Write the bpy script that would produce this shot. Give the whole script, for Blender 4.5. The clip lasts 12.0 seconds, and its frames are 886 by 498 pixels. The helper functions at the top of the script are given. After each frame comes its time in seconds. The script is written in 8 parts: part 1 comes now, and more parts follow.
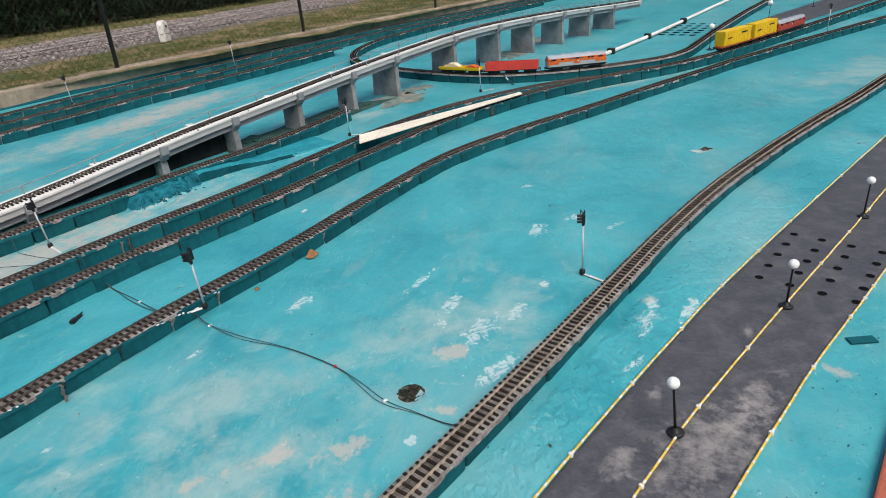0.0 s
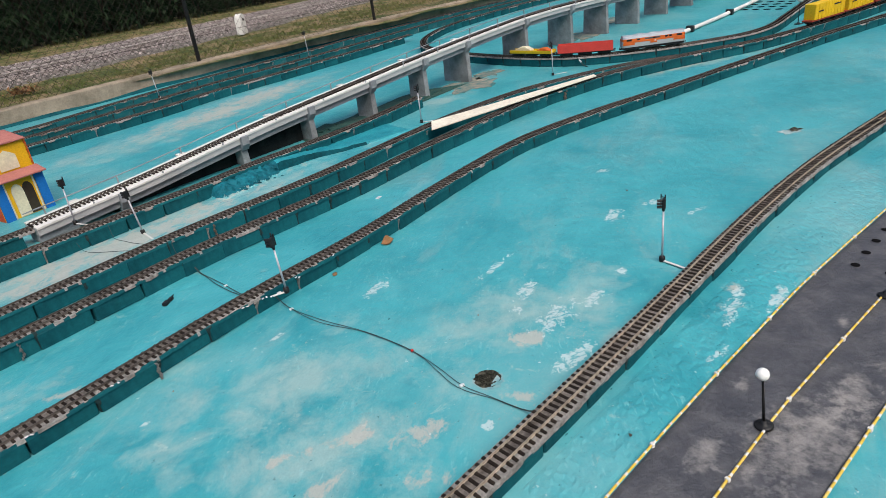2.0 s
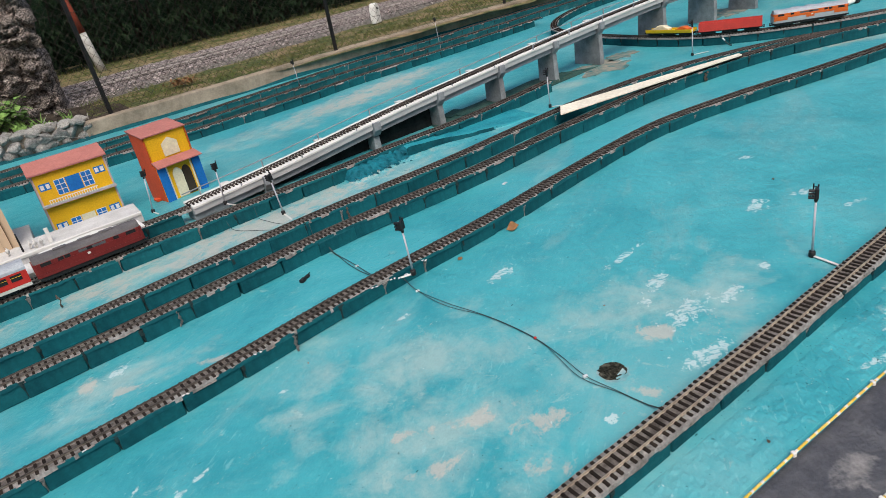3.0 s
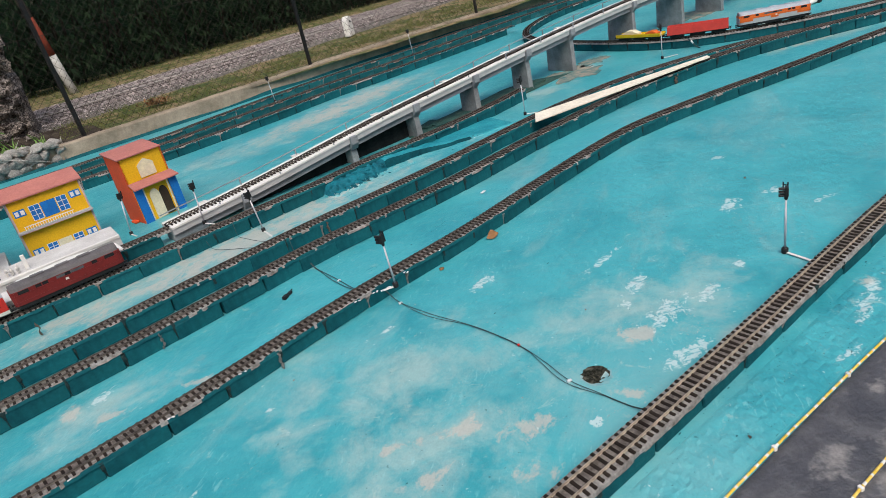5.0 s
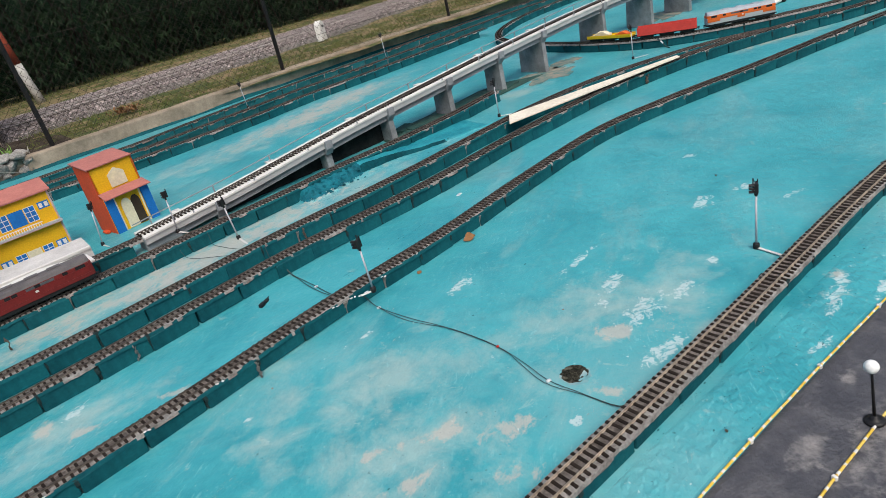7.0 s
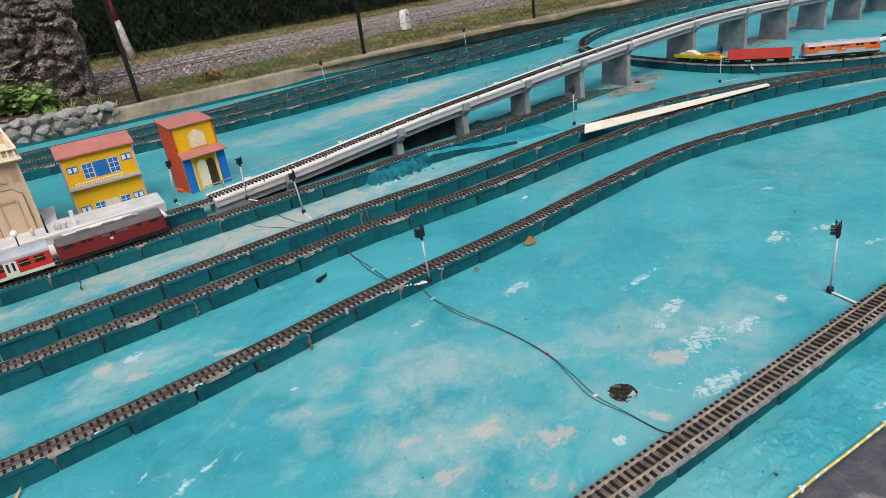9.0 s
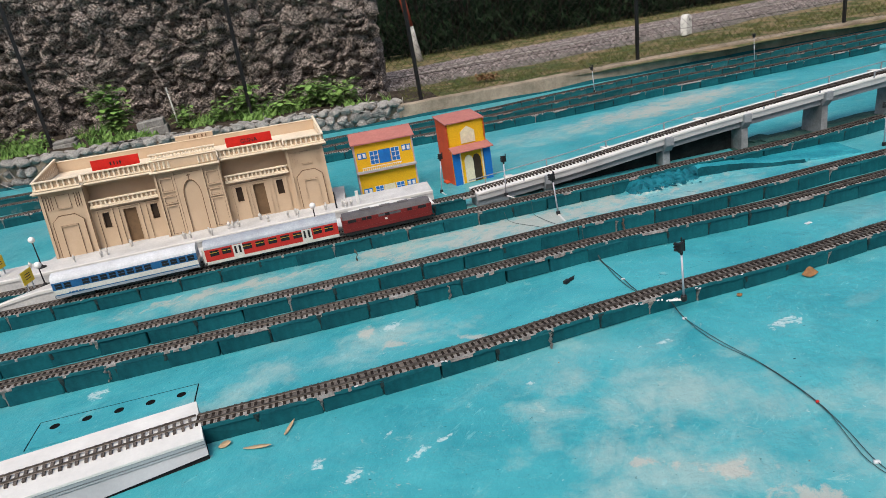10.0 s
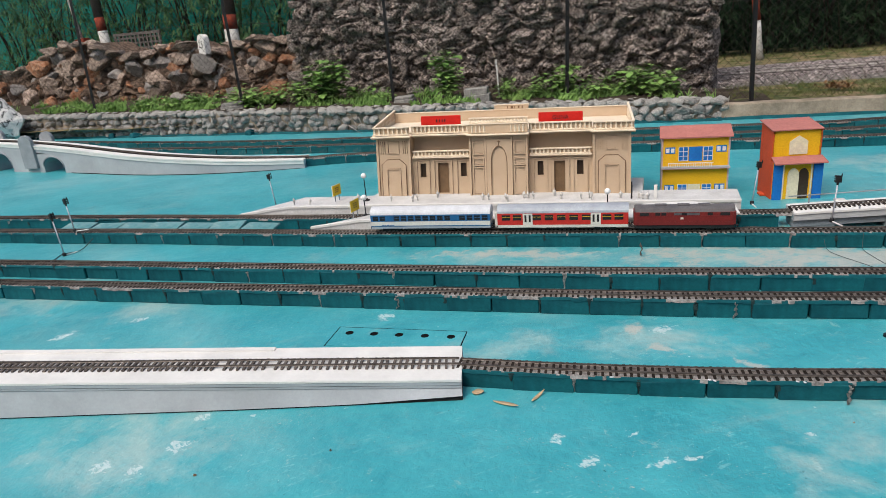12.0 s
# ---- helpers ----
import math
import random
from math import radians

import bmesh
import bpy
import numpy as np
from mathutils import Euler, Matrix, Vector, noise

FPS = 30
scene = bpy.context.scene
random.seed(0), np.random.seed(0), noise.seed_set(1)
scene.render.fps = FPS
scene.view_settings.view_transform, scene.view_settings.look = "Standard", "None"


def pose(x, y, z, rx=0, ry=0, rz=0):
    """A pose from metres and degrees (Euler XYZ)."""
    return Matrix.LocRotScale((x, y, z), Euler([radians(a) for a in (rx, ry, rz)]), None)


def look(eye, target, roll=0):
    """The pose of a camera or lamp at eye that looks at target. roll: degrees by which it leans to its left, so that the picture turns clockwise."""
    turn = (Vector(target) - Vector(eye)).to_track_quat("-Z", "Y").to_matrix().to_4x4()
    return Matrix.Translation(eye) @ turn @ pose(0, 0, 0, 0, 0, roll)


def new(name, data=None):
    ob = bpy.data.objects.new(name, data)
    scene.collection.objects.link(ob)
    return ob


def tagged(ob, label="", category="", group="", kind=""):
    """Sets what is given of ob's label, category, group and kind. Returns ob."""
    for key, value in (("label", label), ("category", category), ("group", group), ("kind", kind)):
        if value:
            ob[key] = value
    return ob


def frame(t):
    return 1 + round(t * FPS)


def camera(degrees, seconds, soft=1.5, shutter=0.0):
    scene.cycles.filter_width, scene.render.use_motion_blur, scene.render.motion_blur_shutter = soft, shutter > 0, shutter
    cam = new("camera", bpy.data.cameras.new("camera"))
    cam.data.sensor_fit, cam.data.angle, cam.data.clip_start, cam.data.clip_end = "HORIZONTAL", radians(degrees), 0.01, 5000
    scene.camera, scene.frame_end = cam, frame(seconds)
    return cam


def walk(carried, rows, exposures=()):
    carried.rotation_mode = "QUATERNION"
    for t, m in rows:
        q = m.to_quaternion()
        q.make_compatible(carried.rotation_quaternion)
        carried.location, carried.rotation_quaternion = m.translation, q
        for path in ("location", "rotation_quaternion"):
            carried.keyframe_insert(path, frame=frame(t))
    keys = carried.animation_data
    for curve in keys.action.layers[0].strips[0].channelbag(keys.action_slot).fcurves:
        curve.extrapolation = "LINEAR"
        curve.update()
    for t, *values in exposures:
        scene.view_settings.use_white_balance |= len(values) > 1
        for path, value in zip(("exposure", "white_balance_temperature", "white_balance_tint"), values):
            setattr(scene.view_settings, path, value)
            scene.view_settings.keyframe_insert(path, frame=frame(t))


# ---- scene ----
cam = camera(69.09, 12.0, soft=0.6)
PATH = [
    (0, 0.824, -1.252, 1.360, 64.69, 4.32, -51.40),
    (0.5, 0.823, -1.246, 1.367, 64.30, 6.09, -50.49),
    (1, 0.822, -1.247, 1.363, 64.23, 5.47, -50.72),
    (1.5, 0.817, -1.241, 1.360, 64.32, 5.03, -49.75),
    (2, 0.803, -1.231, 1.363, 64.00, 6.89, -45.92),
    (2.5, 0.798, -1.224, 1.358, 63.93, 8.67, -38.28),
    (2.7, 0.794, -1.224, 1.362, 64.20, 10.10, -35.31),
    (4.3, 0.792, -1.241, 1.379, 64.45, 10.40, -36.08),
    (4.5, 0.793, -1.242, 1.382, 64.42, 10.45, -36.83),
    (5, 0.794, -1.242, 1.384, 64.58, 11.58, -37.75),
    (5.5, 0.796, -1.243, 1.382, 64.53, 11.53, -38.57),
    (6, 0.797, -1.243, 1.384, 64.28, 11.55, -39.68),
    (6.5, 0.796, -1.244, 1.382, 64.32, 11.53, -39.99),
    (7, 0.800, -1.244, 1.384, 64.34, 11.98, -40.13),
    (8.8, 0.773, -1.211, 1.393, 64.64, 8.46, -37.01),
    (9, 0.762, -1.226, 1.387, 65.39, 6.96, -32.62),
    (9.5, 0.751, -1.226, 1.379, 66.89, 7.91, -21.41),
    (10, 0.725, -1.222, 1.375, 69.00, 8.47, -9.76),
    (10.5, 0.717, -1.230, 1.376, 70.82, 10.01, -0.76),
    (11, 0.698, -1.239, 1.356, 70.36, 7.50, 7.73),
    (11.5, 0.706, -1.249, 1.356, 70.36, 5.17, 14.58),
    (12, 0.708, -1.244, 1.357, 71.00, 4.63, 17.87),
]
walk(cam, [(t, pose(x, y, z, rx, ry, rz)) for t, x, y, z, rx, ry, rz in PATH])
SKY, SUN = 0.17, 2.2

# ---- sky and sun: a bright overcast day ----
world = bpy.data.worlds.new("overcast_sky")
scene.world = world
world.use_nodes = True
_sky = world.node_tree.nodes.new("ShaderNodeTexSky")
_sky.sky_type, _sky.sun_disc = "NISHITA", False
_sky.sun_elevation, _sky.sun_rotation = radians(55), radians(201)
_sky.air_density, _sky.dust_density, _sky.ozone_density = 1.0, 4.0, 1.0
_bg = world.node_tree.nodes["Background"]
_bg.inputs["Strength"].default_value = SKY
world.node_tree.links.new(_sky.outputs[0], _bg.inputs["Color"])
_sun = bpy.data.lights.new("sun", "SUN")
_sun.energy, _sun.angle, _sun.color = SUN, radians(35), (1.0, 0.96, 0.9)
new("sun", _sun).matrix_world = look((-5, -13, 20), (0, 0, 0))


# ---- mesh helpers ----
class Mesh:
    """Gathers vertices and faces, and links them as one object."""

    def __init__(self):
        self.v, self.f = [], []

    def add(self, verts, faces, m=None):
        n = len(self.v)
        self.v += [tuple(m @ Vector(p)) for p in verts] if m else [tuple(p) for p in verts]
        self.f += [tuple(i + n for i in f) for f in faces]
        return self

    def box(self, x0, y0, z0, x1, y1, z1, m=None):
        v = [(x, y, z) for z in (z0, z1) for x, y in ((x0, y0), (x1, y0), (x1, y1), (x0, y1))]
        return self.add(v, [(3, 2, 1, 0), (4, 5, 6, 7), (0, 1, 5, 4), (1, 2, 6, 5), (2, 3, 7, 6), (3, 0, 4, 7)], m)

    def prism(self, outline, d0, d1, m=None):
        """An outline in x and z, pushed along y from d0 to d1."""
        n = len(outline)
        v = [(x, d0, z) for x, z in outline] + [(x, d1, z) for x, z in outline]
        f = [tuple(range(n)), tuple(reversed(range(n, 2 * n)))]
        f += [(i, i + n, (i + 1) % n + n, (i + 1) % n) for i in range(n)]
        return self.add(v, f, m)

    def tube(self, points, r, n=8, closed=False, m=None):
        """A round bar along points; r is a number or a list."""
        pts = [Vector(p) for p in points]
        k = len(pts)
        rs = r if isinstance(r, (list, tuple)) else [r] * k
        v, f = [], []
        for i, p in enumerate(pts):
            d = (pts[min(i + 1, k - 1)] - pts[max(i - 1, 0)]).normalized()
            a = d.cross(Vector((0, 0, 1)) if abs(d.z) < 0.95 else Vector((1, 0, 0))).normalized()
            b = d.cross(a)
            v += [p + (a * math.cos(2 * math.pi * j / n) + b * math.sin(2 * math.pi * j / n)) * rs[i] for j in range(n)]
        for i in range(k - 1):
            f += [(i * n + j, i * n + (j + 1) % n, (i + 1) * n + (j + 1) % n, (i + 1) * n + j) for j in range(n)]
        f += [tuple(reversed(range(n))), tuple(range((k - 1) * n, k * n))]
        return self.add(v, f, m)

    def lathe(self, profile, n=16, m=None):
        """A profile of (radius, height) turned about z."""
        v, f, k = [], [], len(profile)
        for r, z in profile:
            v += [(r * math.cos(2 * math.pi * j / n), r * math.sin(2 * math.pi * j / n), z) for j in range(n)]
        for i in range(k - 1):
            f += [(i * n + j, i * n + (j + 1) % n, (i + 1) * n + (j + 1) % n, (i + 1) * n + j) for j in range(n)]
        f += [tuple(reversed(range(n))), tuple(range((k - 1) * n, k * n))]
        return self.add(v, f, m)

    def ball(self, r, n=16, rings=9, m=None, squash=1.0):
        prof = [(max(r * math.sin(math.pi * i / rings), 0.0004), -r * squash * math.cos(math.pi * i / rings)) for i in range(rings + 1)]
        return self.lathe(prof, n, m)

    def data(self, name, material, smooth=False):
        me = bpy.data.meshes.new(name)
        me.from_pydata(self.v, [], self.f)
        me.materials.append(material)
        if smooth:
            me.polygons.foreach_set("use_smooth", [True] * len(me.polygons))
        me.update()
        return me


def part(name, mesh, material, parent=None, label="", smooth=False, bevel=0.0):
    ob = new(name, mesh.data(name, material, smooth))
    if parent:
        ob.parent = parent
    if label:
        ob["label"] = label
    if bevel:
        b = ob.modifiers.new("bevel", "BEVEL")
        b.width, b.segments, b.limit_method, b.angle_limit = bevel, 2, "ANGLE", radians(35)
    return ob


def thing(name, label, category, group="", kind="", at=None):
    ob = new(name)
    ob.empty_display_size = 0.05
    if at is not None:
        ob.matrix_world = at
    return tagged(ob, label, category, group, kind)


def piece(name, me, m, parent):
    """One of many alike pieces, on a shared mesh."""
    ob = new(name, me)
    ob.parent = parent
    ob.matrix_basis = m
    return ob


# ---- materials ----
def material(name, a, b=None, rough=0.7, metal=0.0, grain=60.0, stain=4.0, bump=0.15, vary=0.0, spec=0.25, mixing=(0.35, 0.65), depth=0.01, contrast=(0.82, 1.15), islands=0.0):
    """A surface of colour a with stains of b at one scale and grain at another."""
    b = b or tuple(c * 0.7 for c in a)
    mat = bpy.data.materials.new(name)
    mat.use_nodes = True
    t = mat.node_tree
    n, ln = t.nodes, t.links
    p = n["Principled BSDF"]
    at = n.new("ShaderNodeTexCoord")
    big = n.new("ShaderNodeTexNoise")
    big.inputs["Scale"].default_value, big.inputs["Detail"].default_value, big.inputs["Roughness"].default_value = stain, 6, 0.65
    fine = n.new("ShaderNodeTexNoise")
    fine.inputs["Scale"].default_value, fine.inputs["Detail"].default_value, fine.inputs["Roughness"].default_value = grain, 6, 0.62
    ramp = n.new("ShaderNodeMapRange")
    ramp.inputs["From Min"].default_value, ramp.inputs["From Max"].default_value = mixing
    mix = n.new("ShaderNodeMix")
    mix.data_type = "RGBA"
    mix.inputs["A"].default_value, mix.inputs["B"].default_value = (*a, 1), (*b, 1)
    shade = n.new("ShaderNodeMapRange")
    shade.inputs["From Min"].default_value, shade.inputs["From Max"].default_value = 0.25, 0.75
    shade.inputs["To Min"].default_value, shade.inputs["To Max"].default_value = contrast
    mul = n.new("ShaderNodeVectorMath")
    mul.operation = "SCALE"
    for tex in (big, fine):
        ln.new(at.outputs["Object"], tex.inputs["Vector"])
    ln.new(big.outputs[0], ramp.inputs["Value"])
    ln.new(ramp.outputs[0], mix.inputs["Factor"])
    ln.new(fine.outputs[0], shade.inputs["Value"])
    ln.new(mix.outputs["Result"], mul.inputs[0])
    last = shade.outputs[0]
    if vary or islands:
        info = n.new("ShaderNodeObjectInfo") if vary else n.new("ShaderNodeNewGeometry")
        vary = vary or islands
        rnd = n.new("ShaderNodeMapRange")
        rnd.inputs["To Min"].default_value, rnd.inputs["To Max"].default_value = 1 - vary, 1 + vary
        ln.new(info.outputs["Random Per Island" if islands else "Random"], rnd.inputs["Value"])
        m2 = n.new("ShaderNodeMath")
        m2.operation = "MULTIPLY"
        ln.new(last, m2.inputs[0])
        ln.new(rnd.outputs[0], m2.inputs[1])
        last = m2.outputs[0]
    ln.new(last, mul.inputs["Scale"])
    ln.new(mul.outputs[0], p.inputs["Base Color"])
    p.inputs["Roughness"].default_value, p.inputs["Metallic"].default_value = rough, metal
    p.inputs["Specular IOR Level"].default_value = spec
    if bump:
        bu = n.new("ShaderNodeBump")
        bu.inputs["Strength"].default_value, bu.inputs["Distance"].default_value = bump, depth
        ln.new(fine.outputs[0], bu.inputs["Height"])
        ln.new(bu.outputs[0], p.inputs["Normal"])
    return mat


def pool_paint():
    """Turquoise paint on a cement floor: clouded, scuffed, bleached to cement here and there."""
    mat = bpy.data.materials.new("turquoise_floor_paint")
    mat.use_nodes = True
    t = mat.node_tree
    n, ln = t.nodes, t.links
    p = n["Principled BSDF"]
    at = n.new("ShaderNodeTexCoord")

    def tex(scale, detail, rough=0.6, lo=0.4, hi=0.6, distort=0.0, stretch=1.0, turn=0.0):
        k = n.new("ShaderNodeTexNoise")
        k.inputs["Scale"].default_value, k.inputs["Detail"].default_value, k.inputs["Roughness"].default_value = scale, detail, rough
        k.inputs["Distortion"].default_value = distort
        where = at.outputs["Object"]
        if stretch != 1.0:
            mp = n.new("ShaderNodeMapping")
            mp.vector_type = "TEXTURE"
            mp.inputs["Rotation"].default_value = (0, 0, radians(turn))
            mp.inputs["Scale"].default_value = (stretch, 1, 1)
            ln.new(where, mp.inputs["Vector"])
            where = mp.outputs[0]
        ln.new(where, k.inputs["Vector"])
        r = n.new("ShaderNodeMapRange")
        r.inputs["From Min"].default_value, r.inputs["From Max"].default_value = lo, hi
        ln.new(k.outputs[0], r.inputs["Value"])
        return k, r.outputs[0]

    def blend(a, b, fac):
        k = n.new("ShaderNodeMix")
        k.data_type = "RGBA"
        for socket, value in (("A", a), ("B", b)):
            if isinstance(value, tuple):
                k.inputs[socket].default_value = (*value, 1)
            else:
                ln.new(value, k.inputs[socket])
        ln.new(fac, k.inputs["Factor"])
        return k.outputs["Result"]

    def times(a, b):
        k = n.new("ShaderNodeMath")
        k.operation = "MULTIPLY"
        ln.new(a, k.inputs[0])
        if isinstance(b, float):
            k.inputs[1].default_value = b
        else:
            ln.new(b, k.inputs[1])
        return k.outputs[0]

    def spots(places, slope, base, soft, scale, stretch=1.0, turn=0.0, rough=0.7):
        """A mask of ragged islands, dense about each place (x, y, half-length, half-width, turn) and thinning out from it."""
        whole = None
        for x, y, a, b, angle in places:
            mp = n.new("ShaderNodeMapping")
            mp.vector_type = "TEXTURE"
            mp.inputs["Location"].default_value = (x, y, 0)
            mp.inputs["Rotation"].default_value = (0, 0, radians(angle))
            mp.inputs["Scale"].default_value = (a, b, 1)
            ln.new(at.outputs["Object"], mp.inputs["Vector"])
            d = n.new("ShaderNodeVectorMath")
            d.operation = "LENGTH"
            ln.new(mp.outputs[0], d.inputs[0])
            if whole is None:
                whole = d.outputs["Value"]
            else:
                k = n.new("ShaderNodeMath")
                k.operation = "MINIMUM"
                ln.new(whole, k.inputs[0])
                ln.new(d.outputs["Value"], k.inputs[1])
                whole = k.outputs[0]
        k, _ = tex(scale, 12, rough, 0, 1, 0.3, stretch, turn)
        m = n.new("ShaderNodeMath")
        m.operation = "MULTIPLY_ADD"
        ln.new(whole, m.inputs[0])
        m.inputs[1].default_value = -slope
        ln.new(k.outputs[0], m.inputs[2])
        r = n.new("ShaderNodeMapRange")
        r.inputs["From Min"].default_value, r.inputs["From Max"].default_value = base, base + soft
        ln.new(m.outputs[0], r.inputs["Value"])
        return r.outputs[0]

    _, cloud = tex(1.6, 12, 0.68, 0.30, 0.66, 0.5)
    _, mottle = tex(6.5, 12, 0.72, 0.40, 0.62, 0.8)
    _, wear = tex(0.75, 12, 0.72, 0.50, 0.68, 0.3)
    _, brush = tex(2.6, 12, 0.78, 0.54, 0.63, 0.4, 3.2, 28)
    _, brush2 = tex(6.0, 12, 0.78, 0.57, 0.65, 0.4, 2.8, -38)
    _, scuff = tex(10.0, 12, 0.78, 0.60, 0.645, 0.6)
    _, chips = tex(30.0, 8, 0.68, 0.66, 0.685)
    _, pits = tex(44.0, 6, 0.6, 0.675, 0.70)
    _, flock = tex(2.4, 8, 0.75, 0.47, 0.60)
    _, scrape = tex(58.0, 6, 0.62, 0.585, 0.625, 0.5, 3.6, 42)
    lumps, _ = tex(9.0, 8, 0.62)
    fine, grain = tex(130.0, 5, 0.65, 0.25, 0.75)
    _, dirt = tex(3.4, 10, 0.74, 0.57, 0.72)
    haze = spots(BLEACHED, 0.125, 0.30, 0.22, 4.2)
    bare = spots(BARE, 0.11, 0.355, 0.09, 11.0, 1.35, 25, 0.74)
    _, gaps = tex(62.0, 6, 0.66, 0.405, 0.50, 0.4, 2.4, -32)
    flaky = times(spots(FLAKY + FLAKY_WEST, 0.20, 0.355, 0.03, 26.0, 1.5, 35, 0.72), gaps)
    c = blend(POOL_A, POOL_B, cloud)
    c = blend(c, POOL_B, times(mottle, 0.45))
    c = blend(c, POOL_PALE, times(wear, 0.26))
    c = blend(c, POOL_PALE, times(haze, 0.60))
    c = blend(c, POOL_PALE, times(brush, 0.20))
    c = blend(c, POOL_PALE, times(brush2, 0.16))
    c = blend(c, POOL_PALE, times(scuff, 0.42))
    c = blend(c, (0.36, 0.66, 0.66), times(times(scrape, flock), 0.28))
    c = blend(c, (0.51, 0.445, 0.375), times(bare, 0.66))
    c = blend(c, (0.62, 0.69, 0.67), times(flaky, 0.66))
    c = blend(c, (0.60, 0.68, 0.66), times(chips, 0.68))
    c = blend(c, (0.012, 0.13, 0.15), times(dirt, 0.24))
    c = blend(c, (0.010, 0.07, 0.08), times(pits, 0.55))
    c = blend(c, (0.015, 0.14, 0.165), times(grain, 0.10))
    ln.new(c, p.inputs["Base Color"])
    p.inputs["Roughness"].default_value = 0.34
    p.inputs["Specular IOR Level"].default_value = 0.33
    bu = n.new("ShaderNodeBump")
    bu.inputs["Strength"].default_value, bu.inputs["Distance"].default_value = 0.22, 0.005
    ln.new(fine.outputs[0], bu.inputs["Height"])
    b2 = n.new("ShaderNodeBump")
    b2.inputs["Strength"].default_value, b2.inputs["Distance"].default_value = 0.55, 0.02
    ln.new(lumps.outputs[0], b2.inputs["Height"])
    ln.new(bu.outputs[0], b2.inputs["Normal"])
    ln.new(b2.outputs[0], p.inputs["Normal"])
    return mat


POOL_A, POOL_B, POOL_PALE = (0.017, 0.226, 0.270), (0.069, 0.380, 0.416), (0.40, 0.495, 0.45)
BLEACHED = [(1.69, 0.47, 0.22, 0.2, -12), (1.48, 0.17, 0.27, 0.17, -26), (-1.09, 0.24, 0.22, 0.21, 41), (-2.83, 1.37, 0.25, 0.16, 10), (-1.98, 1.4, 0.2, 0.12, 10), (0.09, 1.24, 0.19, 0.1, 20), (0.71, 1.42, 0.24, 0.12, 10), (1.29, 0.75, 0.29, 0.09, 63),
        (2.51, 0.12, 0.34, 0.15, -15), (2.41, -0.24, 0.22, 0.03, 7), (1.30, 2.50, 1.45, 0.17, 5), (4.42, 5.39, 0.75, 0.26, 8), (3.72, 5.14, 0.75, 0.28, 8), (2.79, 4.94, 0.6, 0.25, 0), (8.06, -0.46, 0.7, 0.3, -10), (6.9, 1.42, 0.55, 0.07, -24), (5.9, 6.9, 0.8, 0.12, 5), (4.95, 3.05, 0.25, 0.15, 0)]
BARE = [(1.75, 2.54, 0.80, 0.14, 4), (-0.12, 2.42, 0.38, 0.065, 5), (0.80, 2.53, 0.16, 0.06, 5), (1.61, 0.16, 0.075, 0.036, -27), (1.73, 0.01, 0.07, 0.032, -20), (1.63, -0.15, 0.045, 0.025, -20), (2.34, 0.05, 0.045, 0.035, -25), (1.39, 0.28, 0.03, 0.02, -22), (1.4, 0.08, 0.065, 0.03, -21), (0.75, 1.34, 0.055, 0.037, 12),
        (1.07, 1.25, 0.06, 0.023, -28), (0.62, 1.5, 0.05, 0.028, 29), (2.06, -0.135, 0.036, 0.024, -60), (3.8, 5.15, 0.62, 0.20, 8), (4.4, 5.4, 0.55, 0.17, 8), (5.75, 3.2, 0.14, 0.06, 20), (3.06, -0.41, 0.035, 0.026, -37), (2.93, -1.1, 0.022, 0.031, -25), (6.6, 1.55, 0.25, 0.03, -24)]
FLAKY = [(2.5, 0.04, 0.134, 0.062, 8), (2.71, 0.0, 0.087, 0.041, 3), (2.62, 0.26, 0.08, 0.046, 21), (2.47, 0.2, 0.03, 0.034, -24), (2.36, -0.16, 0.128, 0.045, -5), (2.7, 0.51, 0.146, 0.024, 7), (3.44, 0.34, 0.092, 0.055, 9), (3.68, 0.26, 0.08, 0.028, -24), (3.69, 0.02, 0.087, 0.020, -20), (2.96, 0.02, 0.041, 0.026, 6),
        (3.97, 0.74, 0.042, 0.028, -33), (2.27, 0.83, 0.119, 0.034, 19), (1.89, -0.14, 0.04, 0.02, -3), (1.79, 0.88, 0.04, 0.016, -9), (2.94, -0.46, 0.198, 0.03, 12), (2.62, -0.54, 0.072, 0.022, 0), (1.2, 0.81, 0.021, 0.015, -9), (1.2, 0.63, 0.02, 0.016, -21), (3.07, -0.57, 0.13, 0.03, 2)]
FLAKY_WEST = [(-0.96, 0.49, 0.036, 0.035, 43), (-0.92, 0.32, 0.054, 0.051, 72), (-1.12, 0.15, 0.038, 0.045, 107), (-0.98, 0.15, 0.036, 0.04, 50), (-0.76, 0.54, 0.016, 0.012, 49), (0.4, 0.63, 0.038, 0.026, 48), (0.52, 0.52, 0.047, 0.031, 61), (0.65, 0.7, 0.033, 0.016, 34), (0.74, 0.56, 0.062, 0.02, 35), (0.83, 0.6, 0.04, 0.013, 17),
        (0.74, 1.51, 0.084, 0.036, 32), (-0.58, 1.46, 0.048, 0.044, 47), (-1.94, 1.23, 0.051, 0.026, 28), (-2.21, 0.99, 0.066, 0.05, 38)]
M_POOL = pool_paint()
M_TEAL = material("teal_painted_brick", (0.003, 0.058, 0.073), (0.006, 0.094, 0.109), 0.7, grain=60, stain=9, bump=0.22, vary=0.16, spec=0.15)
M_MORTAR = material("cement_bed", (0.37, 0.355, 0.335), (0.17, 0.155, 0.142), 0.9, grain=110, stain=26, bump=0.9, spec=0.15, contrast=(0.6, 1.25))
M_BEDDIRT = material("dirty_brown_bed", (0.24, 0.212, 0.19), (0.085, 0.072, 0.063), 0.95, grain=120, stain=22, bump=0.8, spec=0.1, contrast=(0.6, 1.3))
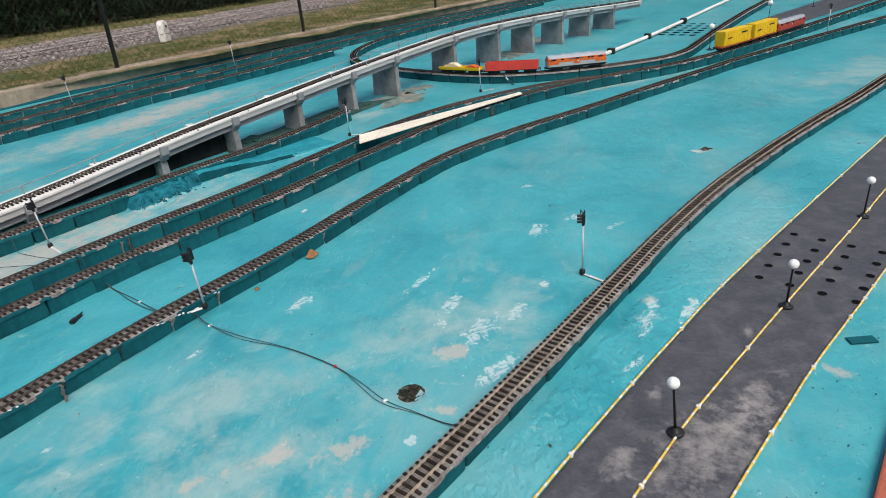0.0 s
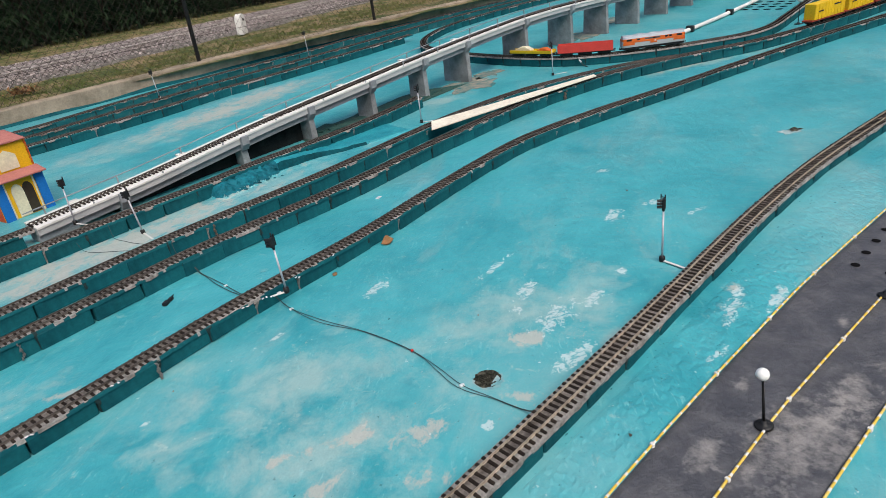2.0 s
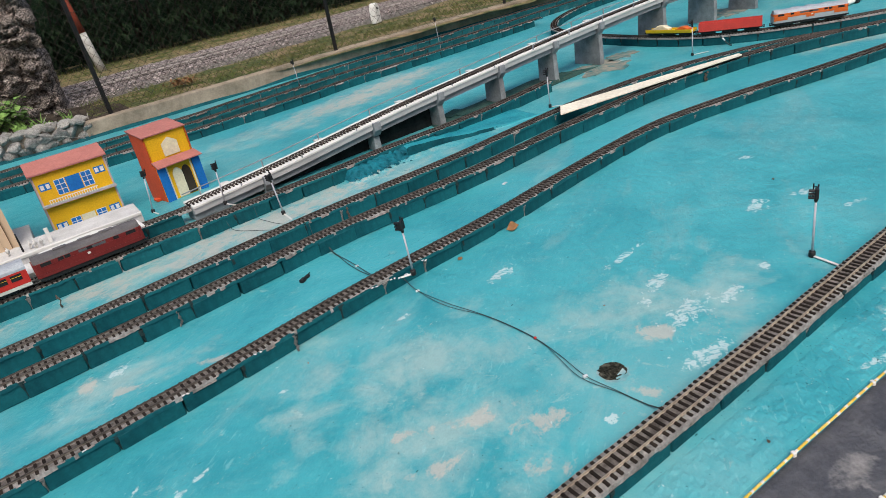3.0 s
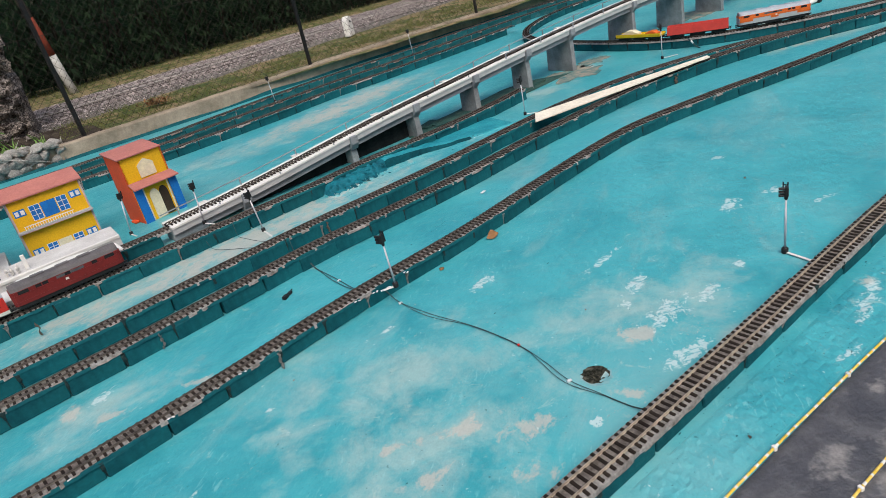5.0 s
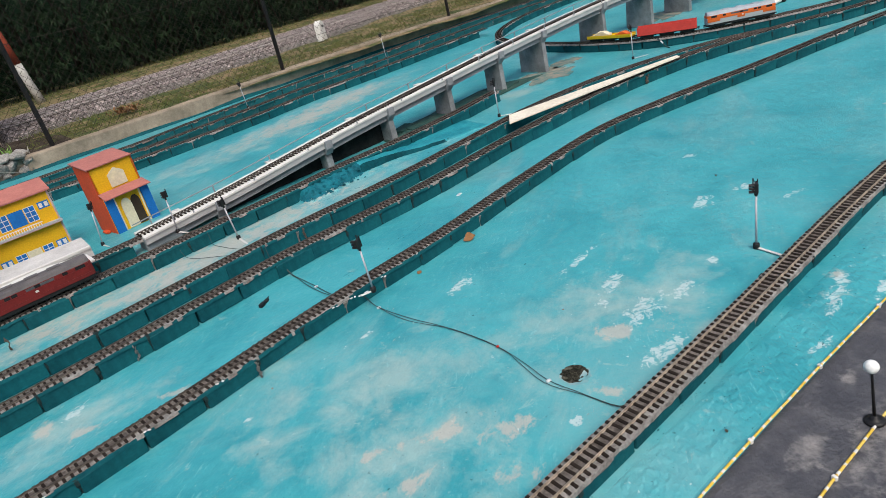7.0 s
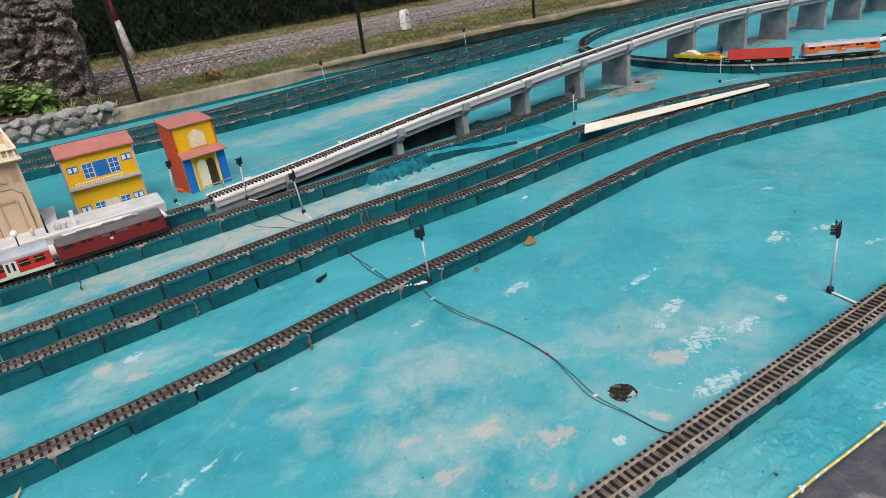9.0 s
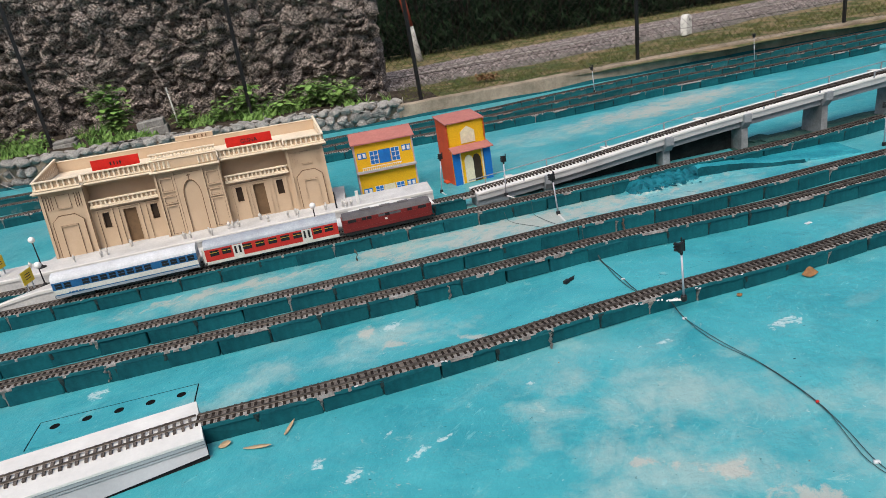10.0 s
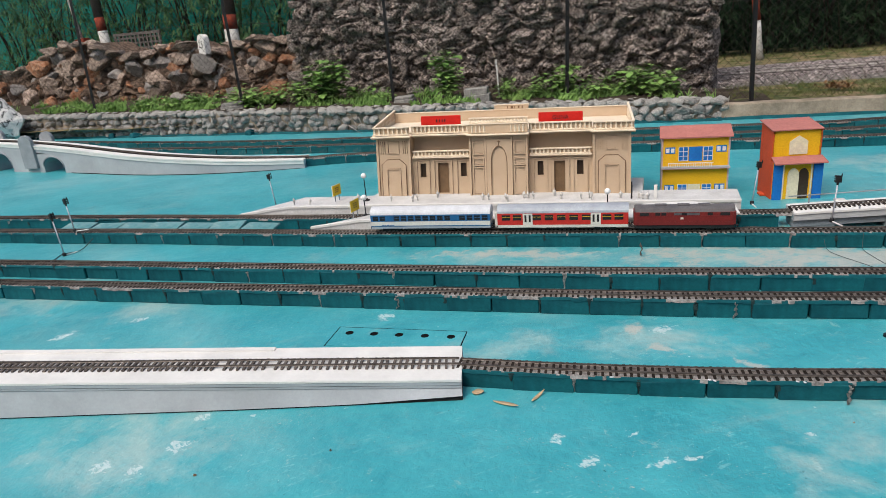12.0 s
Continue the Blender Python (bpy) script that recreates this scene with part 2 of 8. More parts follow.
M_SLEEPER = material("dark_sleeper_plastic", (0.012, 0.009, 0.007), (0.030, 0.023, 0.018), 0.8, grain=200, stain=20, bump=0.2, vary=0.3, spec=0.12)
M_RAIL = material("tarnished_brass_rail", (0.62, 0.51, 0.38), (0.30, 0.24, 0.18), 0.36, 0.5, grain=150, stain=30, bump=0.05)
M_RAILDULL = material("dull_brown_rail", (0.15, 0.128, 0.11), (0.06, 0.05, 0.044), 0.42, 0.4, grain=150, stain=30, bump=0.05)
M_WHITE = material("white_painted_cement", (0.70, 0.685, 0.645), (0.60, 0.585, 0.55), 0.7, grain=80, stain=5, bump=0.10, contrast=(0.93, 1.05))
M_GREY = material("grey_painted_cement", (0.27, 0.29, 0.305), (0.20, 0.215, 0.225), 0.7, grain=90, stain=6, bump=0.15)
M_PALEGREY = material("pale_grey_painted_cement", (0.37, 0.39, 0.405), (0.30, 0.315, 0.325), 0.7, grain=90, stain=3, bump=0.08, contrast=(0.94, 1.05))
M_FASCIA = material("pale_fascia_paint", (0.44, 0.45, 0.45), (0.36, 0.37, 0.37), 0.7, grain=90, stain=4, bump=0.08, contrast=(0.92, 1.05))
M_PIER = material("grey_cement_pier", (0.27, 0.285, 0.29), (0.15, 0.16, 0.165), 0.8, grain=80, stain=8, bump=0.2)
M_CURB = material("weathered_concrete", (0.37, 0.30, 0.225), (0.185, 0.15, 0.11), 0.95, grain=60, stain=3.5, bump=0.5)
M_ASPHALT = material("dark_grey_plaza_paint", (0.064, 0.065, 0.073), (0.125, 0.122, 0.126), 0.42, grain=60, stain=11, bump=1.0, mixing=(0.45, 0.75), depth=0.006, spec=0.4, contrast=(0.68, 1.3))


def add_wear(mat, places, colour, amount, scale):
    """Ragged worn places (x, y, half-length, half-width, turn) laid over a finished surface."""
    t = mat.node_tree
    n, ln = t.nodes, t.links
    p = n["Principled BSDF"]
    at = n.new("ShaderNodeTexCoord")
    k = n.new("ShaderNodeTexNoise")
    k.inputs["Scale"].default_value, k.inputs["Detail"].default_value, k.inputs["Roughness"].default_value = scale, 10, 0.74
    ln.new(at.outputs["Object"], k.inputs["Vector"])
    for x, y, a, b, angle in places:
        mp = n.new("ShaderNodeMapping")
        mp.vector_type = "TEXTURE"
        mp.inputs["Location"].default_value = (x, y, 0)
        mp.inputs["Rotation"].default_value = (0, 0, radians(angle))
        mp.inputs["Scale"].default_value = (a, b, 1)
        ln.new(at.outputs["Object"], mp.inputs["Vector"])
        d = n.new("ShaderNodeVectorMath")
        d.operation = "LENGTH"
        ln.new(mp.outputs[0], d.inputs[0])
        m = n.new("ShaderNodeMath")
        m.operation = "MULTIPLY_ADD"
        ln.new(d.outputs["Value"], m.inputs[0])
        m.inputs[1].default_value = -0.15
        ln.new(k.outputs[0], m.inputs[2])
        r = n.new("ShaderNodeMapRange")
        r.inputs["From Min"].default_value, r.inputs["From Max"].default_value = 0.31, 0.52
        r.inputs["To Max"].default_value = amount
        ln.new(m.outputs[0], r.inputs["Value"])
        mix = n.new("ShaderNodeMix")
        mix.data_type = "RGBA"
        ln.new(p.inputs["Base Color"].links[0].from_socket, mix.inputs["A"])
        mix.inputs["B"].default_value = (*colour, 1)
        ln.new(r.outputs[0], mix.inputs["Factor"])
        ln.new(mix.outputs["Result"], p.inputs["Base Color"])
    return mat


add_wear(M_ASPHALT, [(2.38, -0.89, 0.20, 0.09, -15), (2.62, -0.93, 0.13, 0.05, -5), (2.50, -0.66, 0.035, 0.02, 0), (3.02, -0.80, 0.04, 0.02, 20), (2.15, -0.70, 0.06, 0.03, 0)], (0.37, 0.345, 0.315), 0.55, 15.0)
M_BLACK = material("black_plastic", (0.012, 0.012, 0.013), (0.02, 0.02, 0.02), 0.45, grain=100, stain=20, bump=0.05)
M_STEEL = material("dark_painted_steel", (0.020, 0.016, 0.014), (0.045, 0.028, 0.02), 0.6, 0.2, grain=80, stain=12, bump=0.15)
M_WIRE = material("rusty_dark_wire", (0.022, 0.018, 0.015), (0.05, 0.038, 0.03), 0.7, 0.2, grain=90, stain=12, bump=0.1)
M_ROCK = material("grey_brown_lava_rock", (0.08, 0.063, 0.053), (0.62, 0.53, 0.47), 0.95, grain=22, stain=13, bump=1.0, vary=0.32, spec=0.1, depth=0.09, contrast=(0.08, 2.0), mixing=(0.40, 0.60))
M_RUBBLE = material("brown_rubble_stone", (0.16, 0.112, 0.085), (0.52, 0.41, 0.33), 0.95, grain=26, stain=8, bump=1.0, vary=0.40, spec=0.1, depth=0.04, contrast=(0.5, 1.4))
# core rock set darker than the stones, with the gaps' shade in its colour
M_ROCKFACE = material("pitted_gap_dark_rock", (0.055, 0.043, 0.036), (0.50, 0.42, 0.37), 0.95, grain=45, stain=26, bump=1.0, spec=0.1, depth=0.04, contrast=(0.1, 1.9), mixing=(0.42, 0.62))
M_EARTHROCK = material("dark_earth_with_stones", (0.055, 0.037, 0.027), (0.26, 0.18, 0.13), 0.95, grain=70, stain=14, bump=1.0, spec=0.1, depth=0.03, contrast=(0.4, 1.6))
M_RUST = material("rusty_orange_stone", (0.36, 0.13, 0.055), (0.56, 0.34, 0.22), 0.95, grain=26, stain=6, bump=1.0, vary=0.30, spec=0.1, depth=0.04, contrast=(0.5, 1.4))
M_PALESTONE = material("pale_grey_stone", (0.46, 0.42, 0.385), (0.28, 0.25, 0.23), 0.95, grain=26, stain=6, bump=1.0, vary=0.25, spec=0.1, depth=0.04, contrast=(0.6, 1.3))
M_COBBLE = material("grey_cobble", (0.44, 0.42, 0.39), (0.23, 0.215, 0.20), 0.95, grain=40, stain=9, bump=0.9, vary=0.28, spec=0.1, depth=0.02, contrast=(0.6, 1.3))
M_COBBLETOP = material("whitewashed_cobble", (0.49, 0.47, 0.43), (0.27, 0.255, 0.23), 0.95, grain=40, stain=9, bump=0.8, vary=0.18, spec=0.1, depth=0.02)
M_SOIL = material("damp_brown_soil", (0.040, 0.030, 0.022), (0.085, 0.068, 0.05), 0.98, grain=40, stain=3, bump=0.9, spec=0.08, depth=0.02)
M_GRASS = material("sparse_grass_and_moss", (0.062, 0.085, 0.022), (0.225, 0.165, 0.085), 0.98, grain=22, stain=2.6, bump=1.0, mixing=(0.42, 0.58), contrast=(0.5, 1.35))
M_GRAVEL = material("grey_gravel_bed", (0.20, 0.18, 0.16), (0.09, 0.08, 0.07), 0.95, grain=26, stain=9, bump=1.0)
M_STONES = material("mixed_crushed_stone", (0.41, 0.355, 0.335), (0.25, 0.212, 0.20), 0.95, grain=30, stain=9, bump=0.6, spec=0.1, islands=0.55)
M_LEAF = material("fresh_green_leaf", (0.12, 0.25, 0.055), (0.27, 0.42, 0.11), 0.6, grain=60, stain=2.5, bump=0.1, contrast=(0.6, 1.35))
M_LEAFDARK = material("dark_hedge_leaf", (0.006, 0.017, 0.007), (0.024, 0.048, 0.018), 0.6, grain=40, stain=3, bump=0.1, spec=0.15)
M_NET = material("dark_green_shade_net", (0.008, 0.165, 0.135), (0.012, 0.095, 0.07), 0.9, grain=120, stain=1.5, bump=0.3, spec=0.1)
M_SHADE = material("dark_hedge_depth", (0.006, 0.016, 0.009), (0.010, 0.024, 0.013), 0.95, grain=60, stain=1.5, bump=0.3, spec=0.05)
M_YELLOWLINE = material("yellow_rope_paint", (0.68, 0.45, 0.035), (0.70, 0.52, 0.14), 0.6, grain=60, stain=30, bump=0.1)
M_GLOBE = material("white_opal_globe", (0.85, 0.84, 0.80), (0.78, 0.77, 0.73), 0.25, grain=50, stain=6, bump=0.0)


# ---- ground ----
def sheet(name, x0, y0, x1, y1, z, nx, ny, mat, wave=0.0, label="", category="", kind="structure"):
    m = Mesh()
    for j in range(ny + 1):
        for i in range(nx + 1):
            x, y = x0 + (x1 - x0) * i / nx, y0 + (y1 - y0) * j / ny
            m.v.append((x, y, z + wave * noise.fractal(Vector((x * 0.9, y * 0.9, 3.1)), 1.0, 2.0, 4)))
    m.f = [(j * (nx + 1) + i, j * (nx + 1) + i + 1, (j + 1) * (nx + 1) + i + 1, (j + 1) * (nx + 1) + i) for j in range(ny) for i in range(nx)]
    return tagged(part(name, m, mat, smooth=True), label, category, "", kind)


sheet("ground", -260, -260, 260, 260, -0.06, 20, 20, M_SOIL, 0.0, "bare brown earth round the model railway", "ground")
pool = Mesh().box(-17, -6.0, -0.05, 24, 8.3, 0.0)
tagged(part("floor", pool, M_POOL), "turquoise painted cement floor, scuffed and bleached", "floor", kind="structure")
sheet("lawn", -40, 7.62, 60, 60, 0.16, 220, 110, M_GRASS, 0.03, "thin mossy grass strip behind the kerb", "grass", "structure")


# ---- tracks: brick plinths, sleepers and rails ----
def smooth_line(points, step):
    """Points at even steps along a rounded line through the given ones (x, y, z)."""
    p = [Vector(q) for q in points]
    p = [2 * p[0] - p[1]] + p + [2 * p[-1] - p[-2]]
    fine = []
    for i in range(1, len(p) - 2):
        a, b, c, d = p[i - 1 : i + 3]
        for k in range(24):
            s = k / 24
            fine.append(0.5 * (2 * b + (c - a) * s + (2 * a - 5 * b + 4 * c - d) * s * s + (3 * b - a - 3 * c + d) * s**3))
    fine.append(p[-2])
    out, left = [fine[0]], step
    for a, b in zip(fine, fine[1:]):
        run = (b - a).length
        while run >= left > 0:
            a = a + (b - a) * (left / (b - a).length)
            out.append(a.copy())
            run -= left
            left = step
        left -= run
    return out


def eased(line, rounds):
    """The line with small kinks ironed out."""
    for _ in range(rounds):
        line = [line[0]] + [(a + 2 * b + c) / 4 for a, b, c in zip(line, line[1:], line[2:])] + [line[-1]]
    return line


def facing(a, b, up=0.0):
    d = b - a
    return math.degrees(math.atan2(d.y, d.x)), math.degrees(math.asin(max(-1, min(1, d.z / d.length))))


def brick_meshes(mat):
    out = []
    for k in range(8):
        rnd = random.Random(40 + k)
        bm = bmesh.new()
        bmesh.ops.create_cube(bm, size=1.0)
        for v in bm.verts:
            v.co = Vector((v.co.x * 0.2315, v.co.y * 0.098, (v.co.z + 0.5) * 0.078))
            v.co += Vector((rnd.uniform(-1, 1) * 0.004, rnd.uniform(-1, 1) * 0.004, rnd.uniform(-1, 1) * 0.002))
        bmesh.ops.bevel(bm, geom=list(bm.edges), offset=0.004, segments=1, affect="EDGES")
        me = bpy.data.meshes.new("brick")
        bm.to_mesh(me)
        bm.free()
        me.materials.append(mat)
        out.append(me)
    return out


def joint_meshes():
    """Smeared cement in the gap between two bricks, with a dribble down the front."""
    out = []
    for k in range(6):
        rnd = random.Random(90 + k)
        m = Mesh()
        rows = []
        for j in range(6):
            z = 0.088 * (1 - j / 5) + 0.001
            w = (0.011 - 0.0016 * j) * rnd.uniform(0.5, 1.3)
            o = rnd.uniform(-0.003, 0.003)
            d = 0.0515 - 0.001 * j + rnd.uniform(-0.002, 0.0015) - (0.004 if j > 2 else 0)
            rows.append([(o - w, -d, z), (o, -d - 0.002, z), (o + w, -d, z), (o + w, d, z), (o - w, d, z)])
        for r in rows:
            m.v += r
        m.f = [(5 * j + q, 5 * j + 5 + q, 5 * j + 5 + (q + 1) % 5, 5 * j + (q + 1) % 5) for j in range(5) for q in range(5)] + [(0, 1, 2, 3, 4)]
        out.append(m.data("mortar_joint", M_TEALDARK if k < 5 else M_MORTAR))
    return out


M_TEALDARK = material("teal_stained_cement", (0.004, 0.020, 0.022), (0.020, 0.040, 0.040), 0.85, grain=80, stain=25, bump=0.7)
JOINTS = joint_meshes()
BRICKS = brick_meshes(M_TEAL)
OLD_BRICKS = brick_meshes(material("weathered_teal_and_grey_brick", (0.012, 0.085, 0.095), (0.13, 0.135, 0.125), 0.85, grain=60, stain=7, bump=0.5, vary=0.25, spec=0.1, mixing=(0.56, 0.80)))
SLEEPER = Mesh().box(-0.0051, -0.0425, -0.001, 0.0051, 0.0425, 0.007)
for _y in (-0.0225, 0.0225):
    SLEEPER.box(-0.0048, _y - 0.006, 0.007, 0.0048, _y + 0.006, 0.0092)
SLEEPER_ME = SLEEPER.data("sleeper", M_SLEEPER)
M_DUSTY = material("dusty_brown_sleeper", (0.075, 0.060, 0.050), (0.16, 0.14, 0.125), 0.85, grain=200, stain=30, bump=0.3, vary=0.3, spec=0.1)
DUSTY_ME = SLEEPER.data("sleeper", M_DUSTY)
TOP = 0.086


def bed_coat(i, strip, seed, old, lap):
    """Which coat lies on a strip of the bed: bare cement, dirt between the rails, or the teal paint that laps over its front edge."""
    bare = (0.36 if strip == 0 else 0.20) if lap else -2.0
    if strip < 2 and noise.noise(Vector((i * 0.11, 3.0, seed * 0.7))) < bare and noise.noise(Vector((i * 0.42, 6.0, seed * 0.7))) < bare + 0.15:
        return 2
    return 1 if strip == 3 or old else 0


def track(points, label, brick=True, near=None, gaps=0.0, dusty=False, rail_mat=M_RAILDULL, bricks=BRICKS, lap=True):
    """A stretch of line through points (x, y, height of the bed). near: the stretch of x within which sleepers are things to pick apart."""
    line = eased(smooth_line(points, 0.0264), 30)
    if brick:
        plinth = thing("brick_plinth", "row of teal-painted bricks capped with rough cement", "plinth", "brick plinths")
        big = eased(smooth_line(points, 0.0264), 30)
        count = int((len(big) - 1) / 8.9)
        for i in range(count):
            a, b = big[int(i * 8.9)], big[min(int((i + 1) * 8.9), len(big) - 1)]
            yaw, _ = facing(a, b)
            c = (a + b) / 2
            piece("brick", random.choice(bricks), pose(c.x + random.uniform(-1, 1) * 0.002, c.y + random.uniform(-1, 1) * 0.003, random.uniform(-0.003, 0.0015), random.uniform(-0.8, 0.8), 0, yaw + random.uniform(-0.9, 0.9)) @ Matrix.Diagonal((1, 1, c.z / TOP, 1)), plinth)
        for i in range(1, count):
            a, b = big[int(i * 8.9) - 1], big[min(int(i * 8.9) + 1, len(big) - 1)]
            c, yaw = (a + b) / 2, facing(a, b)[0]
            if random.random() < 0.75:
                piece("mortar_joint", random.choice(JOINTS), pose(c.x, c.y, 0, 0, 0, yaw) @ Matrix.Diagonal((random.uniform(0.5, 1.2), 1, random.uniform(0.7, 1.04) * c.z / TOP, 1)), plinth)
        bed = Mesh()
        rnd = random.Random(len(big))
        side = lambda p, q: Vector((-(q - p).y, (q - p).x, 0)).normalized()
        fine = eased(smooth_line(points, 0.0132), 60)
        for i, p in enumerate(fine):
            t = side(fine[max(i - 1, 0)], fine[min(i + 1, len(fine) - 1)])
            u = i * 0.0132
            rag = noise.noise(Vector((u * 9, 1.0, count * 0.7))) * 0.0016 + noise.noise(Vector((u * 42, 2.0, count * 0.7))) * 0.0014
            drip = max(0.0, noise.noise(Vector((u * 13, 5.0, count * 0.3))) - 0.25) * 0.012
            l, r = 0.0505 + rag, 0.0515 - rag * 1.4 + rnd.uniform(-0.0006, 0.0006)
            for d, z in ((-r, p.z - 0.010 - drip + rnd.uniform(-0.002, 0.001)), (-r + 0.003, p.z + 0.0005 + rnd.uniform(-0.0012, 0.0008)), (-0.0435 + 0.005 * noise.noise(Vector((u * 23, 4.0, count * 0.9))), p.z + 0.0028 + rnd.uniform(-0.0012, 0.0008)), (-0.023 + rag, p.z + 0.0040 + rnd.uniform(-0.001, 0.0008)), (0.023 + rag, p.z + 0.0040 + rnd.uniform(-0.001, 0.0008)), (l - 0.004, p.z + 0.002 + rnd.uniform(-0.001, 0.0008)), (l, p.z - 0.013)):
                bed.v.append((p.x + t.x * d, p.y + t.y * d, z))
        bed.f = [(7 * i + j, 7 * i + 7 + j, 7 * i + 8 + j, 7 * i + 1 + j) for i in range(len(fine) - 1) for j in range(6)]
        top = part("mortar_bed", bed, M_MORTAR, plinth, "rough grey cement bed, dirty between the rails")
        top.data.materials.append(M_BEDDIRT)
        top.data.materials.append(M_TEAL)
        top.data.polygons.foreach_set("material_index", [bed_coat(k // 6, k % 6, count, bricks is OLD_BRICKS, lap) for k in range(len(bed.f))])
    rail_line = thing("railway_track", label, "railway track", "railway tracks")
    rest, taken = Mesh(), 0
    jitter = random.Random(7)
    for i in range(len(line) - 1):
        a, b = line[i], line[i + 1]
        yaw, rise = facing(a, b)
        if gaps and noise.noise(Vector((i * 0.37, 5.0, 0.0))) > 0.5 - gaps:
            continue
        m = pose(a.x, a.y, a.z, 0, -rise, yaw + jitter.uniform(-2.6, 2.6)) @ pose(jitter.uniform(-0.0022, 0.0022), jitter.uniform(-0.0015, 0.0015), 0)
        if near and near[0] < a.x < near[1] and taken < 300:
            piece("sleeper", DUSTY_ME if dusty else SLEEPER_ME, m, rail_line)
            taken += 1
        else:
            rest.add(SLEEPER.v, SLEEPER.f, m)
    if rest.v:
        tagged(part("sleeper_bed", rest, M_SLEEPER, rail_line, "dark brown sleepers"), kind="stuff")
    for s in (-0.0225, 0.0225):
        bar = Mesh()
        prof = ((-0.0030, 0.008), (-0.0012, 0.010), (-0.0017, 0.0135), (-0.0017, 0.016), (0.0017, 0.016), (0.0017, 0.0135), (0.0012, 0.010), (0.0030, 0.008))
        for i, p in enumerate(line):
            d = line[min(i + 1, len(line) - 1)] - line[max(i - 1, 0)]
            n = Vector((-d.y, d.x, 0)).normalized()
            bar.v += [(p.x + n.x * (s + u), p.y + n.y * (s + u), p.z + h) for u, h in prof]
        k = len(prof)
        bar.f = [(i * k + j, i * k + (j + 1) % k, (i + 1) * k + (j + 1) % k, (i + 1) * k + j) for i in range(len(line) - 1) for j in range(k)]
        part("rail", bar, rail_mat, rail_line)
    return line


def falling(points):
    """The near line comes down a little from the ramp and runs level after that."""
    return [(x, y, 0.072 + 0.003 * min(max(1 - x / 0.6, 0), 1)) for x, y in points]


def level(points, z=TOP):
    return [(x, y, z) for x, y in points]


TRACK_R = track(level([(0.493, -0.315), (1.208, -0.31), (1.822, -0.303), (2.506, -0.292), (2.997, -0.279), (3.641, -0.264), (4.346, -0.279), (5.163, -0.351), (5.93, -0.445), (6.676, -0.555), (7.504, -0.652), (9.691, -0.923), (13.267, -1.403)], 0.058),
                "brass-railed model track on a teal brick row beside the plaza", near=(1.6, 8.0), rail_mat=M_RAIL, lap=False)
TRACK_N = track(falling([(-0.029, 0.934), (0.386, 0.965), (0.789, 1.008), (1.184, 1.06), (1.608, 1.131), (2.013, 1.177), (2.377, 1.206), (2.66, 1.242), (3.004, 1.302), (3.307, 1.348), (3.63, 1.393), (4.03, 1.432), (4.36, 1.412), (4.68, 1.362), (5.0, 1.305), (5.54, 1.180), (6.42, 1.018), (7.30, 0.835), (7.93, 0.715), (8.98, 0.465), (10.25, 0.13), (11.719, -0.26), (14.144, -0.93)]),
                "dull-railed model track leading to a white ramp", near=(0.2, 5.5))
TRACK_A = track(level([(-5.6, 1.585), (-3.54, 1.72), (-2.2, 1.807), (-1.045, 1.881), (-0.05, 1.945), (0.81, 2.009), (1.55, 2.09), (2.05, 2.135), (2.67, 2.155), (3.06, 2.18), (3.53, 2.235), (4.2, 2.305), (4.76, 2.305), (5.16, 2.27), (5.57, 2.17), (5.97, 2.037), (6.29, 1.895), (6.51, 1.755), (6.70, 1.60)]),
                "brown model track on teal bricks, joining a turnout", near=(-1.5, 4.5))
TRACK_B = track(level([(-5.2, 1.26), (-3.15, 1.407), (-1.93, 1.493), (-0.89, 1.575), (0.015, 1.639), (0.81, 1.701), (1.5, 1.775), (1.91, 1.83), (2.47, 1.84), (2.81, 1.845), (3.23, 1.885), (3.71, 1.945), (4.08, 1.968), (4.52, 1.997), (4.86, 1.999), (5.25, 1.976), (5.93, 1.868), (6.50, 1.668), (7.0, 1.435), (7.51, 1.18), (8.45, 0.92), (9.82, 0.665), (11.9, 0.32), (14.5, -0.10)]),
                "model track on a teal brick row, curving away past a turnout", near=(-1.5, 5.0))
TRACK_S = track(level([(-7.0, 2.20), (-4.29, 2.368), (-2.74, 2.458), (-1.36, 2.515), (-0.2, 2.605), (1.2, 2.709), (1.73, 2.75), (2.44, 2.80), (2.88, 2.86), (3.57, 2.88), (4.28, 2.985), (4.72, 3.08)]),
                "model track in front of the station, ending under the viaduct", near=(-0.4, 4.8))
TRACK_P = track(level([(-7.0, 2.56), (-4.79, 2.712), (-3.6, 2.792), (-2.51, 2.834), (-1.73, 2.864), (0.0, 2.99), (1.27, 3.091), (1.52, 3.12)]),
                "model track between the two station platforms")
TRACK_U = track(level([(13.6, 1.85), (12.0, 1.74), (10.0, 1.55), (8.9, 1.42), (8.3, 1.36), (7.82, 1.435), (7.4, 1.69), (7.02, 1.98), (6.7, 2.344), (6.47, 2.78), (6.42, 3.41), (6.48, 4.1), (6.62, 4.7), (6.95, 5.30), (7.6, 5.85), (8.6, 6.25), (10.0, 6.42), (11.6, 6.45), (14.0, 6.5)]),
                "curving model track passing under the viaduct")
TRACK_K1 = track(level([(-10.0, 7.0), (-8.07, 6.78), (-6.13, 6.485), (-4.13, 6.335), (-2.97, 6.36), (0.0, 6.40), (2.3, 6.50), (2.74, 6.59), (3.9, 6.85), (4.8, 7.0), (5.98, 7.06), (7.4, 7.25), (9.4, 7.3), (12.0, 7.25), (16.0, 7.1)]), "weathered model track on a brick row below the kerb", bricks=OLD_BRICKS)
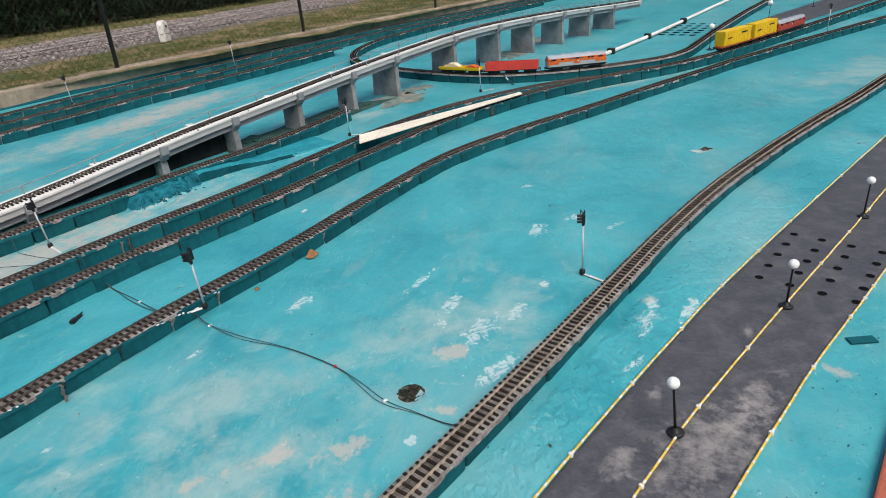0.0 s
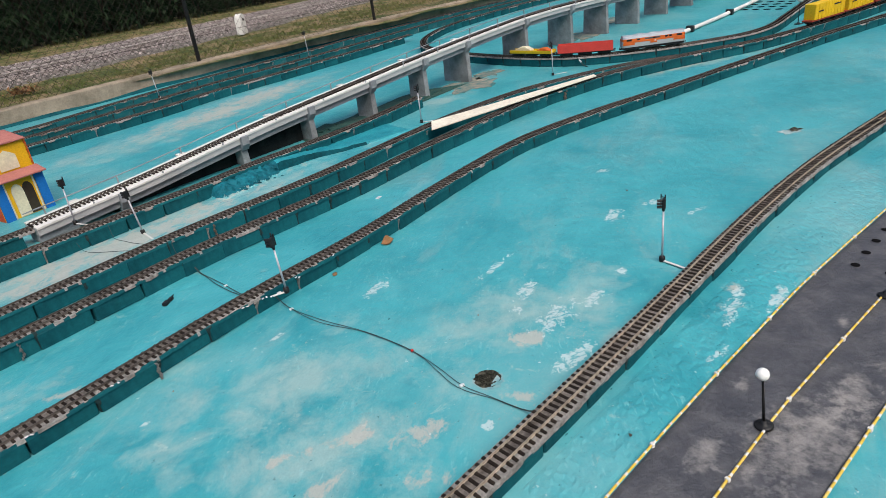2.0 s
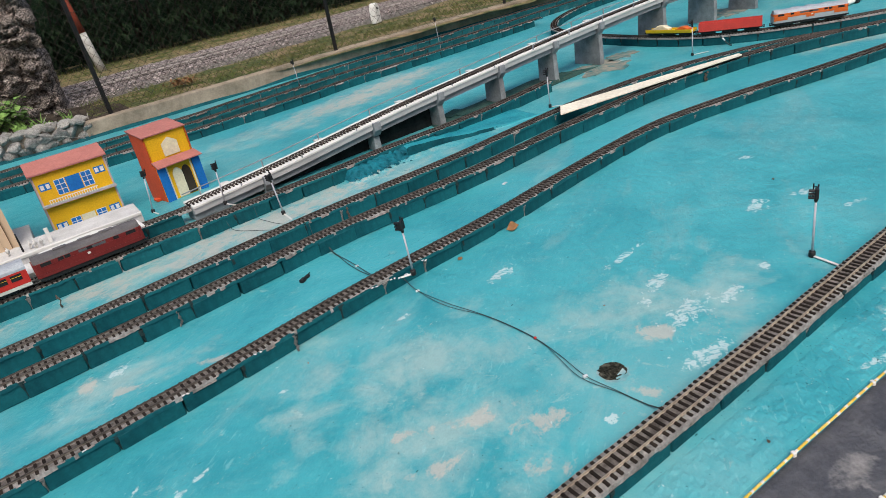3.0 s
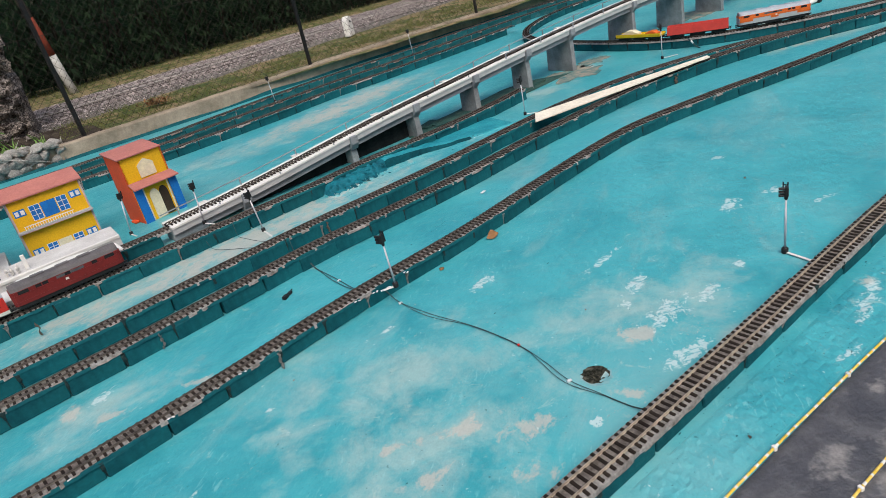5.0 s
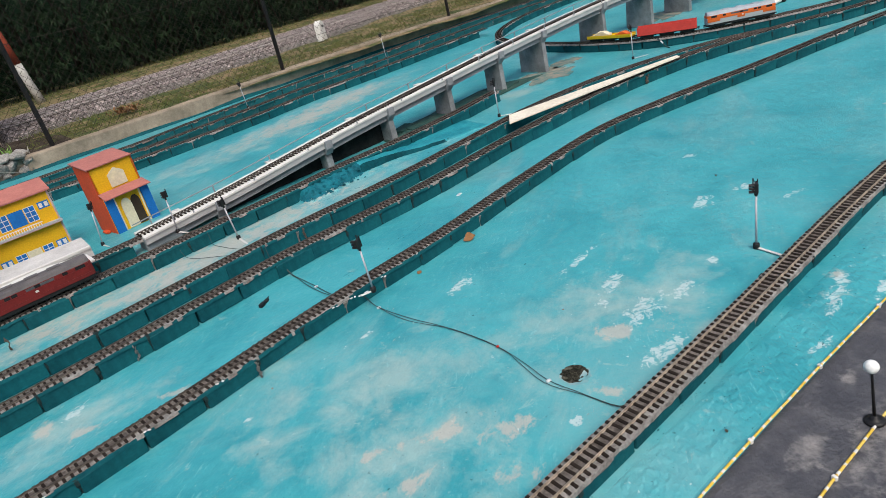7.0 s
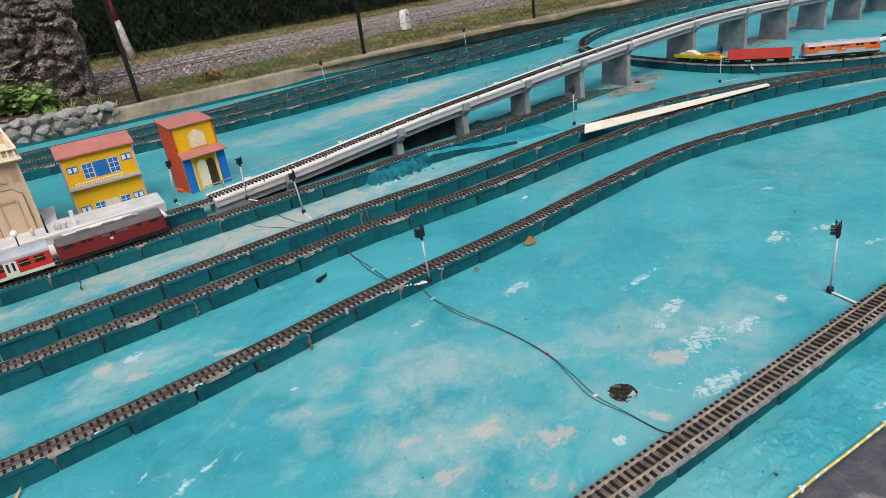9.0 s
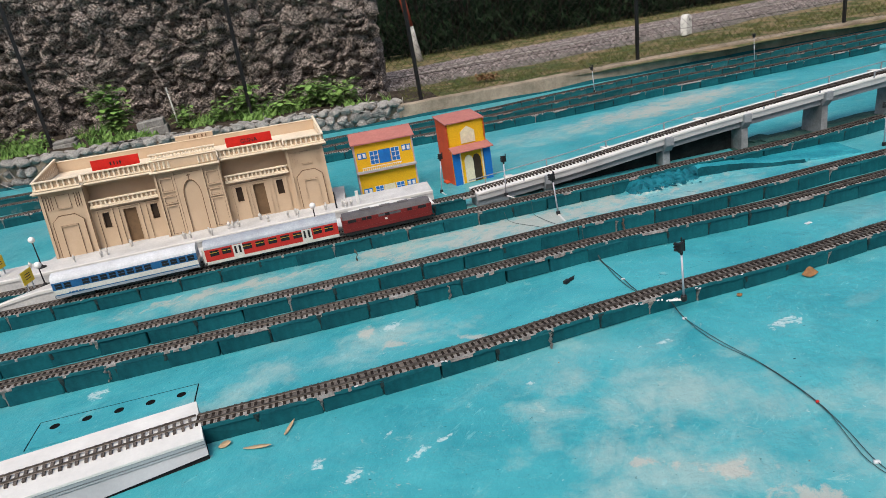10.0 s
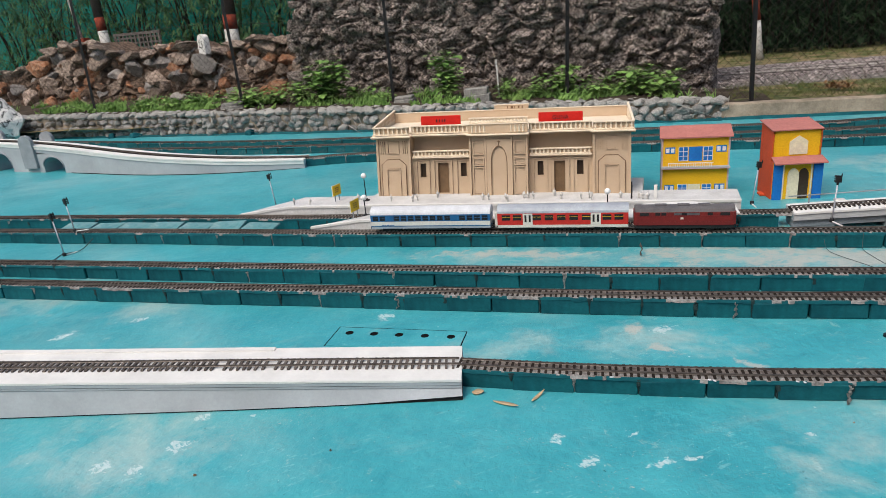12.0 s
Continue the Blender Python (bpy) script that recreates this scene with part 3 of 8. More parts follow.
TRACK_K2 = track(level([(-10.0, 6.3), (-8.0, 6.15), (-5.69, 5.961), (-3.86, 5.901), (-2.76, 5.91), (0.0, 5.95), (2.29, 6.06), (2.61, 6.12), (3.67, 6.28), (4.49, 6.42), (5.6, 6.48), (6.9, 6.62), (9.0, 6.85), (12.0, 6.85), (16.0, 6.75)]), "weathered model track on a brick row along the kerb", bricks=OLD_BRICKS)
TRACK_K3 = track(level([(-3.08, 5.13), (-2.49, 5.30), (-1.0, 5.48), (1.0, 5.60), (2.15, 5.63), (2.47, 5.66), (3.45, 5.74), (4.22, 5.90), (5.3, 5.97), (6.5, 6.10), (7.6, 6.25)]), "weathered model track running on to an arched viaduct")


# ---- kerb, stone border and bank behind the railway ----
def kerb():
    pts = [(1.42, 7.42), (3.0, 7.53), (5.2, 7.74), (7.5, 7.86), (10.4, 7.80), (13.0, 7.68), (24.0, 7.1)]
    line = eased(smooth_line([(x, y, 0) for x, y in pts], 0.12), 6)
    m, rnd = Mesh(), random.Random(3)
    for p in line:
        h = 0.196 + rnd.uniform(-0.004, 0.004)
        for d, z in ((0.0, -0.04), (0.004 + rnd.uniform(-0.003, 0.003), h - 0.015), (0.018, h), (0.15, h + rnd.uniform(-0.003, 0.003)), (0.165, 0.0)):
            m.v.append((p.x, p.y + d, z))
    m.f = [(5 * i + j, 5 * i + 5 + j, 5 * i + 6 + j, 5 * i + 1 + j) for i in range(len(line) - 1) for j in range(4)]
    m.f += [(0, 1, 2, 3, 4)]
    tagged(part("kerb", m, M_CURB), "low weathered concrete kerb below the wire fence", "kerb", kind="structure")
    skirt = Mesh()
    for i, p in enumerate(line):
        h = 0.035 + 0.03 * noise.noise(Vector((p.x * 1.3, 4.0, 0)))
        skirt.v += [(p.x, p.y - 0.02, 0.001), (p.x, p.y - 0.006, max(0.006, h))]
    skirt.f = [(2 * i, 2 * i + 2, 2 * i + 3, 2 * i + 1) for i in range(len(line) - 1)]
    tagged(part("trim", skirt, M_TEAL), "splashed teal paint along the kerb foot", "trim", kind="structure")


kerb()


def rock_mesh(name, seed, mat, rough=0.5, flat=1.0, sub=2):
    """A broken stone: the hull of a few random points, its faces roughened."""
    rnd = random.Random(seed)
    bm = bmesh.new()
    for _ in range(13 if rough > 0.45 else 22):
        d = Vector((rnd.gauss(0, 1), rnd.gauss(0, 1), rnd.gauss(0, 1))).normalized()
        bm.verts.new(d * rnd.uniform(0.44, 0.60))
    out = bmesh.ops.convex_hull(bm, input=list(bm.verts))
    bmesh.ops.delete(bm, geom=[v for v in out["geom_interior"] if isinstance(v, bmesh.types.BMVert)], context="VERTS")
    bmesh.ops.bevel(bm, geom=list(bm.edges), offset=0.035 if rough > 0.45 else 0.07, segments=1, affect="EDGES")
    bmesh.ops.triangulate(bm, faces=list(bm.faces))
    for _ in range(sub - 1):
        long = [e for e in bm.edges if e.calc_length() > 0.16]
        bmesh.ops.subdivide_edges(bm, edges=long, cuts=1)
        bmesh.ops.triangulate(bm, faces=list(bm.faces))
    off = Vector((seed * 7.3, seed * 3.1, seed * 1.7))
    for v in bm.verts:
        k = 1 + rough * 0.22 * noise.noise(v.co * 5 + off) + rough * 0.16 * noise.noise(v.co * 13 + off)
        v.co = Vector((v.co.x * k, v.co.y * k, v.co.z * k * flat))
    bmesh.ops.recalc_face_normals(bm, faces=list(bm.faces))
    me = bpy.data.meshes.new(name)
    bm.to_mesh(me)
    bm.free()
    me.materials.append(mat)
    return me


def turned(rnd, x, y, z, sx, sy, sz, tilt=25):
    return pose(x, y, z, rnd.uniform(-tilt, tilt), rnd.uniform(-tilt, tilt), rnd.uniform(0, 360)) @ Matrix.Diagonal((sx, sy, sz, 1))


COB = [rock_mesh("cobble", 10 + k, M_COBBLE, 0.40, 1.0) for k in range(8)]
COBTOP = [rock_mesh("cap_stone", 30 + k, M_COBBLETOP, 0.35, 1.0) for k in range(5)]
BIG = [rock_mesh("rock", 50 + k, M_ROCK, 0.9, 1.0, 3) for k in range(12)]
RUB = [rock_mesh("rubble_stone", 70 + k, M_RUST if k in (2, 6) else M_PALESTONE if k in (3, 7) else M_RUBBLE, 0.6, 0.85, 3) for k in range(10)]


def border_line(x):
    return 7.42 if x > -3 else 7.42 + 0.055 * (-3 - x)


def stone_border():
    wall = thing("stone_border", "low border wall of grey cobbles with whitewashed top stones", "stone wall")
    core = Mesh()
    xs = [1.42 - 0.3 * i for i in range(44)]
    for x in xs:
        y, h = border_line(x), border_top(x) - 0.06
        core.v += [(x, y + 0.055, 0), (x, y + 0.055, h), (x, y + 0.30, h), (x, y + 0.30, 0)]
    core.f = [(4 * i + j, 4 * i + 1 + j, 4 * i + 5 + j, 4 * i + 4 + j) for i in range(len(xs) - 1) for j in range(3)] + [(0, 1, 2, 3)]
    part("core", core, M_CURB, wall, "rough grey cement core")
    rnd = random.Random(5)
    x = 1.36
    while x > -11.6:
        top = border_top(x)
        rows = max(2, int((top - 0.07) / 0.092))
        for r in range(rows):
            z = 0.045 + r * (top - 0.10) / rows
            w = rnd.uniform(0.15, 0.23)
            piece("cobble", rnd.choice(COB), turned(rnd, x + rnd.uniform(-0.04, 0.04) + (r % 2) * 0.08, border_line(x) + 0.055 + rnd.uniform(-0.015, 0.015), z, w, w * 0.75, w * 0.68, 18), wall)
        w = rnd.uniform(0.15, 0.20)
        piece("cap_stone", rnd.choice(COBTOP), turned(rnd, x, border_line(x) + 0.07 + rnd.uniform(-0.02, 0.02), top - 0.045, w * 1.15, w * 1.1, w * 0.62, 14), wall)
        piece("cap_stone", rnd.choice(COBTOP), turned(rnd, x + 0.06, border_line(x) + 0.20 + rnd.uniform(-0.02, 0.02), top - 0.04, w * 1.1, w, w * 0.6, 14), wall)
        x -= rnd.uniform(0.148, 0.168)
    foot = Mesh()
    for i in range(130):
        x = 1.42 - 0.1 * i
        h = 0.03 + 0.03 * noise.noise(Vector((x * 1.7, 1.0, 0)))
        foot.v += [(x, border_line(x) - 0.05, 0.001), (x, border_line(x) - 0.012, max(0.008, h))]
    foot.f = [(2 * i, 2 * i + 1, 2 * i + 3, 2 * i + 2) for i in range(129)]
    tagged(part("trim", foot, M_TEAL), "splashed teal paint along the foot of the border", "trim", kind="structure")


def border_top(x):
    return 0.27 + 0.03 * min(max((1.4 - x) / 2.5, 0), 1) + 0.012 * max(0.0, -x)


stone_border()


def bank_height(x, y):
    base = 0.17 + (border_top(x) - 0.17 - 0.05) * min(max((1.6 - x) / 0.8, 0), 1)
    return base + 0.04 * min(max((1.2 - x), 0), 1) + 0.06 * min(max((y - 8.0) / 1.2, 0), 1) * min(max((1.2 - x), 0), 1) + 0.03 * noise.noise(Vector((x * 1.7, y * 1.7, 0)))


bank = Mesh()
for _j in range(20):
    for _i in range(90):
        _x = -14 + 16.0 * _i / 89
        _y = border_line(_x) + 0.13 + 5.0 * _j / 19
        bank.v.append((_x, _y, bank_height(_x, _y)))
bank.f = [(j * 90 + i, j * 90 + i + 1, (j + 1) * 90 + i + 1, (j + 1) * 90 + i) for j in range(19) for i in range(89)]
tagged(part("planting_bed", bank, M_SOIL, smooth=True), "damp soil bed behind the stone border", "soil", kind="structure")


def craggy(x, z, seed):
    """How far a rough rock face stands out: packed lumps with clefts between them, ridges and grit."""
    p = Vector((x * 2.1 + 0.5 * noise.noise(Vector((x * 3, z * 3, seed))), z * 3.4 + 0.5 * noise.noise(Vector((x * 3, z * 3, seed + 5))), seed))
    d, _ = noise.voronoi(p)
    q, _ = noise.voronoi(p * 2.3 + Vector((3, 7, 1)))
    cleft = min(1.0, (d[1] - d[0]) * 3.2)
    small = min(1.0, (q[1] - q[0]) * 3.0)
    return 0.21 * cleft * (0.65 + 0.5 * noise.noise(p * 0.9)) + 0.055 * small + 0.05 * noise.fractal(Vector((x * 7, z * 7, seed)), 0.7, 2.1, 5)


def rock_wall():
    wall = thing("rock_wall", "tall rough wall of grey-brown lava rocks", "rock wall")
    lean = lambda z: 9.16 - 0.17 * min(z / 1.4, 1.0)
    core, nx, nz = Mesh(), 300, 120
    for j in range(nz + 1):
        z = 0.10 + 2.95 * j / nz
        left = -5.50 + 0.26 * max(0.0, z - 1.3) + 0.05 * noise.noise(Vector((z * 3, 1, 0)))
        right = 1.50 + 0.05 * noise.noise(Vector((z * 3, 8, 0)))
        for i in range(nx + 1):
            x = left + (right - left) * i / nx
            turn = max(0.0, 1 - (x - left) / 0.22) ** 2 + max(0.0, 1 - (right - x) / 0.22) ** 2
            core.v.append((x, lean(z) + 0.15 - craggy(x, z, 2.0) + 0.35 * turn, z))
        core.v.append((right, 10.6, z))
        core.v.append((left, 10.6, z))
    w = nx + 3
    core.f = [(j * w + i, j * w + (i + 1) % w, (j + 1) * w + (i + 1) % w, (j + 1) * w + i) for j in range(nz) for i in range(w)]
    core.f.append(tuple(nz * w + i for i in range(w)))
    part("core", core, M_ROCKFACE, wall, "pitted rock packed between the larger stones, darkened for the shade of the gaps")
    rnd = random.Random(11)
    z = 0.30
    while z < 3.0:
        left = -5.46 + 0.26 * max(0, z - 1.3)
        x = left + rnd.uniform(0.05, 0.2)
        while x < 1.44:
            s = rnd.choice((0.14, 0.18, 0.22, 0.30, 0.40)) * rnd.uniform(0.9, 1.15)
            piece("rock", rnd.choice(BIG), turned(rnd, x, lean(z) + 0.02 + s * 0.22 + rnd.uniform(-0.07, 0.05), z + rnd.uniform(-0.07, 0.07), s * 1.25, s * 0.85, s * rnd.uniform(0.55, 0.9), 32), wall)
            x += s * rnd.uniform(0.65, 1.25)
        z += 0.185
    for i in range(26):
        s = rnd.uniform(0.12, 0.34)
        x = rnd.uniform(-5.2, 1.3)
        y = rnd.uniform(8.55, 8.95)
        piece("rock", rnd.choice(BIG), turned(rnd, x, y, bank_height(x, y) + s * 0.15, s, s * 0.8, s * 0.6, 25), wall)


rock_wall()


def rubble_wall():
    wall = thing("rubble_wall", "dry-stone wall of brown and rusty boulders packed in dark earth", "stone wall")
    rnd = random.Random(23)
    tops = ((-14, 1.2), (-12.2, 1.25), (-11.2, 1.6), (-10.3, 1.7), (-9.4, 1.35), (-8.8, 1.4), (-8.2, 1.55), (-7.3, 1.3), (-6.4, 1.5), (-5.6, 1.4), (-5, 1.3))
    crest = lambda x: next(a[1] + (b[1] - a[1]) * (x - a[0]) / (b[0] - a[0]) for a, b in zip(tops, tops[1:]) if a[0] <= x <= b[0])
    core, nx, nz = Mesh(), 320, 60
    for j in range(nz + 1):
        for i in range(nx + 1):
            x = -13.9 + 8.6 * i / nx
            v = j / nz
            z = 0.15 + (crest(x) - 0.22 + 0.05 * noise.noise(Vector((x * 4, 3, 0)))) * min(1.0, v / 0.8)
            y = 9.44 + 0.22 * (z - 0.4) - 0.75 * craggy(x, z, 9.0) + 1.0 * max(0.0, v - 0.8) / 0.2
            core.v.append((x, y, z))
    core.f = [(j * (nx + 1) + i, j * (nx + 1) + i + 1, (j + 1) * (nx + 1) + i + 1, (j + 1) * (nx + 1) + i) for j in range(nz) for i in range(nx)]
    part("core", core, M_EARTHROCK, wall, "dark earth and small stones between the boulders")
    z = 0.36
    while z < 1.75:
        x = -13.6
        while x < -5.3:
            s = rnd.choice((0.18, 0.24, 0.32, 0.40, 0.52)) * rnd.uniform(0.9, 1.15)
            if z + s * 0.12 < crest(x):
                piece("rubble_stone", rnd.choice(RUB), turned(rnd, x, 9.38 + 0.22 * (z - 0.4) + rnd.uniform(-0.06, 0.08), z + rnd.uniform(-0.05, 0.05), s * 1.15, s * 0.85, s * 0.88, 30), wall)
            x += s * rnd.uniform(0.72, 1.2)
        z += 0.17
    x = -13.4
    while x < -5.4:
        s = rnd.uniform(0.22, 0.42)
        piece("rubble_stone", RUB[rnd.choice((0, 1, 4, 8, 9))], turned(rnd, x, 9.52 + rnd.uniform(-0.08, 0.08), crest(x) - 0.05, s * 1.5, s, s * 0.5, 14), wall)
        x += s * 1.0
    return wall


rubble_wall()


# ---- gravel bed and small-gauge line behind the fence ----
def ride_line(x):
    return 9.75 + 0.23 * (x - 1.5) if x < 9 else 11.475 + 0.23 * (x - 9)


def gravel_bed():
    bed = Mesh()
    xs = [-1 + 0.8 * i for i in range(60)]
    for x in xs:
        c = ride_line(x) + 0.9
        for d, z in ((-1.5, 0.15), (-1.1, 0.20), (0, 0.23), (1.2, 0.22), (2.1, 0.15)):
            bed.v.append((x, c + d, z))
    bed.f = [(5 * i + j, 5 * i + 5 + j, 5 * i + 6 + j, 5 * i + 1 + j) for i in range(len(xs) - 1) for j in range(4)]
    tagged(part("gravel_bed", bed, M_GRAVEL, smooth=True), "grey crushed stone bed behind the fence", "gravel", kind="structure")
    rnd, m = random.Random(31), Mesh()
    for i in range(52000):
        x = 0.8 + 21 * rnd.random() ** 1.25
        d = rnd.triangular(-1.5, 2.05, -0.1)
        s = rnd.uniform(0.012, 0.034)
        z = (0.158 + 0.05 * (d + 1.5) / 0.4 if d < -1.1 else 0.20 + 0.03 * (d + 1.1) / 1.1 if d < 0 else 0.23 - 0.008 * d if d < 1.2 else 0.22 - 0.078 * (d - 1.2)) + 0.006
        c = Vector((x, ride_line(x) + 0.9 + d, z))
        q = [c + Vector((rnd.uniform(-1, 1), rnd.uniform(-1, 1), rnd.uniform(-0.5, 1))) * s for _ in range(4)]
        m.add(q, [(0, 1, 2), (0, 2, 3), (0, 3, 1), (1, 3, 2)])
    tagged(part("gravel", m, M_STONES), "loose grey crushed stones", "gravel", kind="stuff")
    line = thing("garden_railway", "narrow rusty rails half sunk in grey gravel", "railway track")
    for o in (0.62, 1.1):
        part("rail", Mesh().tube([(x, ride_line(x) + o, 0.262) for x in xs], 0.015, 6), M_PALESTONE, line)


gravel_bed()


def number_stone(x, y, z, turn, size=1.0):
    st = thing("kilometre_stone", "small white-painted kilometre stone with a dark number", "milestone", "kilometre stones", at=pose(x, y, z, 0, 0, turn))
    prof = [(-0.13, 0.0), (0.13, 0.0), (0.125, 0.24)] + [(0.12 * math.cos(a), 0.26 + 0.10 * math.sin(a)) for a in [math.pi * k / 8 for k in range(9)]] + [(-0.125, 0.24)]
    part("body", Mesh().prism([(a * size, b * size) for a, b in prof], -0.06 * size, 0.06 * size), M_WHITE, st, bevel=0.012)
    return st


def letters(text, size, m, mat, parent, label="", depth=0.001, align="CENTER"):
    cu = bpy.data.curves.new("lettering", "FONT")
    cu.body, cu.size, cu.align_x, cu.extrude, cu.fill_mode = text, size, align, depth, "BOTH"
    ob = bpy.data.objects.new("lettering", cu)
    me = bpy.data.meshes.new_from_object(ob)
    bpy.data.objects.remove(ob)
    me.materials.append(mat)
    out = new("lettering", me)
    out.parent, out.matrix_basis = parent, m
    if label:
        out["label"] = label
    return out


stone_a = number_stone(7.05, 10.2, 0.17, 40)
part("painted_mark", Mesh().box(-0.035, -0.066, 0.24, 0.03, -0.06, 0.28), M_BLACK, stone_a, "faded dark mark")
stone_b = number_stone(-7.36, 9.30, 1.24, -25, 1.0)
letters("25", 0.17, pose(0, -0.062, 0.12, 90, 0, 0), M_BLACK, stone_b, "hand-painted black number")


# ---- wire fence ----
def fence():
    base = [(-12.1, 8.3, 0.62), (-8.95, 8.0, 0.55), (-5.83, 8.0, 0.50), (-3.15, 8.0, 0.25), (-0.54, 8.0, 0.18), (1.78, 7.66, 0.17), (4.98, 7.80, 0.17), (8.35, 7.92, 0.17), (11.8, 7.80, 0.17), (15.5, 7.64, 0.17)]
    f = thing("wire_fence", "dark steel posts with rusty chain-link mesh", "fence")
    for k, (x, y, z) in enumerate(base):
        h = 2.5 if x < 1 else 2.2
        post = Mesh().prism([(-0.022, 0), (0.022, 0), (0.022, 0.008), (-0.014, 0.008), (-0.014, 0.034), (-0.022, 0.034)], 0, h, pose(0, 0, 0, 90) @ Matrix.Diagonal((1, 1, -1, 1)))
        o = part("post", post, M_BLACK, f, "black angle-iron post")
        o.matrix_basis = pose(x, y, z - 0.15, (-1) ** k * 1.0, 1.2 * math.sin(k * 2.1), 20)
    for i, ((x0, y0, z0), (x1, y1, z1)) in enumerate(zip(base, base[1:])):
        m = Mesh()
        run = math.hypot(x1 - x0, y1 - y0)
        tall, mesh = 1.9, 0.105
        at = lambda u, h: Vector((x0 + (x1 - x0) * u / run, y0 + (y1 - y0) * u / run - 0.02 + 0.012 * math.sin(u * 3 + i), max(z0 + (z1 - z0) * u / run + 0.02, 0.19) + h))
        n = int(run / mesh)
        for s in (1, -1):
            k = -int(tall / mesh) - 1
            while k * mesh < run + tall:
                u0 = k * mesh
                a, b = (u0, 0.0), (u0 + tall * s, tall)
                t0, t1 = 0.0, 1.0
                lo, hi = sorted((a[0], b[0]))
                if hi > 0 and lo < run:
                    du = b[0] - a[0]
                    ts = sorted(((0 - a[0]) / du, (run - a[0]) / du))
                    t0, t1 = max(0.0, ts[0]), min(1.0, ts[1])
                    if t1 > t0:
                        steps = 4
                        pts = [at(a[0] + du * (t0 + (t1 - t0) * q / steps), tall * (t0 + (t1 - t0) * q / steps)) + Vector((0, 0.004 * s, 0)) for q in range(steps + 1)]
                        m.tube(pts, 0.0019, 4)
                k += 1
        tagged(part("chain_link_mesh", m, M_WIRE, f, "rusty diamond wire mesh"), kind="stuff")
    for h in (0.35, 1.2):
        pts = [(x, y - 0.03, z + h) for x, y, z in base]
        part("tension_wire", Mesh().tube(pts, 0.0028, 5), M_WIRE, f)


fence()


# ---- trees, hedge and plants ----
def leaf_card(m, c, d, up, length, width, bend=0.25):
    """One pointed leaf from c along d."""
    s = d.cross(up)
    if s.length < 1e-4:
        s = Vector((1, 0, 0))
    s = s.normalized() * width * 0.5
    n = s.cross(d).normalized()
    a, b, e = c + d * length * 0.4 + n * length * bend * 0.4, c + d * length * 0.75 + n * length * bend * 0.2, c + d * length - n * length * bend * 0.4
    k = len(m.v)
    m.v += [tuple(p) for p in (c, a - s, a + s, b - s * 0.7, b + s * 0.7, e)]
    m.f += [(k, k + 1, k + 2), (k + 1, k + 3, k + 4, k + 2), (k + 3, k + 5, k + 4)]


def hedge_bush(x, y, w, h, seed, mat=M_LEAFDARK):
    rnd = random.Random(seed)
    b = thing("hedge_bush", "dense dark green bamboo-like hedge bush", "hedge", "hedge bushes")
    leaves = Mesh()
    for i in range(11):
        a = rnd.uniform(0, 6.28)
        p0 = Vector((x + rnd.uniform(-w, w) * 0.4, y + rnd.uniform(-0.3, 0.3), 0.1))
        p1 = p0 + Vector((math.cos(a) * 0.35, math.sin(a) * 0.3, h * 0.55))
        p2 = p1 + Vector((math.cos(a) * 0.5, math.sin(a) * 0.4, h * 0.4))
        part("stem", Mesh().tube([p0, p1, p2], [0.03, 0.02, 0.008], 5), M_STEEL, b)
    for i in range(420):
        u, v = rnd.uniform(-1, 1), rnd.random()
        front = -abs(rnd.gauss(0, 0.3))
        c = Vector((x + u * w * 0.62, y - 0.15 + front * (0.5 + 0.8 * math.sin(v * 3.1)) + 0.15 * math.sin(x * 3 + v * 9 + u * 4), 0.2 + v * h))
        out = Vector((rnd.uniform(-1, 1), -0.7 + rnd.uniform(-0.5, 0.5), rnd.uniform(-0.5, 0.6))).normalized()
        for k in range(7):
            d = (out + Vector((rnd.uniform(-1, 1), rnd.uniform(-1, 1), rnd.uniform(-0.9, 0.4))) * 0.8).normalized()
            leaf_card(leaves, c + out * 0.05 * k, d, Vector((0, 0, 1)), rnd.uniform(0.14, 0.26), rnd.uniform(0.022, 0.036))
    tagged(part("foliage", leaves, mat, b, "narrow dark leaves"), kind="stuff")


M_LEAFMID = material("mid_green_hedge_leaf", (0.045, 0.11, 0.038), (0.085, 0.17, 0.060), 0.55, grain=40, stain=3, bump=0.1, spec=0.2)


def hedge():
    k = 0
    x = 0.5
    while x < 24:
        hedge_bush(x, 16.6 + 0.10 * max(0, x - 3), 1.35, 2.8, 100 + k)
        x += 1.25
        k += 1
    x = -16.0
    while x < 0:
        hedge_bush(x, 13.2, 1.35, 3.4, 200 + k, M_LEAFMID)
        x += 1.35
        k += 1
    tagged(part("shade_net", Mesh().box(-22, 14.3, 0.0, 1.0, 14.33, 4.2), M_NET), "teal-green shade net behind the hedge", "shade net", kind="structure")
    # flat sheets, coloured nearly black, stand in for the shaded depth of the hedge
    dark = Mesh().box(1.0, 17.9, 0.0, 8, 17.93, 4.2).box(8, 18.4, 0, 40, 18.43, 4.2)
    tagged(part("backdrop", dark, M_SHADE), "plain dark sheet added as the shaded depth behind the hedge", "hedge", kind="structure")


hedge()
M_TRUNKWHITE = material("whitewashed_bark", (0.55, 0.54, 0.50), (0.34, 0.32, 0.29), 0.9, grain=30, stain=6, bump=0.7)
M_TRUNKRED = material("red_oxide_bark_band", (0.25, 0.045, 0.022), (0.16, 0.035, 0.02), 0.9, grain=30, stain=6, bump=0.7)
M_BARK = material("grey_brown_bark", (0.10, 0.085, 0.07), (0.055, 0.045, 0.038), 0.95, grain=24, stain=4, bump=0.9)


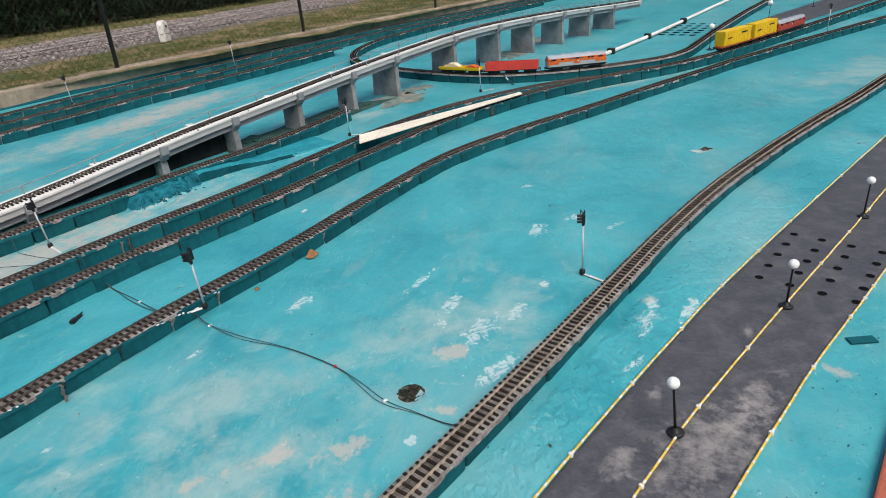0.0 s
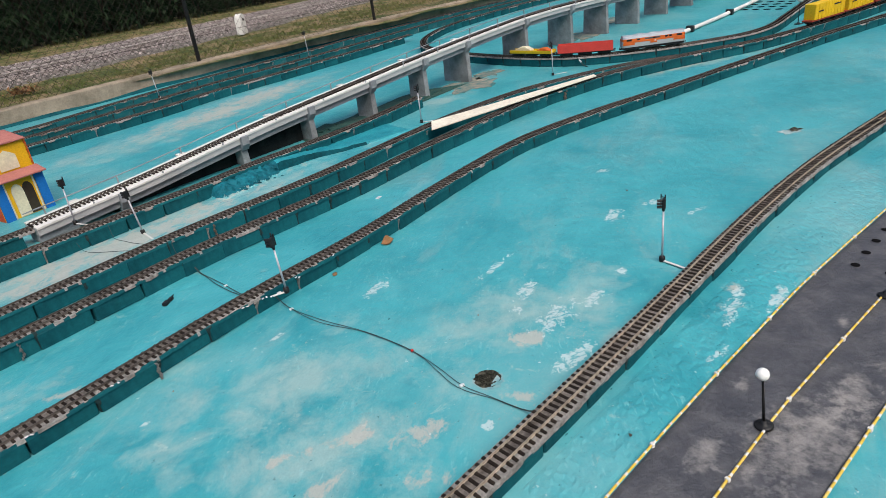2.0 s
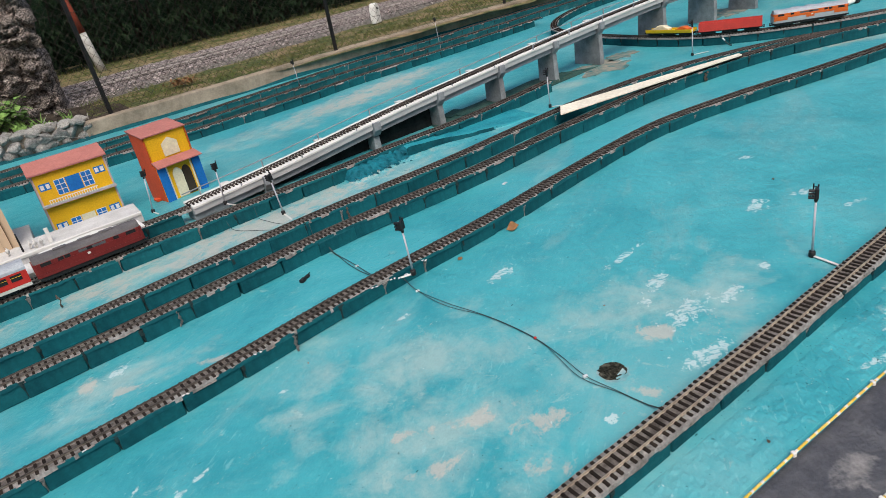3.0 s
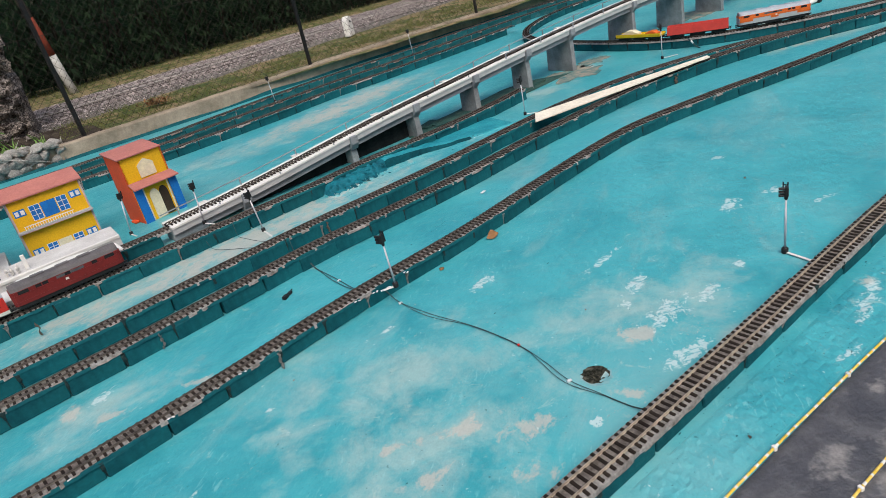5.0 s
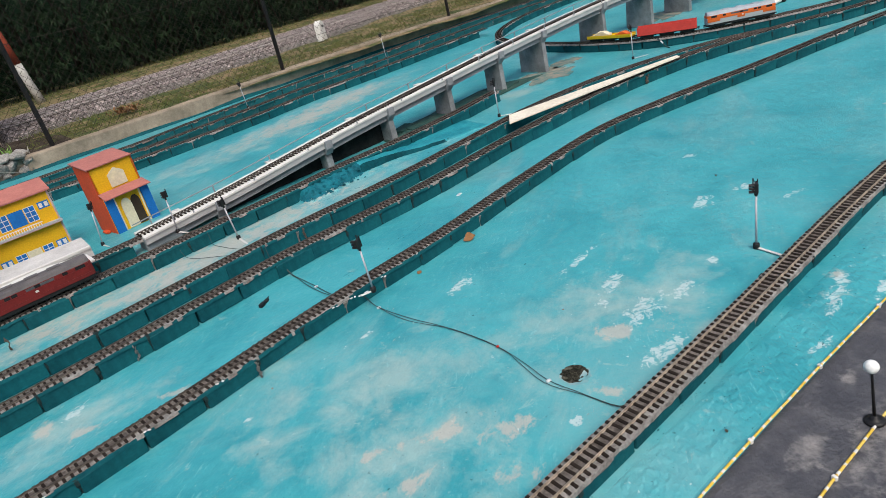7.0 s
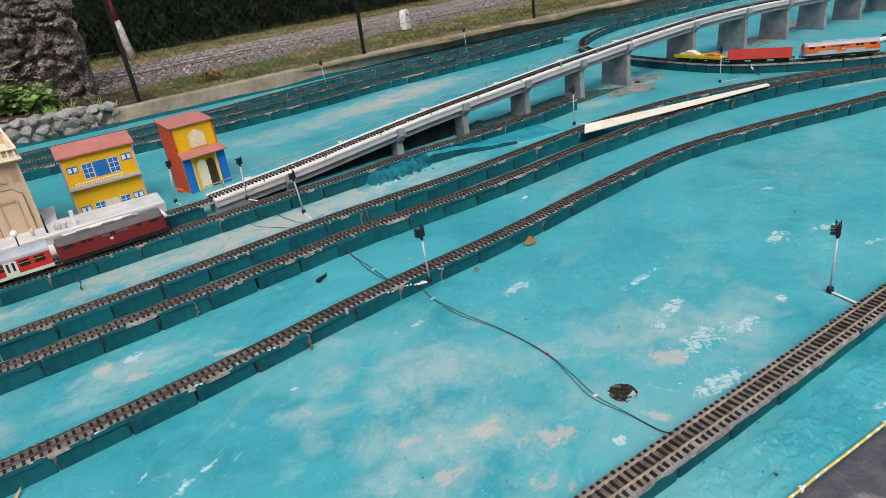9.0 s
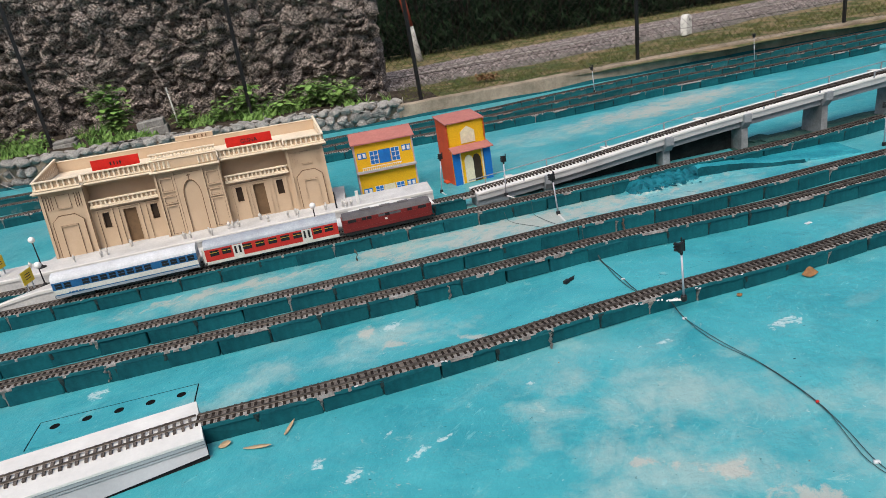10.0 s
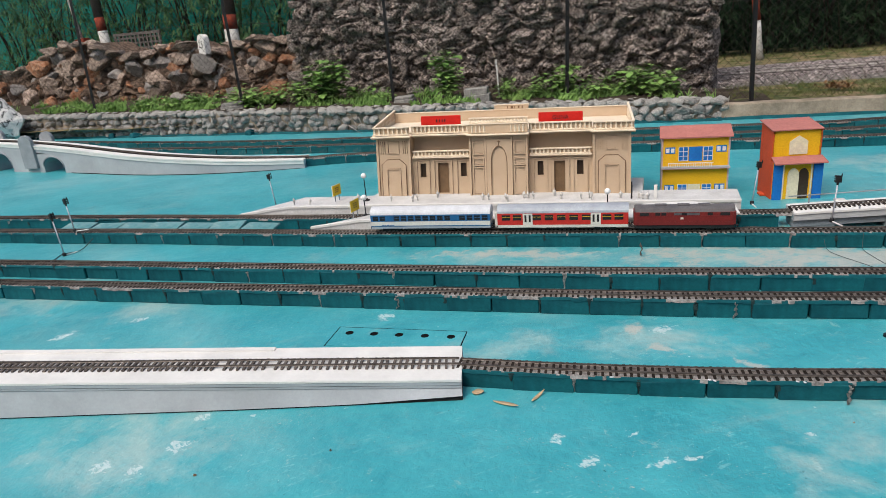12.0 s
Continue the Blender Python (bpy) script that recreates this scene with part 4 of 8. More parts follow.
def banded_tree(x, y, z, white, r, lean, red=0.30):
    t = thing("tree", "tree trunk with whitewashed foot and red-oxide band", "tree", "painted trees", at=pose(x, y, z, 0, lean, 0))
    part("whitewash_band", Mesh().tube([(0, 0, -0.1), (0, 0, white * 0.5), (0.01, 0, white)], [r * 1.2, r * 1.05, r], 14), M_TRUNKWHITE, t, "white lime band", True)
    part("red_band", Mesh().tube([(0.01, 0, white), (0.015, 0, white + red)], [r, r * 0.97], 14), M_TRUNKRED, t, "red oxide band", True)
    part("trunk", Mesh().tube([(0.015, 0, white + red), (0.05, 0.05, white + 1.6), (0.2, 0.1, white + 3.2)], [r * 0.97, r * 0.85, r * 0.6], 14), M_BARK, t, "rough grey bark", True)
    crown, rnd = Mesh(), random.Random(int(x * 10))
    for i in range(5):
        a = i * 1.3
        limb = [(0.15, 0.1, white + 2.6), (0.15 + math.cos(a) * 0.7, 0.1 + math.sin(a) * 0.7, white + 3.6), (0.15 + math.cos(a) * 1.3, 0.1 + math.sin(a) * 1.3, white + 4.3)]
        part("limb", Mesh().tube(limb, [r * 0.4, r * 0.25, 0.02], 8), M_BARK, t, "", True)
        for k in range(120):
            c = Vector(limb[2]) + Vector((rnd.gauss(0, 0.6), rnd.gauss(0, 0.6), rnd.gauss(0, 0.4)))
            d = Vector((rnd.uniform(-1, 1), rnd.uniform(-1, 1), rnd.uniform(-1, 0.4))).normalized()
            leaf_card(crown, c, d, Vector((0, 0, 1)), rnd.uniform(0.15, 0.25), 0.07)
    part("crown", crown, M_LEAFDARK, t, "sparse dark leaves")


banded_tree(2.66, 14.3, 0.17, 0.80, 0.075, -8, 0.75)
banded_tree(-11.80, 11.6, 0.6, 1.33, 0.11, -4.0)
banded_tree(-8.36, 11.6, 0.5, 1.20, 0.15, 1.0)


def weed(x, y, h, n, seed, wide=0.3, size=0.13):
    rnd = random.Random(seed)
    z = bank_height(x, y)
    w = thing("weed", "leafy bright green weed in the soil bed", "weed", "weeds", at=pose(x, y, z))
    leaves = Mesh()
    for i in range(n):
        a, l = rnd.uniform(0, 6.28), rnd.uniform(0.5, 1.0)
        tip = Vector((math.cos(a) * wide * rnd.random(), math.sin(a) * wide * rnd.random(), h * l))
        part("stem", Mesh().tube([(0, 0, -0.02), tip * 0.5 + Vector((0, 0, h * 0.08)), tip], [0.007, 0.005, 0.002], 5), M_LEAF, w)
        for k in range(16):
            q = tip * (0.2 + 0.8 * k / 15)
            b = a + k * 2.4
            d = Vector((math.cos(b), math.sin(b), rnd.uniform(-0.35, 0.3))).normalized()
            c = q + d * 0.05
            s = size * rnd.uniform(0.4, 0.95)
            side = Vector((-d.y, d.x, rnd.uniform(-0.2, 0.2))).normalized() * s * 0.40
            j = len(leaves.v)
            drop = Vector((0, 0, -s * 0.18))
            leaves.v += [tuple(p) for p in (c, c + d * s * 0.25 + side, c + d * s * 0.62 + side * 0.8 + drop * 0.4, c + d * s + drop, c + d * s * 0.62 - side * 0.8 + drop * 0.4, c + d * s * 0.25 - side, c + d * s * 0.5 + Vector((0, 0, -s * 0.06)))]
            leaves.f += [(j, j + 1, j + 6), (j + 1, j + 2, j + 6), (j + 2, j + 3, j + 6), (j + 3, j + 4, j + 6), (j + 4, j + 5, j + 6), (j + 5, j, j + 6)]
    part("foliage", leaves, M_LEAF, w, "broad fresh green leaves")


weed(-4.33, 8.15, 0.72, 22, 1, 0.40, 0.21)
weed(-2.30, 8.15, 0.72, 24, 2, 0.30, 0.14)
weed(-0.62, 8.3, 0.45, 18, 21, 0.40, 0.13)
weed(-4.85, 8.25, 0.42, 14, 22, 0.35, 0.13)
weed(-5.75, 8.1, 0.30, 12, 23, 0.40, 0.11)
weed(-3.9, 8.35, 0.30, 12, 24, 0.35, 0.11)
weed(0.6, 8.1, 0.36, 16, 25, 0.40, 0.12)
weed(-7.3, 8.25, 0.26, 10, 26, 0.40, 0.10)
weed(-6.9, 8.3, 0.30, 6, 4, 0.25, 0.12)
weed(-5.3, 8.35, 0.34, 7, 5, 0.3, 0.12)
weed(0.35, 8.2, 0.42, 12, 6, 0.42, 0.15)
weed(-6.1, 8.2, 0.34, 9, 14, 0.4, 0.13)
weed(-0.15, 8.15, 0.28, 8, 15, 0.35, 0.12)
weed(-1.45, 8.2, 0.30, 8, 16, 0.35, 0.11)
weed(-7.9, 8.2, 0.22, 8, 17, 0.4, 0.10)
weed(0.85, 8.25, 0.26, 7, 7, 0.3, 0.11)
weed(-1.0, 8.25, 0.30, 6, 8, 0.3, 0.10)
weed(-3.4, 8.2, 0.22, 6, 9, 0.3, 0.10)


def grass(name, label, count, where, low, high, mat, seed, wide=0.10):
    rnd, m = random.Random(seed), Mesh()
    for _ in range(count):
        x, y, z = where(rnd)
        a = rnd.uniform(0, 6.28)
        for k in range(4):
            b = a + rnd.uniform(-1, 1)
            h = rnd.uniform(low, high)
            d = Vector((math.cos(b) * rnd.uniform(0.2, 0.9), math.sin(b) * rnd.uniform(0.2, 0.9), 1)).normalized()
            leaf_card(m, Vector((x + rnd.uniform(-0.03, 0.03), y + rnd.uniform(-0.03, 0.03), z)), d, Vector((math.sin(b), -math.cos(b), 0)), h, h * wide, 0.3)
    tagged(part(name, m, mat), label, "grass", kind="stuff")


def in_bed(rnd):
    x = rnd.uniform(-11.5, 1.35)
    y = border_line(x) + rnd.uniform(0.24, 1.35)
    while noise.noise(Vector((x * 1.5, y * 1.9, 5))) < 0.06:
        x = rnd.uniform(-11.5, 1.35)
        y = border_line(x) + rnd.uniform(0.24, 1.35)
    return x, y, bank_height(x, y) - 0.01


def on_verge(rnd):
    x = rnd.uniform(1.6, 16)
    y = rnd.triangular(7.9, 9.9, 8.3) + 0.12 * max(0, x - 4) if rnd.random() < 0.6 else rnd.uniform(13.6, 16.2) + 0.1 * x
    return x, y, 0.155


grass("bed_grass", "tufts of fresh green grass in the soil bed", 1500, in_bed, 0.04, 0.11, M_LEAF, 41, 0.34)
grass("bed_blades", "thin green grass blades in the soil bed", 420, in_bed, 0.10, 0.22, M_LEAF, 42, 0.07)
M_DRYGRASS = material("yellowing_grass", (0.075, 0.115, 0.025), (0.155, 0.14, 0.05), 0.8, grain=40, stain=3, bump=0.1)
grass("verge_grass", "short yellow-green grass behind the kerb", 5200, on_verge, 0.03, 0.08, M_DRYGRASS, 43)


# an added ring, out of view, blocks low sky light so upright faces darken
ring = Mesh()
for _i in range(97):
    _a = 2 * math.pi * _i / 96
    for _j in range(7):
        _r = 34 + 2.5 * noise.noise(Vector((math.cos(_a) * 7, math.sin(_a) * 7, _j * 0.9)))
        ring.v.append((_r * math.cos(_a), _r * math.sin(_a), -0.1 + _j * (1.7 + 0.25 * noise.noise(Vector((_a * 9, 2, 0))))))
ring.f = [(i * 7 + j, i * 7 + j + 1, i * 7 + j + 8, i * 7 + j + 7) for i in range(96) for j in range(6)]
tagged(part("tree_line", ring, M_LEAFDARK, smooth=True), "unseen dark ring added to block low sky light", "trees", kind="structure")


M_SCREEN = material("weathered_grey_cement_screen", (0.17, 0.15, 0.135), (0.09, 0.08, 0.07), 0.95, grain=60, stain=6, bump=0.5, spec=0.1)


def lattice_screen():
    """A low perforated screen between the two painted trees."""
    s = thing("lattice_screen", "weathered grey perforated cement screen between the trees", "screen", at=pose(-10.6, 11.25, 1.2))
    part("frame", Mesh().box(-0.66, -0.02, 0.56, 0.66, 0.02, 0.62), M_SCREEN, s, "grey top bar")
    slat = Mesh().box(-0.020, -0.016, 0.0, 0.020, 0.016, 0.56).data("slat", M_SCREEN)
    for i in range(12):
        piece("slat", slat, pose(-0.61 + 0.111 * i, 0, 0), s)
    bar = Mesh().box(-0.66, -0.013, -0.018, 0.66, 0.013, 0.018).data("crossbar", M_SCREEN)
    for j in range(5):
        piece("crossbar", bar, pose(0, 0, 0.06 + 0.11 * j), s)


lattice_screen()


def painted_mound():
    """A pale lump of cement at the far end of the stone border, streaked with black."""
    mat = material("streaked_white_cement", (0.58, 0.57, 0.54), (0.05, 0.05, 0.05), 0.9, grain=30, stain=9, bump=0.6, mixing=(0.52, 0.60))
    me = rock_mesh("cement_mound", 3, mat, 0.8, 1.0, 3)
    o = new("cement_mound", me)
    o.matrix_basis = pose(-10.66, 7.47, 0.36, 0, 2, 20) @ Matrix.Diagonal((0.74, 0.7, 1.0, 1))
    tagged(o, "white cement mound streaked with black paint", "mound")


painted_mound()


# ---- plaza with street lamps ----
M_HOLE = material("dark_hole", (0.006, 0.006, 0.007), (0.012, 0.012, 0.012), 0.9, bump=0, spec=0.0)
# near-black that puts the shade of low gaps into the colour
M_GAPSHADE = material("black_gap_shade", (0.010, 0.012, 0.012), (0.020, 0.023, 0.023), 0.9, grain=60, stain=8, bump=0.4, spec=0.05)
# teal for the steep break faces, with their shade put into the colour
M_TEALSHADE = material("shaded_teal_break", (0.002, 0.034, 0.044), (0.004, 0.072, 0.09), 0.8, grain=60, stain=9, bump=0.5, spec=0.1)
M_SHELF = material("deep_turquoise_cement", (0.008, 0.19, 0.24), (0.028, 0.30, 0.345), 0.5, grain=50, stain=7, bump=0.5, spec=0.3, depth=0.012, contrast=(0.75, 1.2))
M_BROKEN = material("broken_turquoise_cement", (0.002, 0.062, 0.085), (0.006, 0.155, 0.20), 0.7, grain=50, stain=6, bump=0.6, spec=0.2, depth=0.012, contrast=(0.75, 1.2))
ROPES = [[(0.3, -0.560), (1.9, -0.573), (2.47, -0.583), (2.955, -0.601), (3.27, -0.617), (3.82, -0.665), (4.12, -0.694), (4.71, -0.754), (5.66, -0.852), (9.5, -1.25)],
         [(0.3, -0.770), (2.05, -0.786), (2.42, -0.794), (3.15, -0.852), (4.29, -0.962), (4.80, -1.006), (9.4, -1.43)],
         [(0.3, -0.900), (2.19, -0.989), (2.50, -1.009), (2.97, -1.043), (3.565, -1.110), (3.78, -1.131), (9.3, -1.70)]]


def plaza():
    slab = Mesh()
    left, right = [eased(smooth_line([(x, y, 0) for x, y in ROPES[k]], 0.012), 60) for k in (0, 2)]
    nx, ny = min(len(left), len(right)), 33
    for i in range(nx):
        for j in range(ny):
            p = left[i].lerp(right[i], j / (ny - 1))
            pit = max(0.0, noise.noise(p * 46) - 0.30)
            slab.v.append((p.x, p.y, 0.0 if j in (0, ny - 1) else 0.0062 + 0.001 * noise.noise(p * 4) + 0.0008 * noise.noise(p * 21) - 0.004 * pit))
    slab.f = [(i * ny + j, i * ny + j + 1, (i + 1) * ny + j + 1, (i + 1) * ny + j) for i in range(nx - 1) for j in range(ny - 1)]
    tagged(part("plaza", slab, M_ASPHALT, smooth=True), "dark grey painted plaza strip with drain holes", "pavement", kind="structure")
    for k, line in enumerate(ROPES):
        rope = thing("boundary_rope", "yellow and white rope line clipped to the plaza", "rope", "plaza ropes")
        rnd = random.Random(k)
        pts = [p + Vector((0, rnd.uniform(-0.0012, 0.0012), 0.011)) for p in eased(smooth_line([(x, y, 0) for x, y in line], 0.1), 2)]
        part("cord", Mesh().tube(pts, 0.0037, 7), M_YELLOWLINE, rope)
        dashes = Mesh()
        for a, b in zip(pts, pts[1:]):
            for u in (rnd.uniform(0.0, 0.2), rnd.uniform(0.45, 0.65)):
                dashes.tube([a.lerp(b, u), a.lerp(b, u + rnd.uniform(0.08, 0.16))], 0.0040, 7)
        tagged(part("white_stripe", dashes, M_WHITE, rope, "white stripes of the cord"), kind="stuff")
        for c in pts[2::4]:
            part("clip", Mesh().box(-0.005, -0.007, -0.008, 0.005, 0.007, 0.006, Matrix.Translation(c) @ pose(0, 0, 0, 0, 0, rnd.uniform(-25, 25))), M_WHITE, rope, "", bevel=0.002)
    drain = Mesh().lathe([(0.0165, 0.0), (0.0172, 0.0012), (0.0190, 0.0010), (0.0198, 0.0)], 16)
    dark = Mesh().lathe([(0.0005, 0.0012), (0.0170, 0.0012), (0.0170, 0.0016), (0.0005, 0.0016)], 16)
    grating = thing("drain_holes", "grid of round black drain holes in the plaza", "drain")
    rim_me, hole_me = drain.data("rim", M_ASPHALT), dark.data("hole", M_HOLE)
    for r in range(4):
        for c in range(5):
            p = Vector((3.446 + 0.127 * c - 0.0085 * r, -0.723 - 0.1185 * r - 0.0045 * c, 0.0075))
            hole = piece("hole", hole_me, Matrix.Translation(p), grating)
            piece("rim", rim_me, Matrix.Translation((0, 0, -0.001)), hole)


plaza()


def plaza_lamp(x, y, z, h, r, lean=0.0, turn=0.0, base=0.026):
    l = thing("street_lamp", "black model street lamp with a white globe", "street lamp", "street lamps", at=pose(x, y, z, lean, turn, 0))
    part("base", Mesh().lathe([(base, 0), (base, 0.006), (base * 0.8, 0.009), (base * 0.45, 0.011), (base * 0.4, 0.018), (base * 0.2, 0.021)], 20), M_BLACK, l, "", True)
    part("post", Mesh().lathe([(0.0046, 0.015), (0.0038, h * 0.5), (0.0034, h - r * 1.7), (0.0062, h - r * 1.65), (0.0062, h - r * 1.5)], 12), M_BLACK, l, "", True)
    part("globe", Mesh().ball(r, 18, 11, Matrix.Translation((0, 0, h - r))), M_GLOBE, l, "white opal globe", True)
    return l


plaza_lamp(2.352, -0.783, 0.007, 0.196, 0.0185, -6, -1)
plaza_lamp(3.257, -0.869, 0.007, 0.198, 0.0195, 0, 4)
plaza_lamp(4.316, -0.966, 0.007, 0.205, 0.0195, 0, 3)
plaza_lamp(11.3, 1.25, 0.0, 0.30, 0.035, base=0.04)
plaza_lamp(8.9, 1.28, 0.0, 0.30, 0.035, base=0.04)
plaza_lamp(13.2, 1.06, 0.0, 0.30, 0.035, base=0.04)


def far_plaza():
    m = Mesh().add([(10.3, 1.00, 0.006), (15.5, 0.12, 0.006), (15.5, 0.95, 0.006), (11.2, 1.47, 0.006)], [(0, 1, 2, 3)])
    tagged(part("far_plaza", m, M_ASPHALT), "grey painted plaza beside the far track", "pavement", kind="structure")
    tray = thing("drain_holes", "rows of small dark holes in the turquoise floor", "drain")
    me = Mesh().lathe([(0.0005, 0.001), (0.05, 0.001), (0.05, 0.002), (0.0005, 0.002)], 12).data("hole", M_HOLE)
    for r in range(4):
        for c in range(6):
            piece("hole", me, Matrix.Translation((10.0 + 0.22 * c, 2.3 - 0.145 * r + 0.02 * c, 0)), tray)


far_plaza()


def hatch():
    plate = thing("hatch_cover", "turquoise cover plate with five small holes", "hatch")
    m = pose(-0.443, 1.255, 0, 0, 0, 4.1)
    part("plate", Mesh().box(-0.315, -0.115, 0, 0.32, 0.075, 0.003, m), M_POOL, plate)
    rim = Mesh()
    for a, b in (((-0.318, 0.077), (0.323, 0.077)), ((-0.318, -0.117), (-0.318, 0.077)), ((0.323, -0.117), (0.323, 0.077))):
        rim.tube([m @ Vector((*a, 0.002)), m @ Vector((*b, 0.002))], 0.0022, 5)
    part("joint", rim, M_HOLE, plate, "dark joint round the plate")
    me = Mesh().lathe([(0.0005, 0.0034), (0.016, 0.0034), (0.018, 0.0045), (0.020, 0.0034), (0.020, 0.003)], 14).data("hole", M_HOLE)
    for c in range(5):
        piece("hole", me, m @ Matrix.Translation((-0.245 + 0.126 * c, 0.018, 0)), plate)


hatch()


# ---- signals ----
M_POST = material("pale_lilac_grey_plastic", (0.50, 0.49, 0.52), (0.42, 0.41, 0.44), 0.5, grain=80, stain=8, bump=0.03)


def signal(x, y, z, h, turn, arm=0.09, lean=(0, 0), arm_turn=-35):
    """A colour-light signal: black hooded head on a thin grey post, its foot strapped to the track."""
    s = thing("signal_post", "thin grey signal post with a black hooded lamp head", "signal", "signals", at=pose(x, y, z, lean[0], lean[1], turn))
    part("foot", Mesh().lathe([(0.012, 0), (0.013, 0.004), (0.013, 0.022), (0.010, 0.026)], 12), M_BLACK, s, "black foot", True)
    part("post", Mesh().lathe([(0.0046, 0.02), (0.0042, h - 0.05)], 10), M_POST, s, "pale grey post", True)
    head = Mesh().box(-0.016, -0.008, h - 0.050, 0.011, 0.006, h - 0.008)
    part("head", head, M_BLACK, s, "black lamp box", bevel=0.003)
    for k in range(3):
        zz = h - 0.016 - 0.0140 * k
        hood = Mesh().prism([(0.0085 * math.cos(a), 0.0085 * math.sin(a)) for a in [math.pi * q / 6 for q in range(7)]] + [(-0.0068, 0), (0, 0.0066), (0.0068, 0)], 0.006, 0.027, Matrix.Translation((-0.004, 0, zz - 0.004)))
        part("hood", hood, M_BLACK, s)
    ladder = Mesh()
    for dx, dy in ((0.014, -0.006), (0.021, 0.010)):
        ladder.box(dx - 0.0024, dy - 0.0024, h - 0.050, dx + 0.0024, dy + 0.0024, h + 0.002)
    for q in range(3):
        ladder.tube([(0.010, -0.006, h - 0.044 + 0.018 * q), (0.021, 0.010, h - 0.044 + 0.018 * q)], 0.0018, 5)
    part("rear_frame", ladder, M_BLACK, s, "black service cage")
    part("bracket", Mesh().lathe([(0.004, h - 0.066), (0.007, h - 0.060), (0.007, h - 0.052), (0.004, h - 0.050)], 8), M_BLACK, s)
    if arm:
        part("strap", Mesh().box(0.004, -0.006, 0.003, arm, 0.006, 0.008, pose(0, 0, 0, 0, 0, arm_turn)), M_WHITE, s, "white strap to the track", bevel=0.002)
    return s


signal(3.116, -0.081, 0.0, 0.297, 30, 0.15, (0, 1.5), -131)
signal(1.955, 1.045, 0.070, 0.278, 30, 0.06, (0, -3.5), 130)
signal(1.935, 2.578, 0.0, 0.290, 25, 0.14, (0, -6), -117)
signal(4.33, 2.66, 0.0, 0.315, 30, 0.30, (0, 0), -75)
signal(6.08, 2.59, 0.0, 0.32, 35, 0.16, (0, 0), -60)
signal(3.744, 6.407, 0.084, 0.32, 20, 0.10, (0, -4), -100)
signal(5.92, 6.50, 0.084, 0.36, 20, 0.0, (0, -3))
signal(-3.41, 2.10, 0.0, 0.33, -10, 0.10, (0, -6), 80)
signal(-3.53, 2.341, 0.105, 0.27, -10, 0.12, (0, -6), 20)
signal(-2.427, 3.41, 0.0, 0.305, 0, 0.10, (0, -6), -100)
signal(1.336, 3.593, 0.0, 0.315, 10, 0.10, (0, 6), -90)
signal(1.690, 2.93, 0.080, 0.290, 10, 0.10, (0, 2), -80)
signal(10.2, 0.30, 0.0, 0.37, 30, 0.12)


# ---- white ramp bridge at the end of the near track ----
def sweep(line, section, mat, name, parent, label="", close_ends=True, bevel=0.0):
    """Push a section of (across, height) along a line of (x, y, z)."""
    m, k = Mesh(), len(section)
    pts = [Vector(p) for p in line]
    for i, p in enumerate(pts):
        d = pts[min(i + 1, len(pts) - 1)] - pts[max(i - 1, 0)]
        n = Vector((-d.y, d.x, 0)).normalized()
        for u, h in section:
            m.v.append((p.x + n.x * u, p.y + n.y * u, p.z + h if h is not None else 0.0))
    m.f = [(i * k + j, (i + 1) * k + j, (i + 1) * k + (j + 1) % k, i * k + (j + 1) % k) for i in range(len(pts) - 1) for j in range(k)]
    if close_ends:
        m.f += [tuple(reversed(range(k))), tuple(range((len(pts) - 1) * k, len(pts) * k))]
    return part(name, m, mat, parent, label, bevel=bevel)


def ramp_wall(line, b):
    """The side walls: they stand a little clear of the floor, on a recessed foot coloured black for the shade of the
    gap, and lift at the open end.
    """
    for side, top in ((-1, -0.124), (1, 0.140)):
        m = Mesh()
        for i, p in enumerate(line):
            d = line[min(i + 1, len(line) - 1)] - line[max(i - 1, 0)]
            n = Vector((-d.y, d.x, 0)).normalized()
            lift = 0.0075 + 0.014 * min(max((p.x + 0.42) / 0.4, 0), 1)
            flare = top + side * 0.024
            for u, z in ((flare, lift), (top, p.z - 0.039), (top - side * 0.02, p.z - 0.039), (flare - side * 0.02, lift)):
                m.v.append((p.x + n.x * u, p.y + n.y * u, z))
        k = len(line)
        m.f = [(4 * i + j, 4 * i + 4 + j, 4 * i + 4 + (j + 1) % 4, 4 * i + (j + 1) % 4) for i in range(k - 1) for j in range(4)]
        m.f += [(0, 1, 2, 3), (4 * k - 1, 4 * k - 2, 4 * k - 3, 4 * k - 4)]
        part("wall", m, M_PALEGREY, b, "pale grey painted side wall")
    sweep(line, [(-0.143, None), (-0.110, -0.045), (0.125, -0.045), (0.158, None)], M_GAPSHADE, "foot", b, "recessed foot, black as the shade of the gap")


